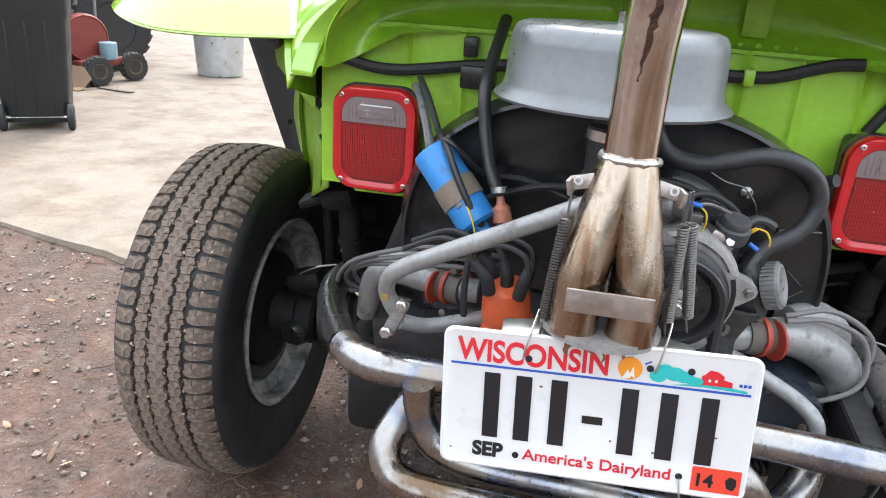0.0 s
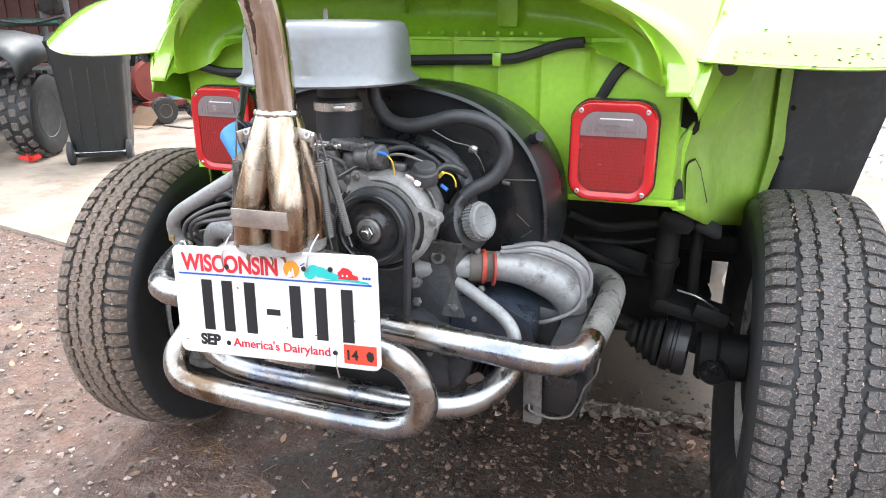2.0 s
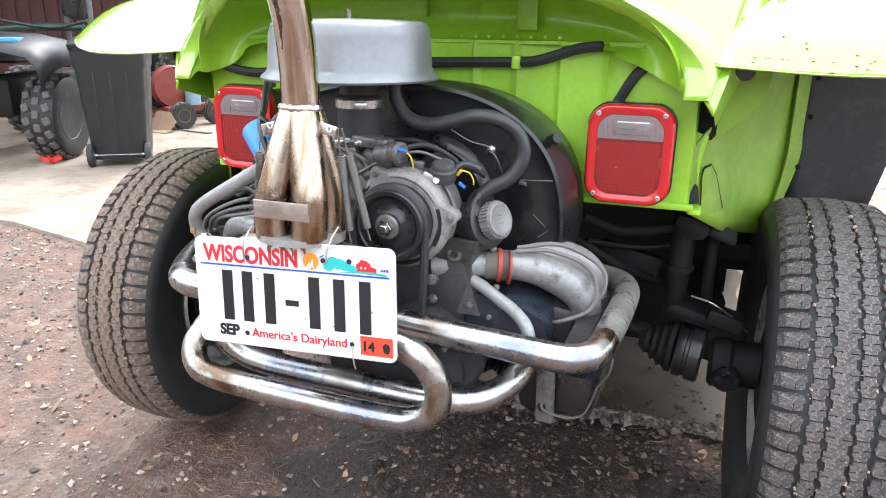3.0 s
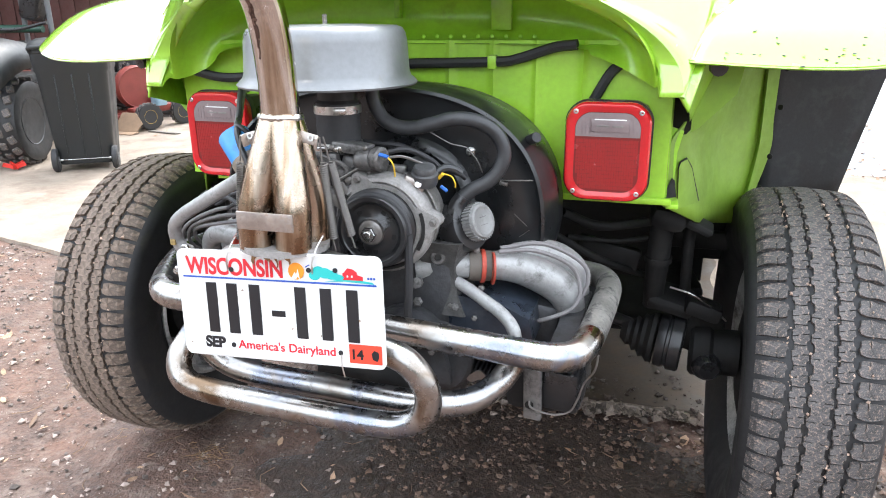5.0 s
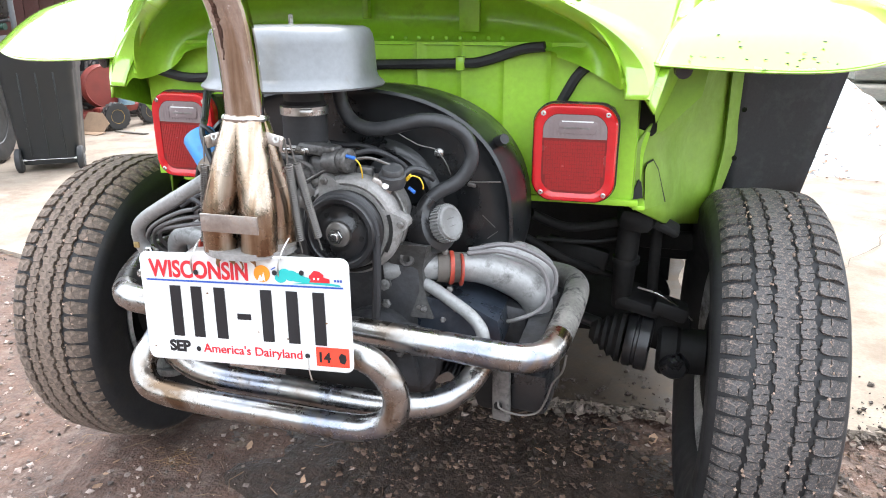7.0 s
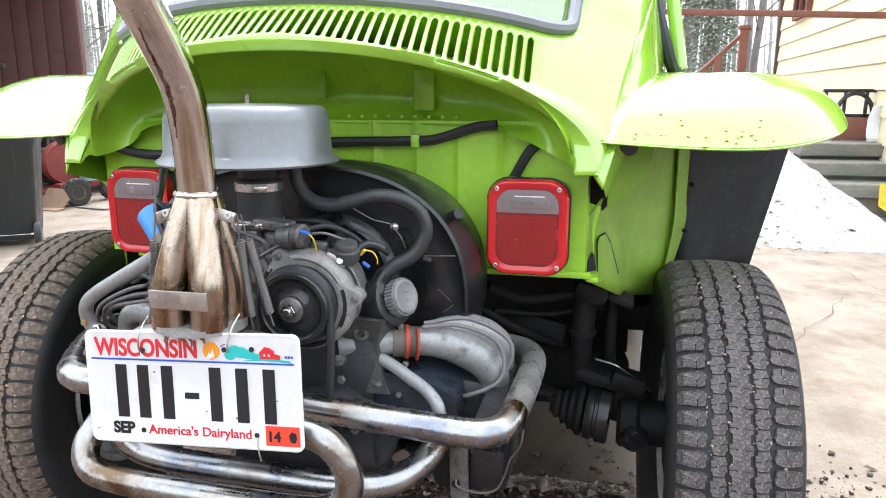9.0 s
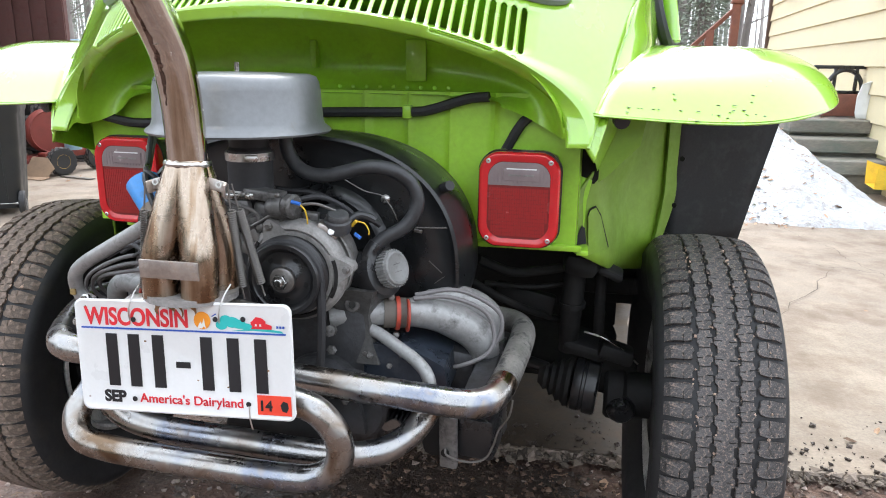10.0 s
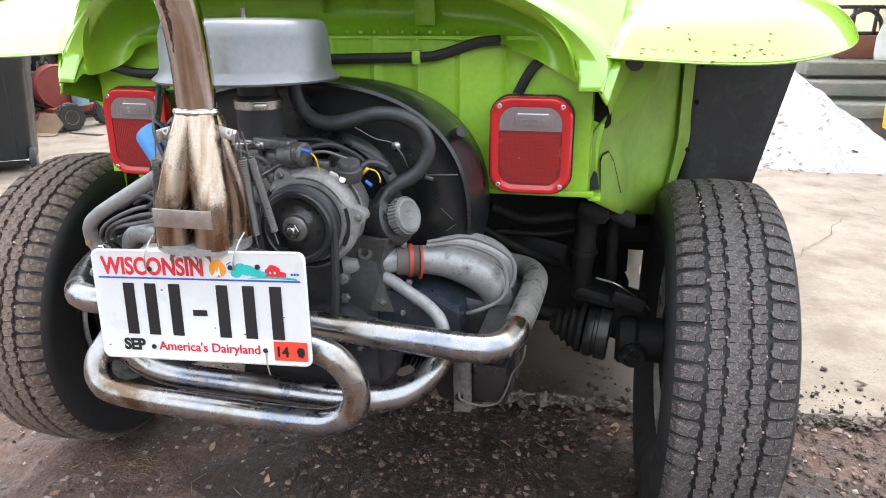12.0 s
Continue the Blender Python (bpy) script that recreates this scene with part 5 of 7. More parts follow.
for x, y, z, r in ((0.030, -0.262, 0.640, 0.007), (0.060, -0.263, 0.618, 0.006), (0.150, -0.263, 0.600, 0.006), (0.118, -0.230, 0.668, 0.008), (0.176, -0.218, 0.660, 0.006), (0.205, -0.208, 0.640, 0.005)):
    turned("case_bolt", [(0, 0), (r, 0), (r, r * 0.7), (r * 0.6, r), (0, r)], along((x, y, z), (0.1, -1, 0.2)), CARB, car, "", 6)
belt = [(0.071 + 0.054 * math.cos(radians(a)), -0.288, 0.798 + 0.054 * math.sin(radians(a))) for a in range(0, 181, 20)] + [(0.02, -0.288, 0.70), (-0.02, -0.288, 0.60), (0.02, -0.288, 0.52), (0.08, -0.288, 0.52), (0.113, -0.288, 0.60), (0.124, -0.288, 0.72)]
bm = bmesh.new()
sweep(bm, belt + belt[:1], 0.0065, 8, 3)
part("fan_belt", bm, RUBBER, car, "black fan belt")
turned("crank_pulley", [(0, 0), (0.075, 0), (0.085, 0.005), (0.078, 0.015), (0.085, 0.025), (0, 0.025)], along((0.05, -0.30, 0.545), (0, 1, 0)), GRIME, car, "grimy crank pulley", 36)

# oil filler with fluted cap
d = Vector((0.86, -0.38, 0.34)).normalized()
cap_c = Vector((0.208, -0.186, 0.795))
turned("oil_filler", [(0, -0.085), (0.036, -0.085), (0.043, -0.070), (0.0435, -0.026), (0.041, -0.019), (0.028, -0.015), (0, -0.012)], along(cap_c, d), PULLEY, car, "black oil filler can", 32)
CAP = mat("grey_plastic_cap", (0.20, 0.20, 0.195), 0.5, var=0.15, bump=0.1, dirt=(0.09, 0.085, 0.08), dirt_at=(0.52, 0.75), dscale=30)
cap = turned("filler_cap", [(0, -0.014), (0.0275, -0.014), (0.0285, 0.003), (0.0265, 0.007), (0.0225, 0.008), (0.0210, 0.0068), (0, 0.0062)], along(cap_c, d), CAP, car, "grey fluted filler cap", 40)
block("cap_mark", (0.016, 0.0012, 0.001), along(cap_c, d) @ Matrix.Translation((0, 0.006, 0.0066)), CARB, cap, "", 0)
block("cap_mark", (0.016, 0.0012, 0.001), along(cap_c, d) @ Matrix.Translation((0, -0.006, 0.0066)), CARB, cap, "", 0)
bm = bmesh.new()
for k in range(34):
    a = 2 * math.pi * k / 34
    box(bm, (0.003, 0.0028, 0.016), along(cap_c, d) @ Matrix.Translation((0.0288 * math.cos(a), 0.0288 * math.sin(a), -0.0045)) @ Euler((0, 0, a)).to_matrix().to_4x4())
tagged(part("knurled_edge", bm, CAP, cap, smooth=False), kind="stuff")
tube("breather_hose", [(0.028, -0.172, 1.005), (0.030, -0.170, 0.984), (0.034, -0.17, 0.967), (0.047, -0.171, 0.947), (0.068, -0.172, 0.936), (0.095, -0.172, 0.934), (0.128, -0.171, 0.941), (0.158, -0.170, 0.949), (0.186, -0.168, 0.949), (0.211, -0.165, 0.941), (0.230, -0.162, 0.925), (0.239, -0.162, 0.899), (0.233, -0.165, 0.875), (0.216, -0.170, 0.855), (0.192, -0.176, 0.842), (0.176, -0.182, 0.828)], 0.0112, HOSE, car, "grey-black breather hose", n=16, step=5)
tube("filler_neck", [(0.180, -0.182, 0.832), (0.172, -0.186, 0.818), (0.170, -0.188, 0.800)], [0.013, 0.014, 0.018], PULLEY, car, "", n=14)

# right intake casting, boot clamps, leads
BOOT = mat("boot_rubber", (0.11, 0.095, 0.08), 0.6)
for side in (1, -1):
    k = 1 if side > 0 else -1
    z0 = 0.0 if side > 0 else 0.007
    y0 = 0.0
    sections = [0.019, 0.020, 0.022, 0.026, 0.029, 0.029, 0.025] if side > 0 else [0.017, 0.017, 0.018, 0.0185, 0.018, 0.017, 0.016]
    path = [(0.105, -0.20, 0.712), (0.15, -0.185, 0.716), (0.205, -0.165, 0.715), (0.255, -0.145, 0.710), (0.30, -0.125, 0.690), (0.335, -0.11, 0.660), (0.345, -0.10, 0.62)]
    if side < 0:
        path = [(0.165, -0.17, 0.716), (0.18, -0.17, 0.716), (0.205, -0.165, 0.715), (0.255, -0.15, 0.716), (0.295, -0.14, 0.716), (0.330, -0.12, 0.690), (0.345, -0.10, 0.62)]
    intake = tube("intake_runner", [(k * x, y + y0, z + z0) for x, y, z in path], sections, SILVER, car, "silver painted cast intake runner", n=18)
    tube("intake_runner", [(k * 0.25, -0.12 + y0, 0.722 + z0), (k * 0.30, -0.08 + y0, 0.712 + z0), (k * 0.335, -0.05 + y0, 0.68 + z0), (k * 0.345, -0.04 + y0, 0.63 + z0)], [0.020, 0.027, 0.029, 0.026] if side > 0 else [0.016, 0.018, 0.018, 0.017], SILVER, intake, "", n=16)
    k0 = 0.0 if side > 0 else -0.0035
    for q, (r, w, mm) in enumerate(((0.0245, 0.0105, BOOT), (0.0262, 0.0022, ORANGE), (0.0272, 0.0034, ORANGE), (0.0258, 0.0018, ORANGE))):
        r += k0
        c = Vector((k * (0.205 + (0, -0.017, 0.002, 0.021)[q]), -0.165 + y0 + (0, 0.006, -0.001, -0.008)[q], 0.714 + z0))
        turned("rubber_boot" if q == 0 else "boot_clamp", [(0.016, -w * (2 if q == 0 else 1)), (r, -w * (2 if q == 0 else 1)), (r + 0.0008, 0), (r, w * (2 if q == 0 else 1)), (0.016, w * (2 if q == 0 else 1))], along(c, (k * 0.93, 0.36, -0.05)), mm, intake, "red-orange boot ring" if q else "grey-brown rubber boot", 28)
    for dx, dy, dz in ((0.004, -0.014, -0.031), (-0.006, -0.004, 0.029)):
        turned("clamp_bolt", [(0, 0), (0.0055, 0), (0.0055, 0.010), (0, 0.011)], along((k * (0.205 + dx), -0.165 + y0 + dy, 0.714 + z0 + dz), (0.2 * k, -1, 0.1)), STEEL_D, intake, n=6)
tube("plug_lead", [(0.235, -0.17, 0.742), (0.29, -0.15, 0.742), (0.345, -0.13, 0.715), (0.362, -0.13, 0.675), (0.352, -0.14, 0.645), (0.31, -0.15, 0.625), (0.28, -0.13, 0.61)], 0.0037, mat("grey_lead", (0.16, 0.15, 0.15), 0.6), car, "grey ignition lead", n=8)
tube("plug_lead", [(0.235, -0.16, 0.745), (0.30, -0.13, 0.748), (0.36, -0.11, 0.715), (0.372, -0.11, 0.68), (0.355, -0.12, 0.64)], 0.0037, mat("grey_lead_b", (0.16, 0.15, 0.15), 0.6), car, "grey ignition lead", n=8)
tube("heat_riser", [(0.09, -0.18, 0.705), (0.135, -0.185, 0.702), (0.18, -0.195, 0.69), (0.22, -0.21, 0.674), (0.255, -0.228, 0.66), (0.276, -0.242, 0.64), (0.28, -0.245, 0.60)], 0.0102, SILVER, car, "silver heat-riser pipe", n=14)
# left heat riser with flange
tube("heat_riser", [(-0.010, -0.352, 0.932), (-0.055, -0.352, 0.909), (-0.115, -0.345, 0.876), (-0.202, -0.330, 0.828), (-0.235, -0.322, 0.808), (-0.254, -0.314, 0.790), (-0.259, -0.308, 0.768), (-0.252, -0.304, 0.748), (-0.243, -0.302, 0.735)], 0.0103, SILVER, car, "grey painted heat-riser pipe", n=16)
block("flange", (0.016, 0.010, 0.052), at(-0.246, -0.308, 0.734, 0, 24), CAST, car, "pipe flange with two bolts", 0.004)
for q in ((-0.238, -0.314, 0.754), (-0.256, -0.314, 0.716)):
    turned("bolt", [(0, 0), (0.0075, 0), (0.0075, 0.006), (0.005, 0.007), (0.005, 0.011), (0, 0.011)], along(q, (0, -1, 0.2)), STEEL, car, n=6)
tube("heat_riser", [(-0.244, -0.296, 0.724), (-0.215, -0.275, 0.712), (-0.165, -0.25, 0.716), (-0.11, -0.22, 0.722)], 0.0100, SILVER, car, "", n=12)
block("heat_stain", (0.010, 0.004, 0.010), at(-0.258, -0.3185, 0.764), mat("burnt_yellow_stain", (0.32, 0.22, 0.08), 0.7, var=0.4), car, "", 0.002)
for q in range(3):
    o = 0.012 * q
    tube("plug_lead", [(-0.13, -0.2, 0.765 + o), (-0.19, -0.22, 0.775 + o), (-0.26, -0.20, 0.76 + o), (-0.33 - o, -0.16, 0.735), (-0.36 - o, -0.12, 0.70 - o), (-0.34, -0.09, 0.66), (-0.28, -0.08, 0.65)], 0.0035, mat("lead_%s" % "abc"[q], (0.12, 0.115, 0.115), 0.6), car, "grey ignition lead", n=8)

# ignition: coil and distributor
a, b = Vector((-0.250, -0.135, 0.905)), Vector((-0.168, -0.172, 0.815))
coil = turned("ignition_coil", [(0, 0), (0.026, 0), (0.028, 0.003), (0.028, 0.118), (0.024, 0.122), (0.012, 0.123), (0.011, 0.14), (0, 0.14)], along(a, b - a), BLUE, car, "blue ignition coil", 32)
turned("coil_band", [(0.0285, 0.055), (0.0300, 0.055), (0.0300, 0.085), (0.0285, 0.085)], along(a, b - a), TAPE, coil, "brown coil bracket band", 32)
tube("yellow_wire", [(-0.19, -0.185, 0.852), (-0.176, -0.2, 0.83), (-0.170, -0.2, 0.80), (-0.172, -0.19, 0.77)], 0.0012, YELLOW, car, "", n=6)
dist = turned("distributor_cap", [(0, 0.034), (0.015, 0.034), (0.026, 0.030), (0.030, 0.020), (0.033, -0.018), (0.036, -0.021), (0.036, -0.028), (0, -0.028)], along((-0.119, -0.238, 0.740), (-0.05, -0.25, 1)), ORANGE_CAP, car, "orange distributor cap", 28)
for q, (x, y) in enumerate(((-0.019, -0.015), (0.017, -0.017), (0.019, 0.014), (-0.017, 0.017), (0.0, 0.0))):
    c = Vector((-0.121 + x, -0.246 + y, 0.763))
    tube("lead_boot", [c, c + Vector((x * 0.3, -0.004, 0.022)), c + Vector((x * 0.9 - 0.006, -0.004, 0.040))], [0.0085, 0.0085, 0.0055], RUBBER, dist, "black plug boot", n=10)
    tube("plug_lead", [c + Vector((x * 0.9 - 0.006, -0.004, 0.038)), c + Vector((x - 0.016, 0.0, 0.056)), c + Vector((x - 0.05, 0.016, 0.058)), c + Vector((x - 0.10, 0.03, 0.032))], 0.0036, RUBBER, car, "black ignition lead", n=8)
tube("plug_lead", [(-0.15, -0.225, 0.80), (-0.155, -0.235, 0.83), (-0.17, -0.25, 0.80), (-0.172, -0.255, 0.74), (-0.165, -0.25, 0.69), (-0.15, -0.24, 0.68)], 0.0045, RUBBER, car, "black ignition lead", n=8)
tube("fuel_hose", [(-0.182, 0.02, 1.075), (-0.185, -0.06, 1.030), (-0.187, -0.11, 0.990), (-0.180, -0.125, 0.940), (-0.170, -0.14, 0.900), (-0.158, -0.155, 0.876), (-0.150, -0.160, 0.862)], 0.0088, HOSE, car, "grey rubber fuel hose", n=12)
turned("fuel_filter", [(0, 0), (0.005, 0), (0.006, 0.010), (0.0125, 0.016), (0.0135, 0.034), (0.006, 0.040), (0.005, 0.052), (0, 0.052)], along((-0.148, -0.162, 0.860), (0.22, -0.18, -1)), mat("stained_filter", (0.42, 0.16, 0.10), 0.25), car, "rust-stained plastic fuel filter", 20)
turned("hose_clamp", [(0.0085, -0.004), (0.0110, -0.004), (0.0110, 0.004), (0.0085, 0.004)], along((-0.151, -0.160, 0.868), (0.2, -0.2, -1)), STEEL, car, "small hose clamp", 16)
tube("coil_cable", [(-0.30, -0.01, 0.985), (-0.275, -0.06, 0.965), (-0.245, -0.12, 0.930), (-0.222, -0.165, 0.915), (-0.205, -0.180, 0.885), (-0.185, -0.185, 0.850), (-0.166, -0.18, 0.822)], 0.0050, HOSE, car, "", n=8)
tube("coil_cable", [(-0.245, -0.125, 0.915), (-0.225, -0.155, 0.925), (-0.20, -0.150, 0.905), (-0.175, -0.13, 0.88), (-0.12, -0.12, 0.875), (-0.06, -0.13, 0.86)], 0.0040, HOSE, car, "", n=8)
tube("vacuum_line", [(-0.2, -0.12, 0.83), (-0.1, -0.13, 0.87), (0.0, -0.16, 0.885)], 0.005, RUBBER, car, "", n=8)

# suspension, drive shafts and underside
for side in (-1, 1):
    shock = tube("shock_absorber", [(side * 0.490, 0.235, 0.735), (side * 0.488, 0.24, 0.68), (side * 0.485, 0.25, 0.60), (side * 0.482, 0.27, 0.50)], [0.020, 0.0235, 0.0235, 0.020], GRIME, car, "black shock absorber", n=20)
    turned("shock_collar", [(0.022, -0.006), (0.028, -0.006), (0.028, 0.006), (0.022, 0.006)], along((side * 0.486, 0.249, 0.612), (0, 0.1, -1)), GRIME, shock, "", 20, False)
    tube("drive_shaft", [(side * 0.18, 0.42, 0.45), (side * 0.34, 0.34, 0.447), (side * 0.44, 0.29, 0.44)], 0.014, BLACK, car, "black drive shaft", n=12)
    turned("shaft_boot", [(0, -0.030), (0.018, -0.030), (0.022, -0.024), (0.030, -0.016), (0.027, -0.008), (0.040, 0.000), (0.036, 0.008), (0.049, 0.016), (0.045, 0.024), (0.056, 0.034), (0.054, 0.042), (0.058, 0.044), (0.0, 0.046)], along((side * 0.452, 0.275, 0.425), (side * 1, -0.12, -0.10)), GRIME, car, "black ribbed rubber shaft boot", 32)
    turned("drive_joint", [(0, 0), (0.055, 0), (0.058, 0.004), (0.058, 0.018), (0.054, 0.020), (0.054, 0.026), (0.060, 0.028), (0.060, 0.050), (0.055, 0.054), (0, 0.054)], along((side * 0.500, 0.268, 0.420), (side * 1, -0.12, -0.10)), BLACK, car, "black constant-velocity joint", 32)
    part("trailing_arm", box(box(bmesh.new(), (0.10, 0.34, 0.06), at(side * 0.525, 0.60, 0.47, 4, 0, side * 10), 0.025), (0.10, 0.12, 0.10), at(side * 0.585, 0.335, 0.435, 0, 0, side * 8), 0.03), GRIME, car, "black trailing arm")
    part("shock_mount", box(box(bmesh.new(), (0.075, 0.10, 0.055), at(side * 0.500, 0.225, 0.722, 14, side * 10), 0.022), (0.070, 0.05, 0.020), at(side * 0.552, 0.225, 0.700, 8, side * 24), 0.008), GRIME, car, "black shock absorber mount")
    tube("arm_brace", [(side * 0.545, 0.27, 0.68), (side * 0.545, 0.28, 0.60), (side * 0.548, 0.30, 0.53)], 0.012, GRIME, car, "", n=10)
    block("bump_stop", (0.10, 0.10, 0.035), at(side * 0.520, 0.29, 0.510, 6, side * 14), GRIME, car, "", 0.014)
    block("calliper_arm", (0.075, 0.06, 0.035), at(side * 0.585, 0.255, 0.508, 0, side * 16), GRIME, car, "", 0.010)
    turned("hub_carrier", [(0, 0), (0.05, 0), (0.058, 0.008), (0.058, 0.040), (0.050, 0.048), (0.050, 0.10), (0, 0.10)], along((side * 0.568, 0.285, 0.40), (side, -0.05, 0)), GRIME, car, "black hub carrier", 28)
    turned("hub_cup", [(0, -0.01), (0.020, -0.01), (0.028, 0.0), (0.032, 0.012), (0.032, 0.03), (0, 0.03)], along((side * 0.606, 0.222, 0.385), (-side * 0.2, 1, 0)), BLACK, car, "", 20)
    tube("brake_line", [(side * 0.515, 0.245, 0.552), (side * 0.555, 0.235, 0.545), (side * 0.600, 0.235, 0.520), (side * 0.632, 0.25, 0.486)], 0.0022, STEEL, car, "bare steel brake line", n=6)
    block("torsion_spring_plate", (0.20, 0.030, 0.045), at(side * 0.60, 0.50, 0.585), GRIME, car, "", 0.01)
for pts, r in (([(0.30, 0.10, 0.74), (0.36, 0.16, 0.70), (0.42, 0.22, 0.69), (0.49, 0.24, 0.70)], 0.010), ([(0.26, 0.12, 0.70), (0.36, 0.20, 0.62), (0.44, 0.30, 0.56), (0.50, 0.34, 0.53)], 0.008), ([(0.30, 0.20, 0.66), (0.40, 0.26, 0.64), (0.47, 0.27, 0.65)], 0.006)):
    tube("underside_hose", pts, r, GRIME, car, "", n=10)
block("gearbox_bracket", (0.14, 0.03, 0.05), at(0.38, 0.30, 0.60, 0, 12), GRIME, car, "", 0.008)
block("floor_pan", (1.12, 2.2, 0.05), at(0, 1.70, 0.30), GRIME, car, "black underbody", 0.02)
block("engine_tin", (0.055, 0.20, 0.09), at(0.338, 0.00, 0.575, 0, -4, 4), BLACK, car, "dark sheet-metal engine tin", 0.006)
turned("oil_cover", [(0, 0), (0.055, 0), (0.06, 0.006), (0.06, 0.02), (0, 0.02)], along((0.15, -0.25, 0.58), (0, 1, 0)), ENGINE, car, "", 28)
block("seam", (0.060, 0.003, 0.0022), at(0.250, -0.0960, 0.842, 0, -3), STEEL_D, fan_housing, "", 0.0008)
block("scratch", (0.030, 0.002, 0.0010), at(0.255, -0.0953, 0.775, 0, 42), STEEL_D, fan_housing, "", 0)
block("scratch", (0.022, 0.002, 0.0010), at(0.262, -0.0953, 0.752, 0, -38), STEEL_D, fan_housing, "", 0)
turned("drain_hole", [(0, 0), (0.007, 0), (0.007, 0.001), (0, 0.001)], along((0.222, -0.0948, 0.737), (0, -1, 0)), GRIME, fan_housing, n=12)

# ---- the car: exhaust tubes, bumper and plate ----
SOOT = mat("sooty_steel", (0.20, 0.19, 0.175), 0.5, metal=0.4, var=0.35, bump=0.15, dirt=(0.035, 0.034, 0.033), dirt_at=(0.52, 0.60), dscale=20)
tube("bumper_tube", [(0.389, -0.225, 0.637), (0.384, -0.252, 0.635), (0.370, -0.283, 0.633), (0.338, -0.300, 0.634), (0.27, -0.304, 0.640), (0.12, -0.309, 0.652), (-0.05, -0.315, 0.664), (-0.235, -0.326, 0.673), (-0.285, -0.318, 0.675), (-0.318, -0.285, 0.672)], 0.0215, CHROME, car, "polished and heat-blued exhaust tube bent as bumper", n=24, step=8)
tube("bumper_end", [(0.20, 0.03, 0.640), (0.30, 0.040, 0.645), (0.355, 0.036, 0.645), (0.388, 0.016, 0.644), (0.402, -0.025, 0.643), (0.401, -0.09, 0.642), (0.395, -0.17, 0.640), (0.389, -0.225, 0.637)], 0.0218, SOOT, car, "sooty grey tube end", n=24, step=8)
tube("bumper_end", [(-0.318, -0.285, 0.672), (-0.365, -0.20, 0.668), (-0.395, -0.11, 0.668), (-0.39, -0.03, 0.665), (-0.34, 0.03, 0.66), (-0.25, 0.05, 0.65)], 0.0218, BLACK, car, "sooty black tube end", n=24, step=8)
tube("exhaust_header", [(0.06, -0.36, 0.668), (0.11, -0.388, 0.662), (0.155, -0.392, 0.648), (0.182, -0.39, 0.61), (0.180, -0.388, 0.57), (0.15, -0.386, 0.545), (0.10, -0.386, 0.538), (-0.05, -0.386, 0.542), (-0.18, -0.386, 0.55), (-0.225, -0.380, 0.562), (-0.238, -0.365, 0.59), (-0.225, -0.345, 0.62), (-0.20, -0.33, 0.66)], 0.0195, CHROME, car, "polished chrome exhaust header loop", n=24, step=8)
tube("exhaust_header", [(-0.205, -0.345, 0.67), (-0.20, -0.345, 0.62), (-0.175, -0.345, 0.585), (-0.12, -0.345, 0.568), (0.0, -0.342, 0.560), (0.14, -0.335, 0.550), (0.215, -0.315, 0.550), (0.256, -0.282, 0.566), (0.276, -0.252, 0.590), (0.284, -0.236, 0.612)], 0.0195, CHROME, car, "polished chrome exhaust header", n=24, step=8)
block("header_flange", (0.030, 0.012, 0.095), at(0.302, -0.205, 0.516, 4, 0, -8), CARB, car, "grey cast exhaust flange", 0.004)
turned("flange_hole", [(0, 0), (0.007, 0), (0.007, 0.002), (0, 0.002)], along((0.298, -0.2125, 0.500), (0, -1, 0)), GRIME, car, "", 12)
block("heater_duct", (0.062, 0.10, 0.075), at(0.350, -0.155, 0.528, 6, 0, -8), BLACK, car, "dark sheet-metal heater duct", 0.008)
part("tin_channel", box(box(bmesh.new(), (0.034, 0.225, 0.006), at(0.352, -0.145, 0.628, 3, 0, -3), 0.002), (0.005, 0.225, 0.045), at(0.336, -0.145, 0.606, 3, 0, -3), 0.002), ENGINE, car, "dark scratched engine tin rail")
tube("wire_loop", [(0.298, -0.214, 0.508), (0.303, -0.218, 0.498), (0.335, -0.216, 0.490), (0.362, -0.214, 0.498), (0.374, -0.212, 0.520), (0.380, -0.212, 0.541), (0.384, -0.21, 0.552), (0.398, -0.21, 0.575), (0.402, -0.205, 0.60)], 0.0019, STEEL_D, car, "bent tie wire", n=6)
bm = bmesh.new()
rows = []
for k in range(36):
    u = k / 35
    x = 0.095 + 0.15 * u
    z = 0.566 - 0.030 * u + 0.006 * math.sin(u * 25)
    rows.append([(x, -0.222, z - 0.007 - 0.003 * math.sin(u * 25 + 1)), (x, -0.222, z + 0.007), (x, -0.218, z + 0.007), (x, -0.218, z - 0.007 - 0.003 * math.sin(u * 25 + 1))])
part("gasket_strip", rings(bm, rows), STEEL_D, car, "wavy grey gasket edge under the engine")
for k in range(7):
    block("case_fin", (0.004, 0.10, 0.020), at(0.195 + 0.008 * k, -0.16, 0.532), ENGINE, car, "", 0.001)

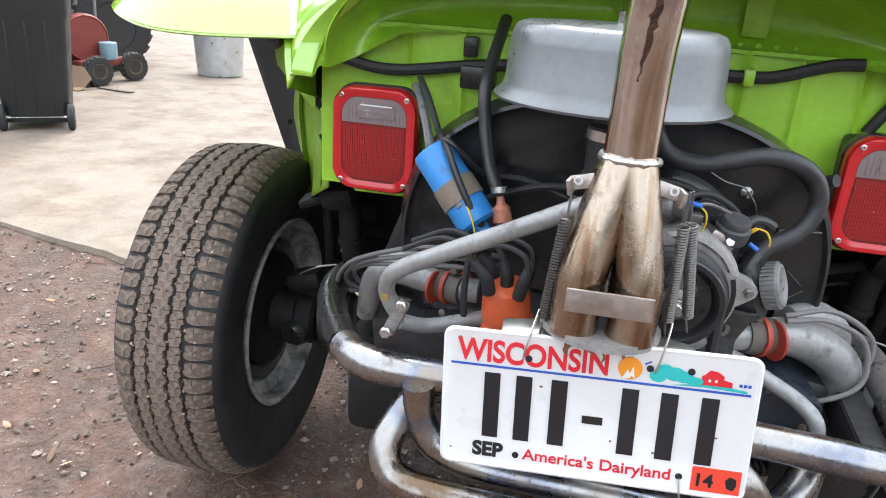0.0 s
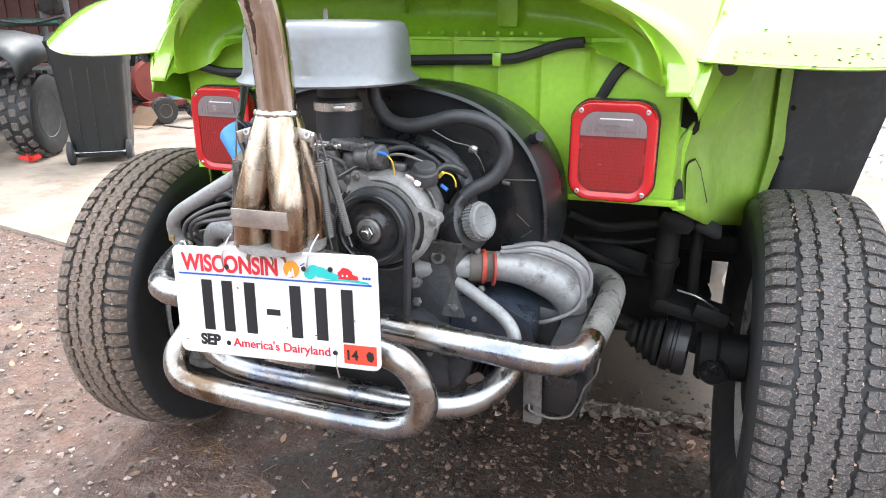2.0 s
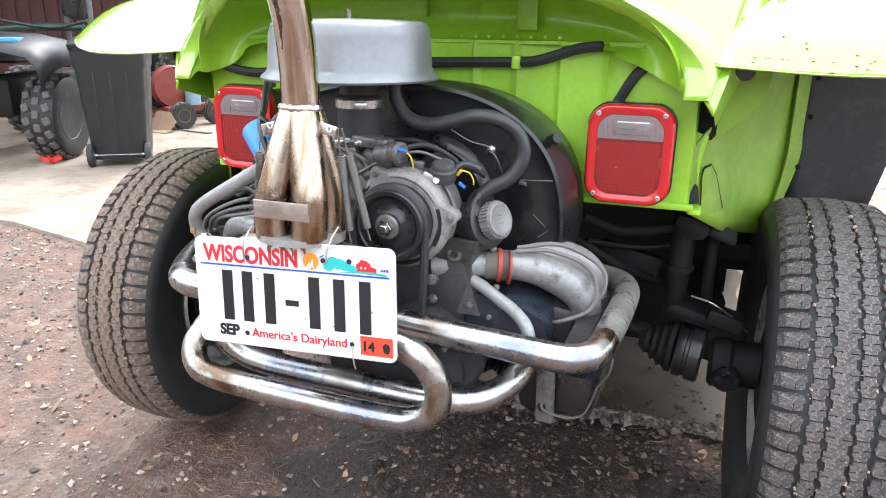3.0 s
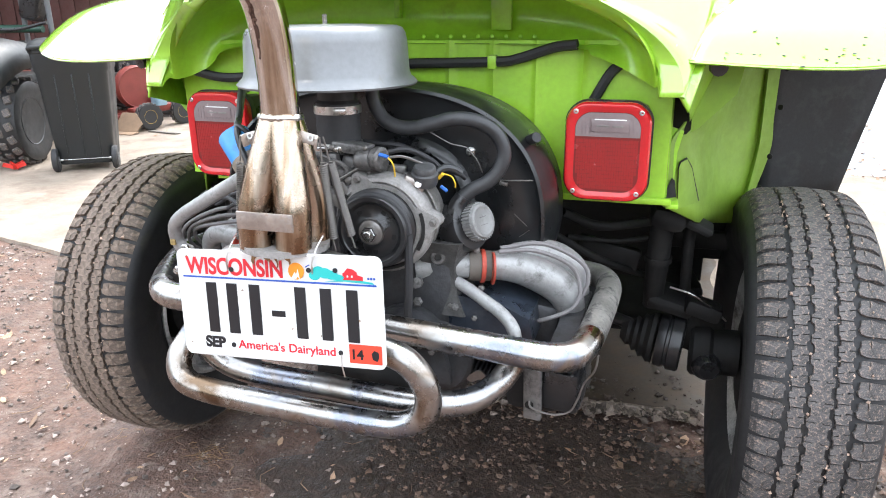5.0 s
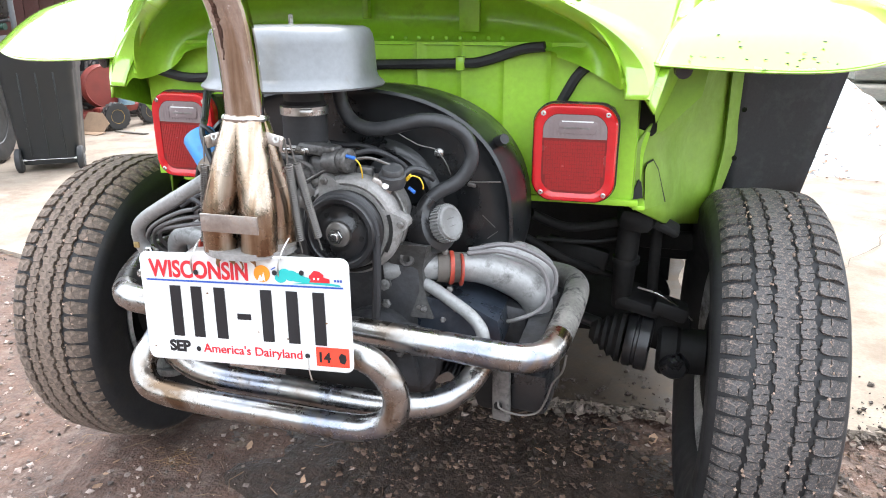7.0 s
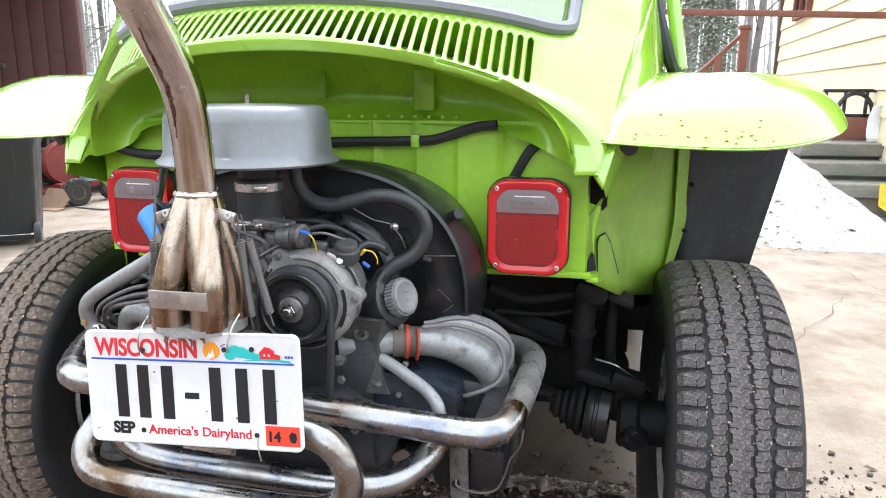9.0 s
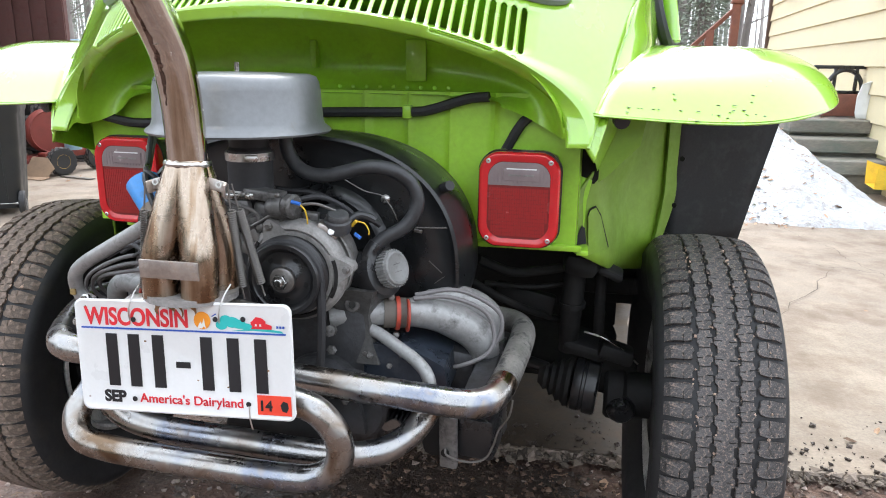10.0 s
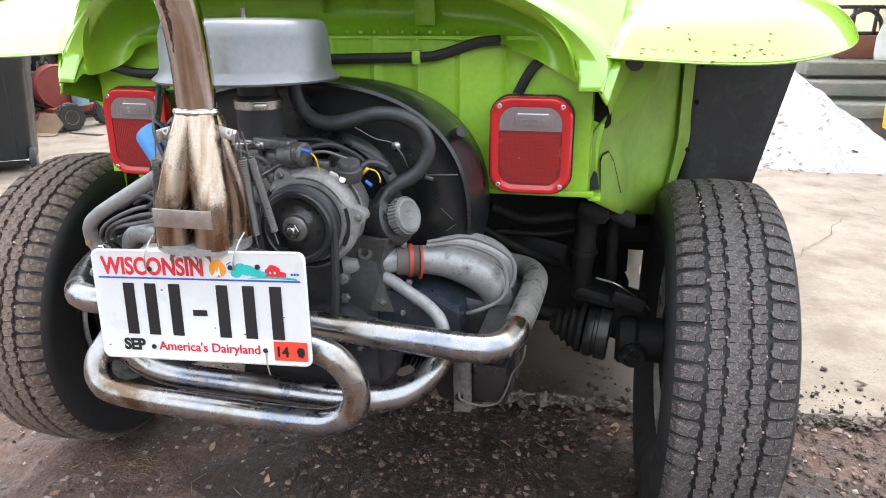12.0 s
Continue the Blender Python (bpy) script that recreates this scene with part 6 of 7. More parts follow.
# four-into-one collector
turned("rusty_flange", [(0, -0.006), (0.028, -0.006), (0.028, 0.006), (0, 0.006)], along((0.284, -0.236, 0.612), (0.2, 0.4, 1)), mat("rust", (0.20, 0.07, 0.03), 0.8, var=0.3), car, "rusty pipe flange", 16)
base, top = Vector((-0.012, -0.400, 0.812)), Vector((-0.008, -0.392, 0.972))
up = (top - base).normalized()
for q, (sx, sy) in enumerate(((-1, -1), (1, -1), (-1, 1), (1, 1))):
    o = Vector((sx * 0.0272, sy * 0.0265, 0))
    pts = [base + o - up * 0.002, base + o + up * 0.04, base + o * 0.92 + up * 0.062, base + o * 0.60 + up * 0.110, base + o * 0.30 + up * 0.150, base + o * 0.18 + up * 0.166]
    bm = sweep(bmesh.new(), pts, [0.0235, 0.0235, 0.0235, 0.0225, 0.0215, 0.0205], 24, 5)
    ob = part("collector_tube", bm, HEAT, car, "bronze heat-tinted collector tube")
rng = random.Random(31)
rows = []
for k in range(44):
    a = 2 * math.pi * k / 44
    lift, fat = rng.uniform(-0.0004, 0.0004), 0.0034 + rng.uniform(-0.0002, 0.0004) + 0.0006 * math.sin(k * 1.9)
    rows.append([along(top + up * 0.006, up) @ Vector(((0.0262 + fat * math.cos(q)) * math.cos(a), (0.0262 + fat * math.cos(q)) * math.sin(a), lift + 1.1 * fat * math.sin(q))) for q in np.linspace(0, 2 * math.pi, 9)[:-1]])
part("weld_bead", rings(bmesh.new(), rows + rows[:1], True, False), STEEL, car, "bright lumpy weld bead")
stack = [top, top + Vector((0, 0, 0.03)), (-0.008, -0.395, 1.045), (-0.008, -0.401, 1.08), (-0.007, -0.416, 1.118), (-0.006, -0.448, 1.160), (-0.005, -0.487, 1.205), (-0.004, -0.56, 1.29), (-0.003, -0.62, 1.36)]
tube("exhaust_pipe", stack, 0.0248, STACK, car, "heat-tinted chrome exhaust stack, cut open at the top", n=28, step=8, hollow=True)
# burnt streak down the outside of the bend
rng = random.Random(12)
line = spline(stack, 8)
rows = []
for k in range(18, 47):
    t = (line[k + 1] - line[k - 1]).normalized()
    u = Vector((1, 0, 0)).cross(t).normalized() * -1
    if u.y > 0:
        u = -u
    v = Vector((-1, 0, 0))
    f = math.sin(math.pi * (k - 17.5) / 30)
    mid_a = 14 - 0.6 * (k - 18) + rng.uniform(-3, 3)
    half = (2 + 6 * f ** 2) * (0.75 + 0.5 * rng.random())
    rows.append([line[k] + 0.0252 * (math.cos(radians(mid_a + q * half)) * u + math.sin(radians(mid_a + q * half)) * v) for q in (-1, 0, 1)])
part("burnt_streak", rings(bmesh.new(), rows, False, False), mat("burnt_soot", (0.12, 0.078, 0.062), 0.3, metal=0.6, var=0.4, scale=60), car, "dark burnt streak on the stack")
block("collector_strap", (0.080, 0.003, 0.024), at(-0.010, -0.4515, 0.853, 2, 0, 0), STRAP, car, "welded steel strap", 0.001)
for side in (-1, 1):
    c = Vector((-0.008 + side * 0.034, -0.395, 0.953))
    tab = block("spring_tab", (0.036, 0.004, 0.014), Matrix.Translation(c) @ Euler((radians(-12), radians(side * 14), 0)).to_matrix().to_4x4(), STRAP, car, "bent steel spring tab", 0.0015)
    block("tab_ear", (0.004, 0.012, 0.016), Matrix.Translation(c + Vector((side * 0.017, -0.004, -0.006))) @ Euler((radians(10), radians(side * 8), radians(side * 20))).to_matrix().to_4x4(), STRAP, tab, "", 0.0012)
    turned("tab_hole_rim", [(0.0025, -0.001), (0.0045, -0.001), (0.0045, 0.001), (0.0025, 0.001)], along(c + Vector((side * 0.010, -0.0035, 0.0)), (0, -1, 0.2)), STEEL, tab, "", 12, False)
    block("foot_tab", (0.05, 0.03, 0.006), at(-0.012 + side * 0.072, -0.405, 0.795, 6, side * 8), STEEL, car, "", 0.003)
turned("flange_plate", [(0, -0.004), (0.06, -0.004), (0.06, 0.004), (0, 0.004)], along(base + Vector((0, 0, -0.004)), up), CAST, car, "collector flange", 24)
bm = box(bmesh.new(), (0.12, 0.07, 0.10), at(-0.012, -0.375, 0.735), 0.02)
part("header_junction", bm, GRIME, car)


def spring(p0, p1, r=0.0050, turns=36):
    p0, p1 = Vector(p0), Vector(p1)
    d = p1 - p0
    f = along(p0, d)
    n = turns * 8
    pts = [f @ Vector((r * math.cos(2 * math.pi * k / 8), r * math.sin(2 * math.pi * k / 8), d.length * (0.22 + 0.66 * k / n))) for k in range(n + 1)]
    hook_a = [f @ Vector((0, 0, 0)), f @ Vector((0.002, 0, d.length * 0.2))]
    hook_b = [f @ Vector((0.002, 0, d.length * 0.9)), f @ Vector((0, 0, d.length))]
    bm = bmesh.new()
    sweep(bm, pts, 0.0012, 5, 1, False)
    sweep(bm, hook_a, 0.0012, 5, 1, False)
    sweep(bm, hook_b, 0.0012, 5, 1, False)
    return part("tension_spring", bm, STEEL_DARK, car, "steel tension spring")


STEEL_DARK = mat("spring_steel", (0.17, 0.16, 0.15), 0.45, metal=0.8, var=0.2)
spring((0.050, -0.402, 0.955), (0.055, -0.385, 0.798))
spring((0.053, -0.398, 0.955), (0.078, -0.372, 0.80))
spring((-0.056, -0.415, 0.955), (-0.070, -0.42, 0.795))

# number plate
px, py_ = Vector((0.306, 0.000, 0.0145)).normalized(), Vector((-0.0072, 0.0145, 0.1500)).normalized()
pz = px.cross(py_)
P = Matrix.Translation((-0.0082, -0.4400, 0.7300)) @ Matrix((px, py_, pz)).transposed().to_4x4()


def onp(x, y, z=0.0012):
    return P @ Matrix.Translation((x, y, z))


bm = bmesh.new()
o = rounded(0.305, 0.1525, 0.011, 6)
rings(bm, [[P @ Vector((x * k, y * k2, z)) for x, y in o] for k, k2, z in ((1, 1, -0.0012), (1, 1, 0.0004), (0.985, 0.97, 0.0016), (0.972, 0.945, 0.0006))])
plate = part("number_plate", bm, WHITE, car, "white state number plate with red and blue print, rust-stained")
lettering("plate_word", "WISCONSIN", 0.0325, onp(-0.138, 0.0428), RED_PRINT, plate, 0.0008, 0.149)
lettering("plate_word", "America's Dairyland", 0.0172, onp(-0.066, -0.0615), RED_PRINT, plate, 0.0002, 0.147)
lettering("plate_word", "SEP", 0.0215, onp(-0.118, -0.0625), BLACK_PRINT, plate, 0.0009, 0.032)
block("plate_line", (0.288, 0.0022, 0.0006), onp(0, 0.0378), BLUE_PRINT, plate, "", 0)
for x in (-0.101, -0.069, -0.034, 0.0345, 0.0715, 0.109):
    block("figure_bar", (0.016, 0.071, 0.0012), onp(x, -0.0050), BLACK_PRINT, plate, "", 0)
block("figure_bar", (0.020, 0.008, 0.0012), onp(0.0005, -0.008), BLACK_PRINT, plate, "", 0)
block("year_sticker", (0.046, 0.026, 0.0006), onp(0.124, -0.0560), RED_STICKER, plate, "red year sticker", 0)
part("sticker_mark", prism(bmesh.new(), [(-0.004, -0.006), (0.002, -0.008), (0.005, -0.002), (0.004, 0.005), (-0.002, 0.007), (-0.006, 0.002)], 0.0003, onp(0.1385, -0.0565, 0.0016)), BLACK_PRINT, plate, "dark shape on the sticker")
lettering("sticker_word", "14", 0.019, onp(0.106, -0.063, 0.0019), BLACK_PRINT, plate, 0.0005)
bm = bmesh.new()
lathe(bm, [(0, 0), (0.0115, 0), (0.0115, 0.0006), (0, 0.0006)], onp(0.0315, 0.0525), 24)
part("plate_sun", bm, ORANGE_PRINT, plate, "orange sun emblem")
part("plate_ray", prism(bmesh.new(), [(-0.007, -0.010), (-0.002, -0.001), (0.0, -0.005), (0.003, 0.003), (0.005, -0.010), (0.002, -0.007), (0.0, -0.010)], 0.0005, onp(0.0315, 0.0525, 0.0022)), WHITE, plate, "white ray across the sun")
for k, (x, y, w, h) in enumerate(((0.058, 0.0405, 0.016, 0.012), (0.064, 0.0475, 0.016, 0.012), (0.073, 0.0445, 0.020, 0.014), (0.082, 0.0425, 0.018, 0.012), (0.090, 0.0400, 0.020, 0.008))):
    part("plate_hill", lathe(bmesh.new(), [(0, 0), (1, 0), (1, 0.0005), (0, 0.0005)], onp(x, y + 0.0070, 0.0012 + 0.00006 * k) @ Matrix.Diagonal((w / 2, h / 2, 1, 1)), 18), TEAL_PRINT, plate, "teal rounded hill emblem")
part("plate_hill_line", prism(bmesh.new(), [(0.072, 0.0335), (0.100, 0.0345), (0.125, 0.0335), (0.141, 0.0325), (0.139, 0.0350), (0.120, 0.0372), (0.096, 0.0370)], 0.0005, onp(0, 0.0070, 0.0011)), TEAL_PRINT, plate, "teal meadow line")
part("plate_barn", prism(bmesh.new(), [(-0.012, -0.006), (0.006, -0.006), (0.016, -0.006), (0.016, -0.001), (0.008, 0.001), (0.008, 0.0045), (0.002, 0.0085), (-0.005, 0.0095), (-0.010, 0.004), (-0.012, 0.003)], 0.0005, onp(0.110, 0.0500, 0.0013)), RED_PRINT, plate, "red barn emblem")
for x in (-0.005, 0.001):
    block("barn_window", (0.0022, 0.0026, 0.0004), onp(0.110 + x, 0.0490, 0.0020), WHITE, plate, "", 0)
for x in (0.1335, 0.1375, 0.1415):
    block("small_print", (0.0028, 0.0030, 0.0004), onp(x, 0.0470, 0.0013), BLUE_PRINT, plate, "", 0)
block("plate_bird", (0.007, 0.0014, 0.0004), onp(0.0480, 0.0600) @ Euler((0, 0, 0.5)).to_matrix().to_4x4(), BLUE_PRINT, plate, "", 0)
RUST = mat("rust_smear", (0.17, 0.085, 0.035), 0.8, var=0.5, scale=60)
for x0, wide, drop, seed in ((-0.030, 0.010, 0.016, 1), (-0.008, 0.016, 0.011, 2), (0.022, 0.012, 0.013, 3), (0.004, 0.006, 0.020, 4)):
    rr = random.Random(seed)
    rows = []
    for k in range(9):
        v = k / 8
        half = wide / 2 * (1 - v) ** 0.8 * rr.uniform(0.7, 1.2)
        rows.append([onp(x0 + 0.002 * math.sin(6 * v + seed) + q * half, 0.0735 - drop * v, 0.0010 + 0.0010 * min(1, 3 * v) + 0.00015 * seed).translation for q in (-1, 0, 1)])
    part("rust_smear", rings(bmesh.new(), rows, False, False), RUST, plate, "brown rust smear")
for x, y, seed in ((0.062, -0.035, 1), (0.118, -0.010, 2), (-0.141, -0.058, 3), (-0.136, 0.066, 4), (0.02, -0.028, 5), (-0.052, 0.022, 6)):
    rr = random.Random(seed + 20)
    o = [(rr.uniform(0.0008, 0.0024) * math.cos(a), rr.uniform(0.0006, 0.0014) * math.sin(a)) for a in np.linspace(0, 5.4, 7)]
    part("chip", prism(bmesh.new(), o, 0.0003, onp(x, y, 0.0011)), RUST, plate, "")
for x, y in ((-0.066, 0.0505), (0.05, 0.0545), (0.088, 0.0560), (-0.073, -0.0575), (0.089, -0.056)):
    turned("plate_hole", [(0, 0), (0.0035, 0), (0.0035, 0.0006), (0, 0.0006)], onp(x, y, 0.0018), BLACK_PRINT, plate, n=12)
for x in (-0.072, 0.055):
    tube("plate_wire", [onp(x, 0.05).translation, onp(x + 0.003, 0.066, 0.006).translation, onp(x + 0.008, 0.085, 0.0).translation, onp(x + 0.012, 0.098, -0.012).translation], 0.0011, STEEL, plate, "twisted tie wire", n=5)
tube("plate_wire", [onp(0.089, -0.056).translation, onp(0.091, -0.075, 0.004).translation, onp(0.093, -0.09, 0.002).translation], 0.001, STEEL, plate, "", n=5)

# ---- surroundings ----
RED_WALL = mat("red_brown_boards", (0.105, 0.042, 0.037), 0.75, var=0.15, bump=0.2, bscale=60, dirt=(0.07, 0.03, 0.025), dirt_at=(0.5, 0.75), dscale=3)
BIN = mat("dark_plastic", (0.014, 0.016, 0.0175), 0.5, var=0.12, scale=6, bump=0.05, dirt=(0.06, 0.06, 0.06), dirt_at=(0.6, 0.85), dscale=5)
SIDING = mat("yellow_siding", (0.70, 0.61, 0.40), 0.6, var=0.05, scale=3, bump=0.1, bscale=50, dirt=(0.7, 0.6, 0.4), dirt_at=(0.6, 0.9), dscale=2)
SNOW = mat("old_snow", (0.50, 0.51, 0.53), 0.7, var=0.18, scale=6, bump=1.0, bscale=30, dirt=(0.26, 0.22, 0.19), dirt_at=(0.56, 0.72), dscale=3, bdist=0.03)
OLD_WOOD = mat("weathered_timber", (0.17, 0.15, 0.13), 0.85, var=0.25, scale=5, bump=0.4, bscale=70, dirt=(0.09, 0.10, 0.09), dirt_at=(0.5, 0.75), dscale=4, stretch=(0.3, 1, 1))
STEP = mat("mossy_step", (0.22, 0.20, 0.17), 0.9, var=0.3, scale=4, bump=0.5, bscale=60, dirt=(0.13, 0.15, 0.125), dirt_at=(0.45, 0.62), dscale=5, stretch=(0.3, 1, 1))
# distance haze put into the needle colour as a paler tone
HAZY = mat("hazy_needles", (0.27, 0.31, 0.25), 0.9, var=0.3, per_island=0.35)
RED_WOOD = mat("red_brown_wood", (0.20, 0.075, 0.05), 0.7, var=0.2, bump=0.2, bscale=60)
RED_PAINT = mat("faded_red_paint", (0.19, 0.030, 0.022), 0.5, var=0.2, scale=6, bump=0.1, dirt=(0.12, 0.04, 0.03), dirt_at=(0.5, 0.8), dscale=6)
BARK = mat("grey_bark", (0.21, 0.19, 0.175), 0.9, var=0.3, scale=3, bump=0.5, bscale=20, stretch=(1, 1, 0.25))
NEEDLE = mat("needles", (0.07, 0.11, 0.065), 0.8, var=0.3, per_island=0.4)
YELLOW_RIM = mat("yellow_rim", (0.50, 0.30, 0.05), 0.5, var=0.2)
GREY_PLASTIC = mat("grey_plastic", (0.10, 0.103, 0.108), 0.5, var=0.12)
ZINC = mat("galvanised", (0.50, 0.53, 0.55), 0.4, metal=0.6, var=0.15, scale=14)
WHITE_PLASTIC = mat("white_plastic", (0.70, 0.70, 0.68), 0.45, var=0.06)


def lone(name, bm, material, label, category, group="", kind="", smooth=True):
    return tagged(part(name, bm, material, None, label, smooth), label, category, group, kind)


# -- open shed at the back --
def shed():
    a, b = Vector((-6.05, 7.15, 0)), Vector((-13.5, 5.2, 0))
    d = (b - a).normalized()
    nrm = Vector((d.y, -d.x, 0))
    if nrm.y > 0:
        nrm = -nrm
    rot = Matrix((d, nrm, Vector((0, 0, 1)))).transposed().to_4x4()
    length = (b - a).length
    m = Matrix.Translation(a) @ rot
    bm = box(bmesh.new(), (length, 0.1, 3.4), m @ Matrix.Translation((length / 2, -0.07, 1.7)))
    wall = tagged(part("wall_shed", bm, RED_WALL, smooth=False), "red-brown board wall of an open shed", "wall", kind="structure")
    w = 0.205
    for k in range(int(length / w)):
        ob = block("board", (w - 0.012, 0.022, 3.4), m @ Matrix.Translation((w * (k + 0.5), -0.008, 1.7)), RED_WALL, wall, "", 0.003)
    bm = box(bmesh.new(), (0.1, 3.9, 3.2), at(-10.6, 4.4, 1.6, 0, 0, 8))
    tagged(part("wall_shed_side", bm, RED_WALL, smooth=False), "dark board side wall of the shed", "wall", kind="structure")
    bm = box(bmesh.new(), (6.0, 4.6, 0.12), at(-8.4, 4.6, 3.0, -4, 0, 12), 0.02)
    tagged(part("shed_roof", bm, OLD_WOOD, smooth=False), "low shed roof", "roof", kind="structure")


shed()


def wheelie_bin():
    t = thing("wheelie_bin", (-3.62, 3.2, 0.012), "dark grey plastic wheelie bin standing on the concrete", "bin")
    m = Matrix.Translation((-3.60, 3.04, 0.012)) @ Euler((0, 0, radians(34))).to_matrix().to_4x4() @ Matrix.Diagonal((0.86, 0.88, 1.02, 1))
    bm = bmesh.new()
    rows = []
    for z, w, d0, d1 in ((0.05, 0.43, -0.02, 0.40), (0.08, 0.45, -0.03, 0.42), (0.70, 0.55, -0.06, 0.50), (0.72, 0.57, -0.075, 0.515), (0.83, 0.585, -0.08, 0.53), (0.84, 0.60, -0.09, 0.54), (0.86, 0.60, -0.09, 0.54)):
        o = rounded(w, d1 - d0, 0.05, 4)
        rows.append([m @ Vector((x, y + (d0 + d1) / 2, z)) for x, y in o])
    rings(bm, rows)
    part("bin_body", bm, BIN, t)
    for x in (-0.13, 0.0, 0.13):
        block("body_rib", (0.012, 0.012, 0.58), m @ Matrix.Translation((x, -0.045, 0.40)) @ Euler((radians(2.5), 0, 0)).to_matrix().to_4x4(), BIN, t, "", 0.004)
    bm = bmesh.new()
    rows = []
    for z, w, d0, d1 in ((0.862, 0.61, -0.06, 0.56), (0.885, 0.615, -0.06, 0.565), (0.91, 0.59, -0.03, 0.54), (0.93, 0.50, 0.05, 0.46)):
        rows.append([m @ Vector((x, y + (d0 + d1) / 2, z)) for x, y in rounded(w, d1 - d0, 0.07, 4)])
    rings(bm, rows)
    part("bin_lid", bm, BIN, t, "dark grey hinged lid")
    tube("handle_bar", [m @ Vector(p) for p in ((-0.27, -0.08, 0.85), (-0.25, -0.13, 0.875), (0, -0.14, 0.88), (0.25, -0.13, 0.875), (0.27, -0.08, 0.85))], 0.014, BIN, t, "", n=10)
    for x in (-0.235, 0.235):
        lug = turned("bin_wheel", [(0, -0.025), (0.075, -0.025), (0.085, -0.015), (0.085, 0.015), (0.075, 0.025), (0, 0.025)], m @ Matrix.Translation((x, -0.02, 0.085)) @ Euler((0, radians(90), 0)).to_matrix().to_4x4(), RUBBER, t, "black bin wheel", 28)
        turned("hub", [(0, -0.028), (0.03, -0.028), (0.03, 0.028), (0, 0.028)], m @ Matrix.Translation((x, -0.02, 0.085)) @ Euler((0, radians(90), 0)).to_matrix().to_4x4(), GREY_PLASTIC, lug, "", 16)
    tube("axle", [m @ Vector((-0.24, -0.02, 0.085)), m @ Vector((0.24, -0.02, 0.085))], 0.01, STEEL, t, "", n=8, smooth=False)


wheelie_bin()


def knobby(parent, c, axis, r, w, hub_mat, lugs=22, lug=(0.05, 0.05, 0.018), rim=0.55, tread=True):
    """A small pneumatic tyre with lugs on a coloured rim, under a machine."""
    f = along(c, axis)
    prof = [(rim * r, -w * 0.42), (r * 0.8, -w * 0.52), (r * 0.93, -w * 0.47), (r * 0.98, -w * 0.25), (r, 0)]
    prof += [(a, -b) for a, b in prof[-2::-1]]
    ty = turned("tyre", prof, f, WALL_RUBBER, parent, "muddy black tyre", 36)
    turned("rim", [(0.001, -w * 0.2), (rim * r * 0.5, -w * 0.22), (rim * r * 0.8, -w * 0.3), (rim * r, -w * 0.44), (rim * r, w * 0.44), (rim * r * 0.8, w * 0.3), (rim * r * 0.5, w * 0.22), (0.001, w * 0.2)], f, hub_mat, parent, "", 28)
    if tread:
        bm = box(bmesh.new(), lug, None, 0.006, 1)
        me = bpy.data.meshes.new("tread_lug")
        bm.to_mesh(me)
        bm.free()
        me.materials.append(TYRE)
        for row, off in ((-0.3, 0.0), (0.0, 0.5), (0.3, 0.0)):
            for k in range(lugs):
                a = 2 * math.pi * (k + off) / lugs
                ob = new("tread_lug", me)
                ob.parent = ty
                ob.matrix_basis = f @ Euler((0, 0, a)).to_matrix().to_4x4() @ Matrix.Translation((r * 0.985, 0, row * w)) @ Euler((0, radians(90), 0)).to_matrix().to_4x4() @ Euler((0, 0, radians(20 if row else 0))).to_matrix().to_4x4()
    return ty


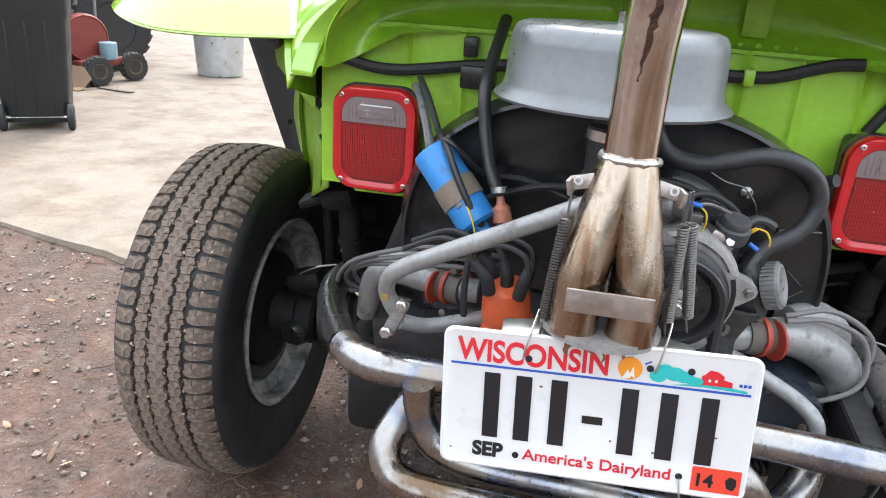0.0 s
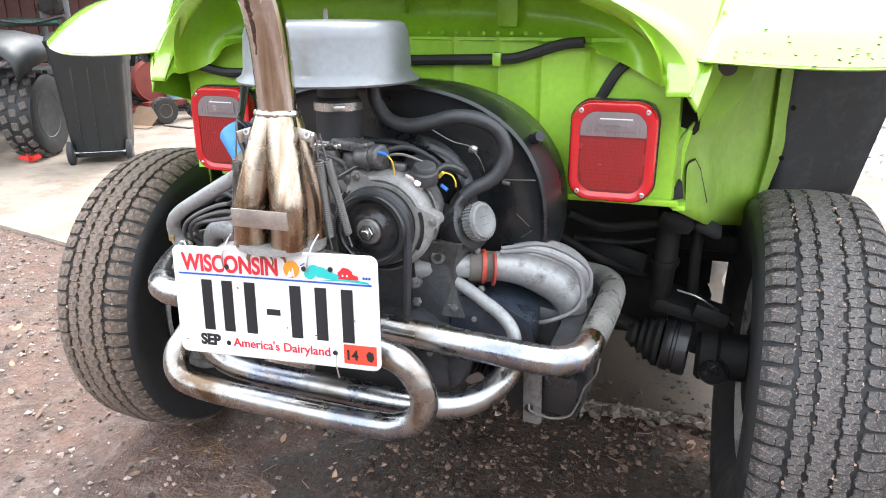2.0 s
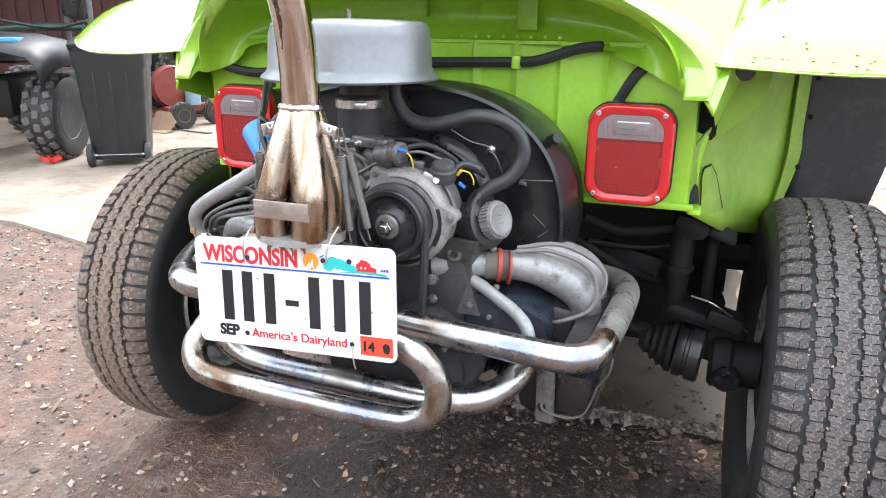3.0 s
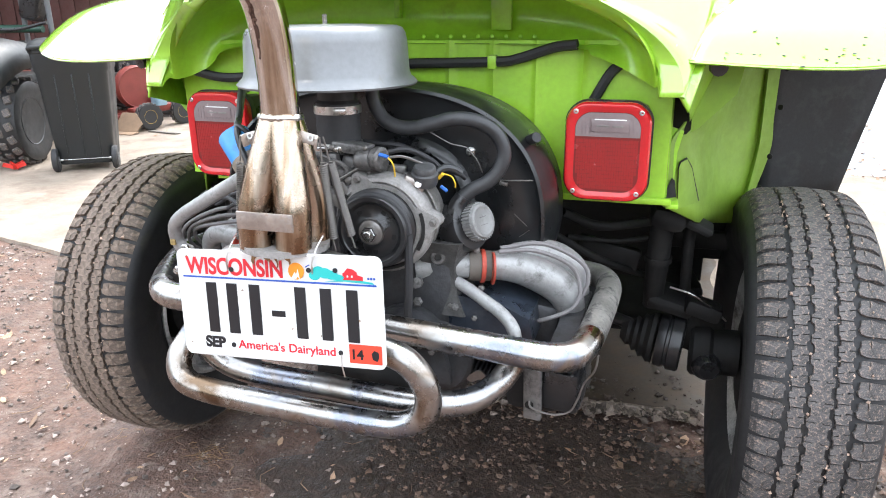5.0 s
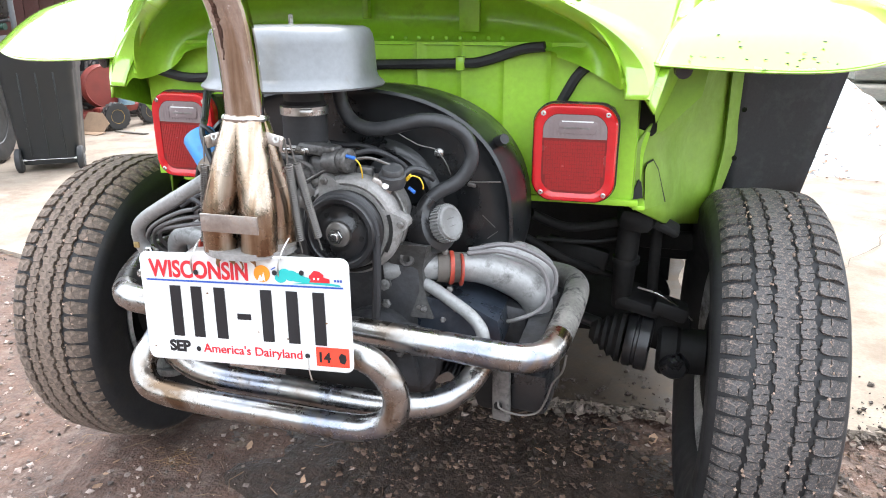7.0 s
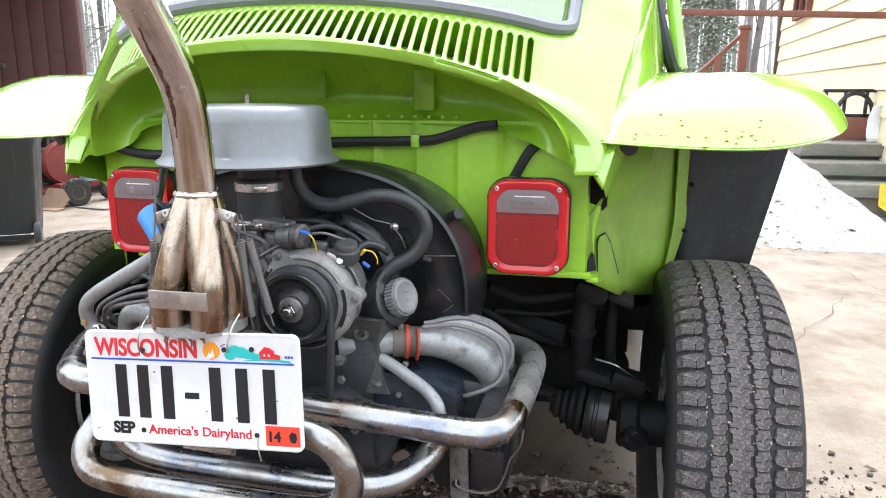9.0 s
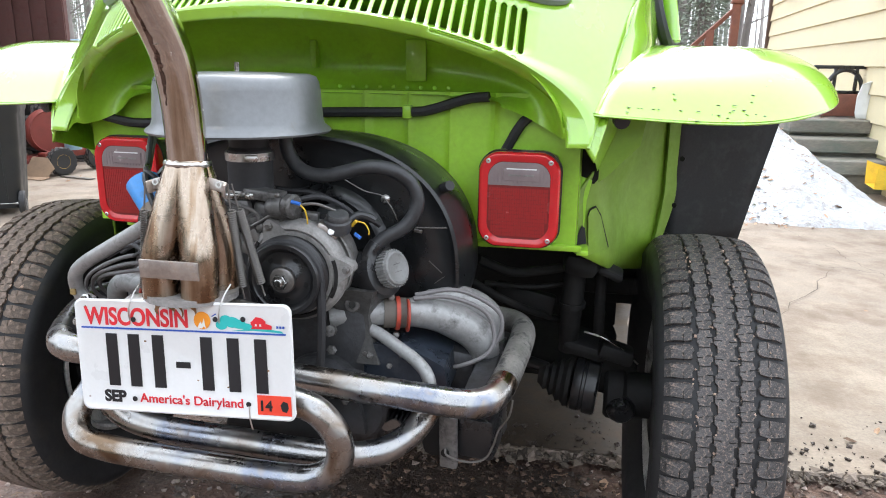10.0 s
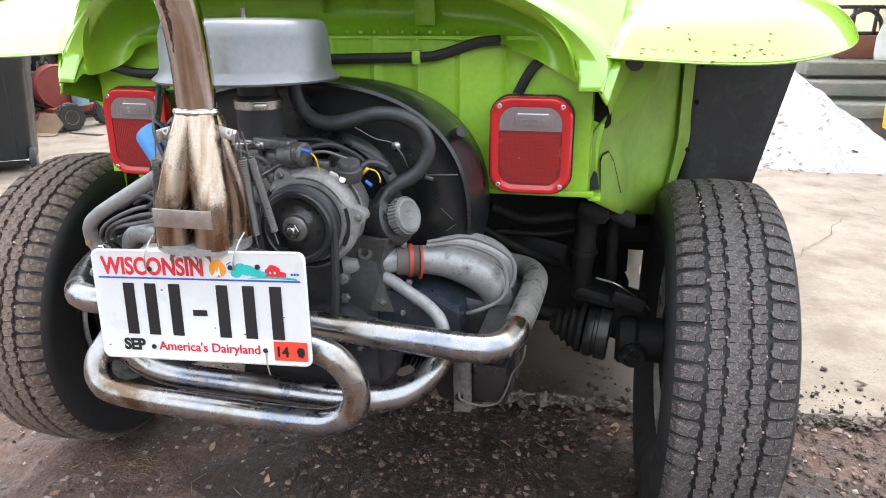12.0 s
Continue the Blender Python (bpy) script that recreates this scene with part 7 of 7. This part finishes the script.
def quad_bike():
    t = thing("quad_bike", (-4.6, 3.4, 0.012), "parked quad bike with muddy knobbly tyres and dark fenders", "quad bike")
    fwd = Vector((-0.35, 0.94, 0))
    side = Vector((0.94, 0.35, 0))
    wc = Vector((-4.27, 3.13, 0.34))
    knobby(t, wc, side, 0.325, 0.25, GREY_PLASTIC, 20, (0.05, 0.06, 0.03))
    knobby(t, wc - side * 0.85, side, 0.325, 0.25, GREY_PLASTIC, 20, (0.05, 0.06, 0.03))
    knobby(t, wc + fwd * 1.2, side, 0.31, 0.2, GREY_PLASTIC, 20, (0.05, 0.05, 0.03))
    knobby(t, wc + fwd * 1.2 - side * 0.85, side, 0.31, 0.2, GREY_PLASTIC, 20, (0.05, 0.05, 0.03))
    for s in (0, -0.85):
        rows = []
        for k in range(9):
            u = -0.48 + 0.12 * k
            top = 0.62 - 0.5 * u * u
            q = 1 if s == 0 else -1
            e = wc + side * (s + 0.0) + fwd * u
            rows.append([e + q * side * x + Vector((0, 0, top + z)) for x, z in ((-0.34, 0.02), (-0.1, 0.01), (0.08, -0.03), (0.15, -0.10), (0.17, -0.22))])
        f = part("fender", rings(bmesh.new(), rows, False, False), BIN, t, "scuffed dark grey plastic fender")
        md = f.modifiers.new("thickness", "SOLIDIFY")
        md.thickness = 0.008
    mid = wc - side * 0.425 + fwd * 0.5
    rot = Matrix((side, fwd, Vector((0, 0, 1)))).transposed().to_4x4()
    block("chassis", (0.35, 1.3, 0.3), Matrix.Translation(mid + Vector((0, 0, 0.15))) @ rot, GRIME, t, "", 0.05)
    block("seat", (0.32, 0.75, 0.14), Matrix.Translation(mid + Vector((0, 0, 0.47)) - fwd * 0.1) @ rot, BLACK, t, "black vinyl seat", 0.05)
    block("rack_bag", (0.75, 0.45, 0.05), Matrix.Translation(mid + Vector((0, 0, 0.58)) - fwd * 0.6) @ rot, BLUE, t, "blue pad on the rack", 0.02)
    for s in (-0.3, 0, 0.3):
        tube("rack_bar", [mid + side * s - fwd * 0.85 + Vector((0, 0, 0.54)), mid + side * s - fwd * 0.25 + Vector((0, 0, 0.54))], 0.012, BLACK, t, "", n=8, smooth=False)
    tube("handlebar", [mid + fwd * 0.35 - side * 0.38 + Vector((0, 0, 0.72)), mid + fwd * 0.45 + Vector((0, 0, 0.66)), mid + fwd * 0.35 + side * 0.38 + Vector((0, 0, 0.72))], 0.014, BLACK, t, "", n=8)


quad_bike()


def tiller():
    """Red rear-drum garden machine on two small wheels."""
    t = thing("garden_tiller", (-4.6, 5.0, 0.012), "faded red garden tiller with small yellow-hubbed wheels", "tiller")
    side = Vector((0.92, -0.39, 0))
    knobby(t, (-4.42, 4.80, 0.145), side, 0.135, 0.09, YELLOW_RIM, 18, (0.02, 0.03, 0.01), 0.5)
    knobby(t, (-4.38, 5.28, 0.145), side, 0.135, 0.09, YELLOW_RIM, 18, (0.02, 0.03, 0.01), 0.5)
    turned("drum_housing", [(0, -0.06), (0.20, -0.06), (0.215, -0.04), (0.215, 0.04), (0.20, 0.06), (0.19, 0.05), (0, 0.05)], along((-4.62, 4.92, 0.42), (0.9, -0.43, 0)), RED_PAINT, t, "round red drum housing", 36)
    block("engine_block", (0.28, 0.3, 0.3), at(-4.88, 5.05, 0.40, 0, 0, -25), GRIME, t, "black engine", 0.04)
    block("frame", (0.10, 0.72, 0.07), at(-4.50, 5.05, 0.20, 0, 0, -8), RED_PAINT, t, "", 0.015)
    block("deck", (0.36, 0.35, 0.05), at(-4.78, 4.82, 0.15, 0, 0, -25), RED_PAINT, t, "", 0.01)
    for s in (-0.2, 0.2):
        tube("handle_tube", [(-4.85 + s * 0.4, 5.1 + s, 0.45), (-5.0 + s * 0.4, 5.35 + s, 0.95), (-5.15 + s * 0.4, 5.6 + s, 1.15)], 0.016, GREY_PLASTIC, t, "", n=10)


tiller()
bm = lathe(bmesh.new(), [(0, 0), (0.075, 0), (0.078, 0.005), (0.078, 0.145), (0.07, 0.15), (0, 0.15)], at(-4.45, 5.02, 0.236), 24)
lone("paint_can", bm, mat("label_blue", (0.22, 0.34, 0.40), 0.4, var=0.2, scale=15), "pale blue and white can on the tiller frame", "can")
bm = prism(bmesh.new(), [(-0.14, -0.1), (0.12, -0.12), (0.16, 0.04), (0.02, 0.12), (-0.15, 0.09)], 0.006, at(-4.50, 4.60, 0.10, 55, 10, -10))
prism(bm, [(-0.13, -0.06), (0.14, -0.05), (0.14, 0.05), (-0.13, 0.06)], 0.006, at(-4.50, 4.52, 0.02, 8, 0, -10))
lone("cardboard_scrap", bm, mat("cardboard", (0.30, 0.20, 0.13), 0.85, var=0.15), "folded brown cardboard scrap on the concrete", "cardboard", smooth=False)
bm = prism(bmesh.new(), [(-0.2, -0.02), (0.18, -0.03), (0.2, 0.02), (-0.18, 0.03)], 0.01, at(-4.15, 4.65, 0.016, 0, 0, -10))
lone("wood_strip", bm, OLD_WOOD, "grey wooden strip lying on the concrete", "strip", smooth=False)
tr = thing("garden_tractor", (-5.3, 6.0, 0.012), "dark garden tractor with large lugged tyres", "tractor")
knobby(tr, (-4.95, 5.75, 0.46), (0.92, -0.39, 0), 0.44, 0.26, GRIME, 22, (0.04, 0.09, 0.03))
knobby(tr, (-5.75, 6.1, 0.46), (0.92, -0.39, 0), 0.44, 0.26, GRIME, 22, (0.04, 0.09, 0.03))
block("tractor_body", (0.5, 1.2, 0.5), at(-5.5, 6.35, 0.62, 0, 0, -23), GRIME, tr, "", 0.06)
block("tractor_hood", (0.45, 0.8, 0.25), at(-5.75, 6.85, 0.98, 0, 0, -23), mat("dark_green_paint", (0.015, 0.06, 0.03), 0.35, var=0.15), tr, "dark green hood", 0.06)
tub = lathe(bmesh.new(), [(0, 0), (0.225, 0), (0.235, 0.01), (0.262, 0.42), (0.275, 0.43), (0.27, 0.44), (0.255, 0.43), (0.225, 0.03), (0, 0.03)], at(-3.93, 6.15, 0.012), 40)
lone("wash_tub", tub, ZINC, "tall galvanised tub standing on the concrete", "tub")


def blower():
    """Walk-behind machine: deck, upright tubes, levers and a folded seat."""
    t = thing("snow_blower", (-5.6, 4.5, 0.012), "dark green and red walk-behind snow blower inside the shed", "snow blower")
    block("auger_housing", (1.0, 0.5, 0.55), at(-5.55, 4.55, 0.32, 0, 0, -10), RED_PAINT, t, "red auger housing", 0.05)
    block("engine_cover", (0.5, 0.5, 0.3), at(-5.9, 4.95, 0.72, 0, 0, -10), GRIME, t, "", 0.06)
    tube("green_bar", [(-5.95, 4.15, 0.98), (-5.5, 4.2, 1.0), (-5.05, 4.3, 1.0)], [0.03, 0.04, 0.035], mat("dark_green", (0.012, 0.045, 0.03), 0.4), t, "dark green cross bar", n=12)
    for x in (-5.35, -5.05):
        tube("upright_tube", [(x, 4.4, 0.6), (x, 4.4, 1.3), (x - 0.02, 4.4, 1.95)], 0.024, GREY_PLASTIC, t, "grey steel upright", n=12)
    for x in (-5.75, -4.85):
        tube("lever", [(x - 0.2, 4.35, 1.32), (x, 4.35, 1.34), (x + 0.22, 4.33, 1.33)], 0.02, BLACK, t, "black lever grip", n=10)
        block("lever_pivot", (0.07, 0.06, 0.12), at(x - 0.05, 4.37, 1.35, 0, 20), GRIME, t, "", 0.015)
    block("chute", (0.2, 0.16, 0.42), at(-5.22, 4.42, 1.28, 0, 14), BLACK, t, "black discharge chute", 0.04)
    tube("yellow_cord", [(-5.1, 4.36, 1.5), (-5.09, 4.34, 1.42), (-5.06, 4.35, 1.36)], 0.02, YELLOW, t, "", n=8)


blower()
bm = lathe(bmesh.new(), [(0, 0), (0.45, 0), (0.5, 0.1), (0.5, 1.35), (0.42, 1.47), (0, 1.48)], at(-9.1, 11.6, 0), 28)
lone("barrel", bm, mat("pale_blue_plastic", (0.35, 0.50, 0.68), 0.5), "pale blue plastic water barrel", "barrel")
bm = bmesh.new()
for a in range(5):
    prism(bm, [(-0.015, 0), (0.0, 0.09), (0.02, 0.0)], 0.03, at(-4.12, 2.88, 0.02, 20, 0, 72 * a))
lone("plastic_scrap", bm, mat("red_plastic", (0.6, 0.03, 0.02), 0.4), "bright red plastic scrap on the concrete", "scrap", smooth=False)

# -- snow bank, steps and house --
bm = bmesh.new()


def snow_z(x, y):
    right = min(1.0, max(0.0, (3.25 - 0.05 * y - x) / 0.75))
    left = min(1.0, max(0.0, (x - 1.50) / 0.5))
    rise = min(1.0, max(0.0, (y - 4.12 - 0.08 * noise.noise((x * 3, 0, 2))) / 1.75))
    fall = min(1.0, max(0.0, (7.2 - y) / 1.2))
    h = 0.66 * rise ** 0.75 * right ** 0.8 * left ** 0.6 * fall
    return h + (0.05 * noise.noise((x * 4, y * 4, 1)) + 0.025 * noise.noise((x * 11, y * 11, 2))) * min(1, h * 6) - 0.02


grid_sheet(bm, np.linspace(1.4, 3.3, 80), np.linspace(4.0, 7.2, 110), snow_z)
lone("snow_bank", bm, SNOW, "melting white snow bank littered with dirt and leaves", "snow", kind="stuff")


def on_snow(rng):
    x, y = 1.5 + 1.3 * rng.random() ** 2.6, rng.uniform(4.05, 6.2)
    if noise.noise((x * 3.1, y * 2.3, 6)) < rng.uniform(-0.3, 0.3) and x > 2.0:
        return None
    return x, y, max(0.014, snow_z(x, y) + 0.006)


tagged(finish("snow_litter", scatter(1100, on_snow, leaf, 8), LEAF), "brown leaves and bark bits on the snow", "leaves", kind="stuff")
for k, (y0, z1) in enumerate(((5.72, 0.31), (6.02, 0.475), (6.34, 0.635))):
    bm = box(bmesh.new(), (2.6, 2.4 - 0.3 * k, 0.13), at(3.75, y0 + (2.4 - 0.3 * k) / 2, z1 - 0.065, 0, 0, 1.5 * k), 0.012, 1)
    box(bm, (2.5, 2.3 - 0.3 * k, z1 - 0.11), at(3.78, y0 + 0.05 + (2.3 - 0.3 * k) / 2, (z1 - 0.13) / 2))
    tagged(part("step_%d" % (k + 1), bm, STEP), "weathered mossy grey step with leaves", "step", kind="structure")


def on_step(rng):
    return rng.uniform(2.5, 4.0), rng.uniform(6.36, 6.9), 0.64


tagged(finish("step_litter", scatter(60, on_step, leaf, 9), LEAF), "dead leaves on the landing", "leaves", kind="stuff")
bench = thing("garden_bench", (3.15, 6.9, 0.635), "low bench with red-brown board and black arched end", "bench")
block("board", (0.9, 0.06, 0.22), at(3.30, 6.78, 0.755), RED_WOOD, bench, "red-brown board", 0.008)
block("board", (0.9, 0.4, 0.04), at(3.30, 7.0, 0.86), RED_WOOD, bench, "", 0.008)
for q in ((0.62, 0.035, 1.13), (0.62, 0.03, 0.885)):
    block("iron_bar", (q[0], 0.03, q[1]), at(3.10, 6.80, q[2]), BLACK, bench, "", 0.004)
tube("iron_arch", [(3.10 + 0.17 * math.cos(radians(a)), 6.80, 0.885 + 0.22 * math.sin(radians(a))) for a in range(0, 181, 15)], 0.022, BLACK, bench, "black iron arch", n=8, step=2)
for x in (2.82, 3.0, 3.2, 3.38):
    block("iron_bar", (0.03, 0.03, 0.26), at(x, 6.80, 1.0), BLACK, bench, "", 0.004)
sh = thing("snow_shovel", (3.27, 6.5, 0.635), "white plastic snow shovel leaning by the steps", "shovel")
rows = []
for z, w, y in ((0.64, 0.30, 0.0), (0.70, 0.31, 0.03), (0.85, 0.30, 0.05), (0.97, 0.24, 0.04), (1.0, 0.12, 0.02)):
    rows.append([(3.28 - w / 2, 6.45 + y, z), (3.28, 6.45 + y + 0.03, z), (3.28 + w / 2, 6.45 + y, z)])
f = part("shovel_blade", rings(bmesh.new(), rows, False, False), WHITE_PLASTIC, sh, "white scooped blade")
md = f.modifiers.new("thickness", "SOLIDIFY")
md.thickness = 0.012
tube("shovel_handle", [(3.28, 6.47, 0.92), (3.42, 6.62, 1.3), (3.62, 6.78, 1.9)], 0.016, BLACK, sh, "dark handle", n=10)
sled = bmesh.new()
rows = []
for k in range(9):
    u = k / 8
    w = 0.22 * math.sin(math.pi * (0.12 + 0.76 * u)) ** 0.5
    rows.append([(2.98 + 0.75 * u, 5.45 - w, 0.20 + 0.10 * (1 - u) ** 3), (2.98 + 0.75 * u, 5.45 - w * 0.8, 0.12), (2.98 + 0.75 * u, 5.45 + w * 0.8, 0.14), (2.98 + 0.75 * u, 5.45 + w, 0.24 + 0.10 * (1 - u) ** 3)])
rings(sled, rows, False, False)
lone("toy_sled", sled, YELLOW, "yellow plastic sled lying by the steps", "sled")


def house():
    t = thing("house", (5.0, 10.0, 0), "pale yellow house with horizontal lap siding", "house")
    a = Vector((3.72, 12.93, 0))
    d = Vector((-0.075, -0.997, 0))
    n = Vector((-0.997, 0.075, 0))
    rot = Matrix((d, n, Vector((0, 0, 1)))).transposed().to_4x4()
    m = Matrix.Translation(a) @ rot
    block("wall", (7.4, 0.2, 4.6), m @ Matrix.Translation((3.7, -0.13, 2.3)), SIDING, t, "", 0)
    block("wall", (0.2, 7, 4.6), m @ Matrix.Translation((0.12, -3.7, 2.3)), SIDING, t, "", 0)
    e = 0.262
    for k in range(17):
        z = 0.35 + e * k
        prof = [(0, z), (0.030, z), (0.034, z + 0.004), (0.008, z + e + 0.01), (0, z + e + 0.01)]
        rows = [[m @ Vector((x, y - 0.03, zz)) for y, zz in prof] for x in (0.06, 7.3)]
        part("siding_board", rings(bmesh.new(), rows), SIDING, t, smooth=False)
    block("corner_board", (0.12, 0.14, 4.6), m @ Matrix.Translation((0.0, -0.03, 2.3)), mat("brown_trim", (0.10, 0.06, 0.045), 0.7), t, "brown corner board", 0.005)
    w = block("window", (1.05, 0.05, 1.3), m @ Matrix.Translation((2.05, 0.01, 2.93)), GLASS, t, "window with brown frame", 0)
    for x, z, sx, sz in ((1.55, 2.93, 0.08, 1.42), (2.55, 2.93, 0.08, 1.42), (2.05, 2.26, 1.1, 0.08), (2.05, 3.6, 1.1, 0.08), (2.05, 2.95, 0.04, 1.3)):
        block("window_frame", (sx, 0.09, sz), m @ Matrix.Translation((x, 0.025, z)), RED_WOOD, w, "", 0.004)
    bm = bmesh.new()
    rows = [[m @ Vector((x, y, z)) for y, z in ((0.5, 4.5), (0.5, 4.65), (-3.8, 6.6), (-7.5, 4.65), (-7.5, 4.5))] for x in (-0.5, 7.9)]
    part("roof", rings(bm, rows), OLD_WOOD, t, "grey shingle roof", smooth=False)


house()
deck = thing("deck_railing", (2.3, 9.0, 0), "red-brown timber deck and stair railing", "railing")
for x, z in ((2.39, 1.92), (2.09, 1.58), (1.94, 1.40)):
    block("post", (0.10, 0.10, z), at(x, 9.0, z / 2), RED_WOOD, deck, "", 0.006)
block("post", (0.10, 0.10, 1.95), at(1.12, 6.6, 0.975), RED_WOOD, deck, "", 0.006)
block("top_rail", (2.22, 0.08, 0.055), at(2.17, 6.6, 1.872, 0, 2.1), RED_WOOD, deck, "", 0.006)
tube("hand_rail", [(2.46, 8.98, 1.94), (1.60, 8.98, 1.10)], 0.035, RED_WOOD, deck, "", n=4, smooth=False)
block("post_cap", (0.14, 0.14, 0.05), at(2.39, 9.0, 1.94), RED_WOOD, deck, "", 0.008)


# -- woods --
def bare_tree(x, y, h, r, seed, lean=0.0):
    rng = random.Random(seed)
    t = thing("tree", (x, y, 0), "bare grey-barked tree without leaves", "tree", "bare trees")
    pts = [Vector((x + lean * k / 6 * h + rng.uniform(-0.06, 0.06), y, h * k / 6)) for k in range(7)]
    tube("trunk", pts, [r, r * 0.9, r * 0.8, r * 0.68, r * 0.55, r * 0.4, r * 0.2], BARK, t, "", n=10, step=3)
    bm = bmesh.new()
    for k in range(12):
        z = h * rng.uniform(0.2, 0.95)
        a = rng.random() * 6.28
        L = h * rng.uniform(0.08, 0.2) * (1.2 - z / h)
        p0 = Vector((x + lean * z, y, z))
        p1 = p0 + Vector((math.cos(a) * L, math.sin(a) * L, L * rng.uniform(0.2, 0.8)))
        p2 = p1 + Vector((math.cos(a) * L * 0.6, math.sin(a) * L * 0.6, L * rng.uniform(0.1, 0.7)))
        sweep(bm, [p0, p1, p2], [r * 0.25, r * 0.14, r * 0.05], 5, 2)
        for q in range(3):
            b0 = p0.lerp(p2, rng.uniform(0.3, 0.95))
            b1 = b0 + Vector((rng.uniform(-1, 1), rng.uniform(-1, 1), rng.uniform(-0.1, 0.9))) * L * 0.5
            sweep(bm, [b0, b1], [r * 0.09, r * 0.03], 4, 1, False)
    part("crown", bm, BARK, t, "thin bare limbs")


rng = random.Random(11)
for k in range(26):
    az = radians(rng.uniform(3.5, 17) if k % 3 else rng.uniform(-44, -34))
    dist = rng.uniform(20, 48)
    bare_tree(0.48 + dist * math.sin(az), -1.2 + dist * math.cos(az), rng.uniform(9, 15), rng.uniform(0.07, 0.17), 100 + k, rng.uniform(-0.03, 0.03))


def evergreen(x, y, h, seed):
    rng = random.Random(seed)
    t = thing("evergreen", (x, y, 0), "grey-green conifer with drooping boughs", "tree", "conifers")
    tube("trunk", [(x, y, 0), (x, y, h * 0.5), (x, y, h)], [h * 0.02, h * 0.014, 0.01], BARK, t, "", n=8)
    verts, faces = [], []
    for k in range(6000):
        z = h * (0.06 + 0.93 * rng.random())
        rad = (h - z) * 0.26 * rng.random() ** 0.5 + 0.05
        a = rng.random() * 6.28
        c = Vector((x + rad * math.cos(a), y + rad * math.sin(a), z - rad * 0.3))
        s = rng.uniform(0.05, 0.15)
        out = Vector((math.cos(a), math.sin(a), rng.uniform(-0.6, 0.2))) * s
        sidev = Vector((-math.sin(a), math.cos(a), rng.uniform(-0.4, 0.4))) * s * 0.28
        i = len(verts)
        verts += [tuple(c - sidev), tuple(c + out), tuple(c + sidev), tuple(c - out * 0.3)]
        faces += [(i, i + 1, i + 2), (i, i + 2, i + 3)]
    me = bpy.data.meshes.new("crown")
    me.from_pydata(verts, [], faces)
    finish("crown", me, HAZY, t, "grey-green needled boughs with haze painted in")


for k, (az, dist, h) in enumerate(((8.3, 19, 5.0), (6.9, 22, 5.6), (9.4, 30, 5.0), (-38.6, 30, 7), (-36.5, 33, 8))):
    evergreen(0.48 + dist * math.sin(radians(az)), -1.2 + dist * math.cos(radians(az)), h, 50 + k)


def far_woods():
    """Distant thicket of thin stems, far behind the rest."""
    rng = random.Random(21)
    verts, faces = [], []
    for k in range(1500):
        az = radians(rng.uniform(-180, 180))
        dist = rng.uniform(45, 80)
        x, y = dist * math.sin(az), dist * math.cos(az)
        h, r = rng.uniform(6, 15), rng.uniform(0.05, 0.16)
        lean = rng.uniform(-0.06, 0.06) * h
        side = Vector((math.cos(az), -math.sin(az), 0))
        i = len(verts)
        for z, q in ((-1, 1.0), (h, 0.3)):
            o = Vector((x, y, z)) + side * (lean if z > 0 else 0)
            verts += [tuple(o - side * r * q), tuple(o + side * r * q), tuple(o + Vector((math.sin(az), math.cos(az), 0)) * r * q)]
        faces += [(i, i + 1, i + 4, i + 3), (i + 1, i + 2, i + 5, i + 4), (i + 2, i, i + 3, i + 5)]
    me = bpy.data.meshes.new("woods")
    me.from_pydata(verts, [], faces)
    # bark lightened so that its colour carries the haze
    tagged(finish("far_woods", me, mat("hazy_far_bark", (0.34, 0.32, 0.30), 0.9, var=0.2, scale=0.5, per_island=0.3)), "distant leafless grey-brown woods paled by painted haze", "woods", kind="stuff")


far_woods()


def yard_edge():
    """Unseen conifers and brush added behind and beside the camera to block low sky."""
    rng = random.Random(33)
    verts, faces = [], []
    for k in range(150):
        az, dist = radians(rng.uniform(92, 268)), rng.uniform(30, 55)
        x, y, h = dist * math.sin(az), dist * math.cos(az), rng.uniform(5, 8)
        for q in range(400):
            z = h * rng.random() ** 0.8
            rad = (h - z) * 0.24 * rng.random() ** 0.5 + 0.1
            a = rng.random() * 6.28
            c = Vector((x + rad * math.cos(a), y + rad * math.sin(a), z))
            s = rng.uniform(0.35, 0.9)
            out = Vector((math.cos(a), math.sin(a), rng.uniform(-0.6, 0.3))) * s
            side = Vector((-math.sin(a), math.cos(a), rng.uniform(-0.4, 0.4))) * s * 0.5
            i = len(verts)
            verts += [tuple(c - side), tuple(c + out), tuple(c + side), tuple(c - out * 0.4)]
            faces += [(i, i + 1, i + 2), (i, i + 2, i + 3)]
    me = bpy.data.meshes.new("yard_edge")
    me.from_pydata(verts, [], faces)
    tagged(finish("yard_conifers", me, NEEDLE), "dense dark conifers, unseen, added to block the low sky", "woods", kind="stuff")


yard_edge()
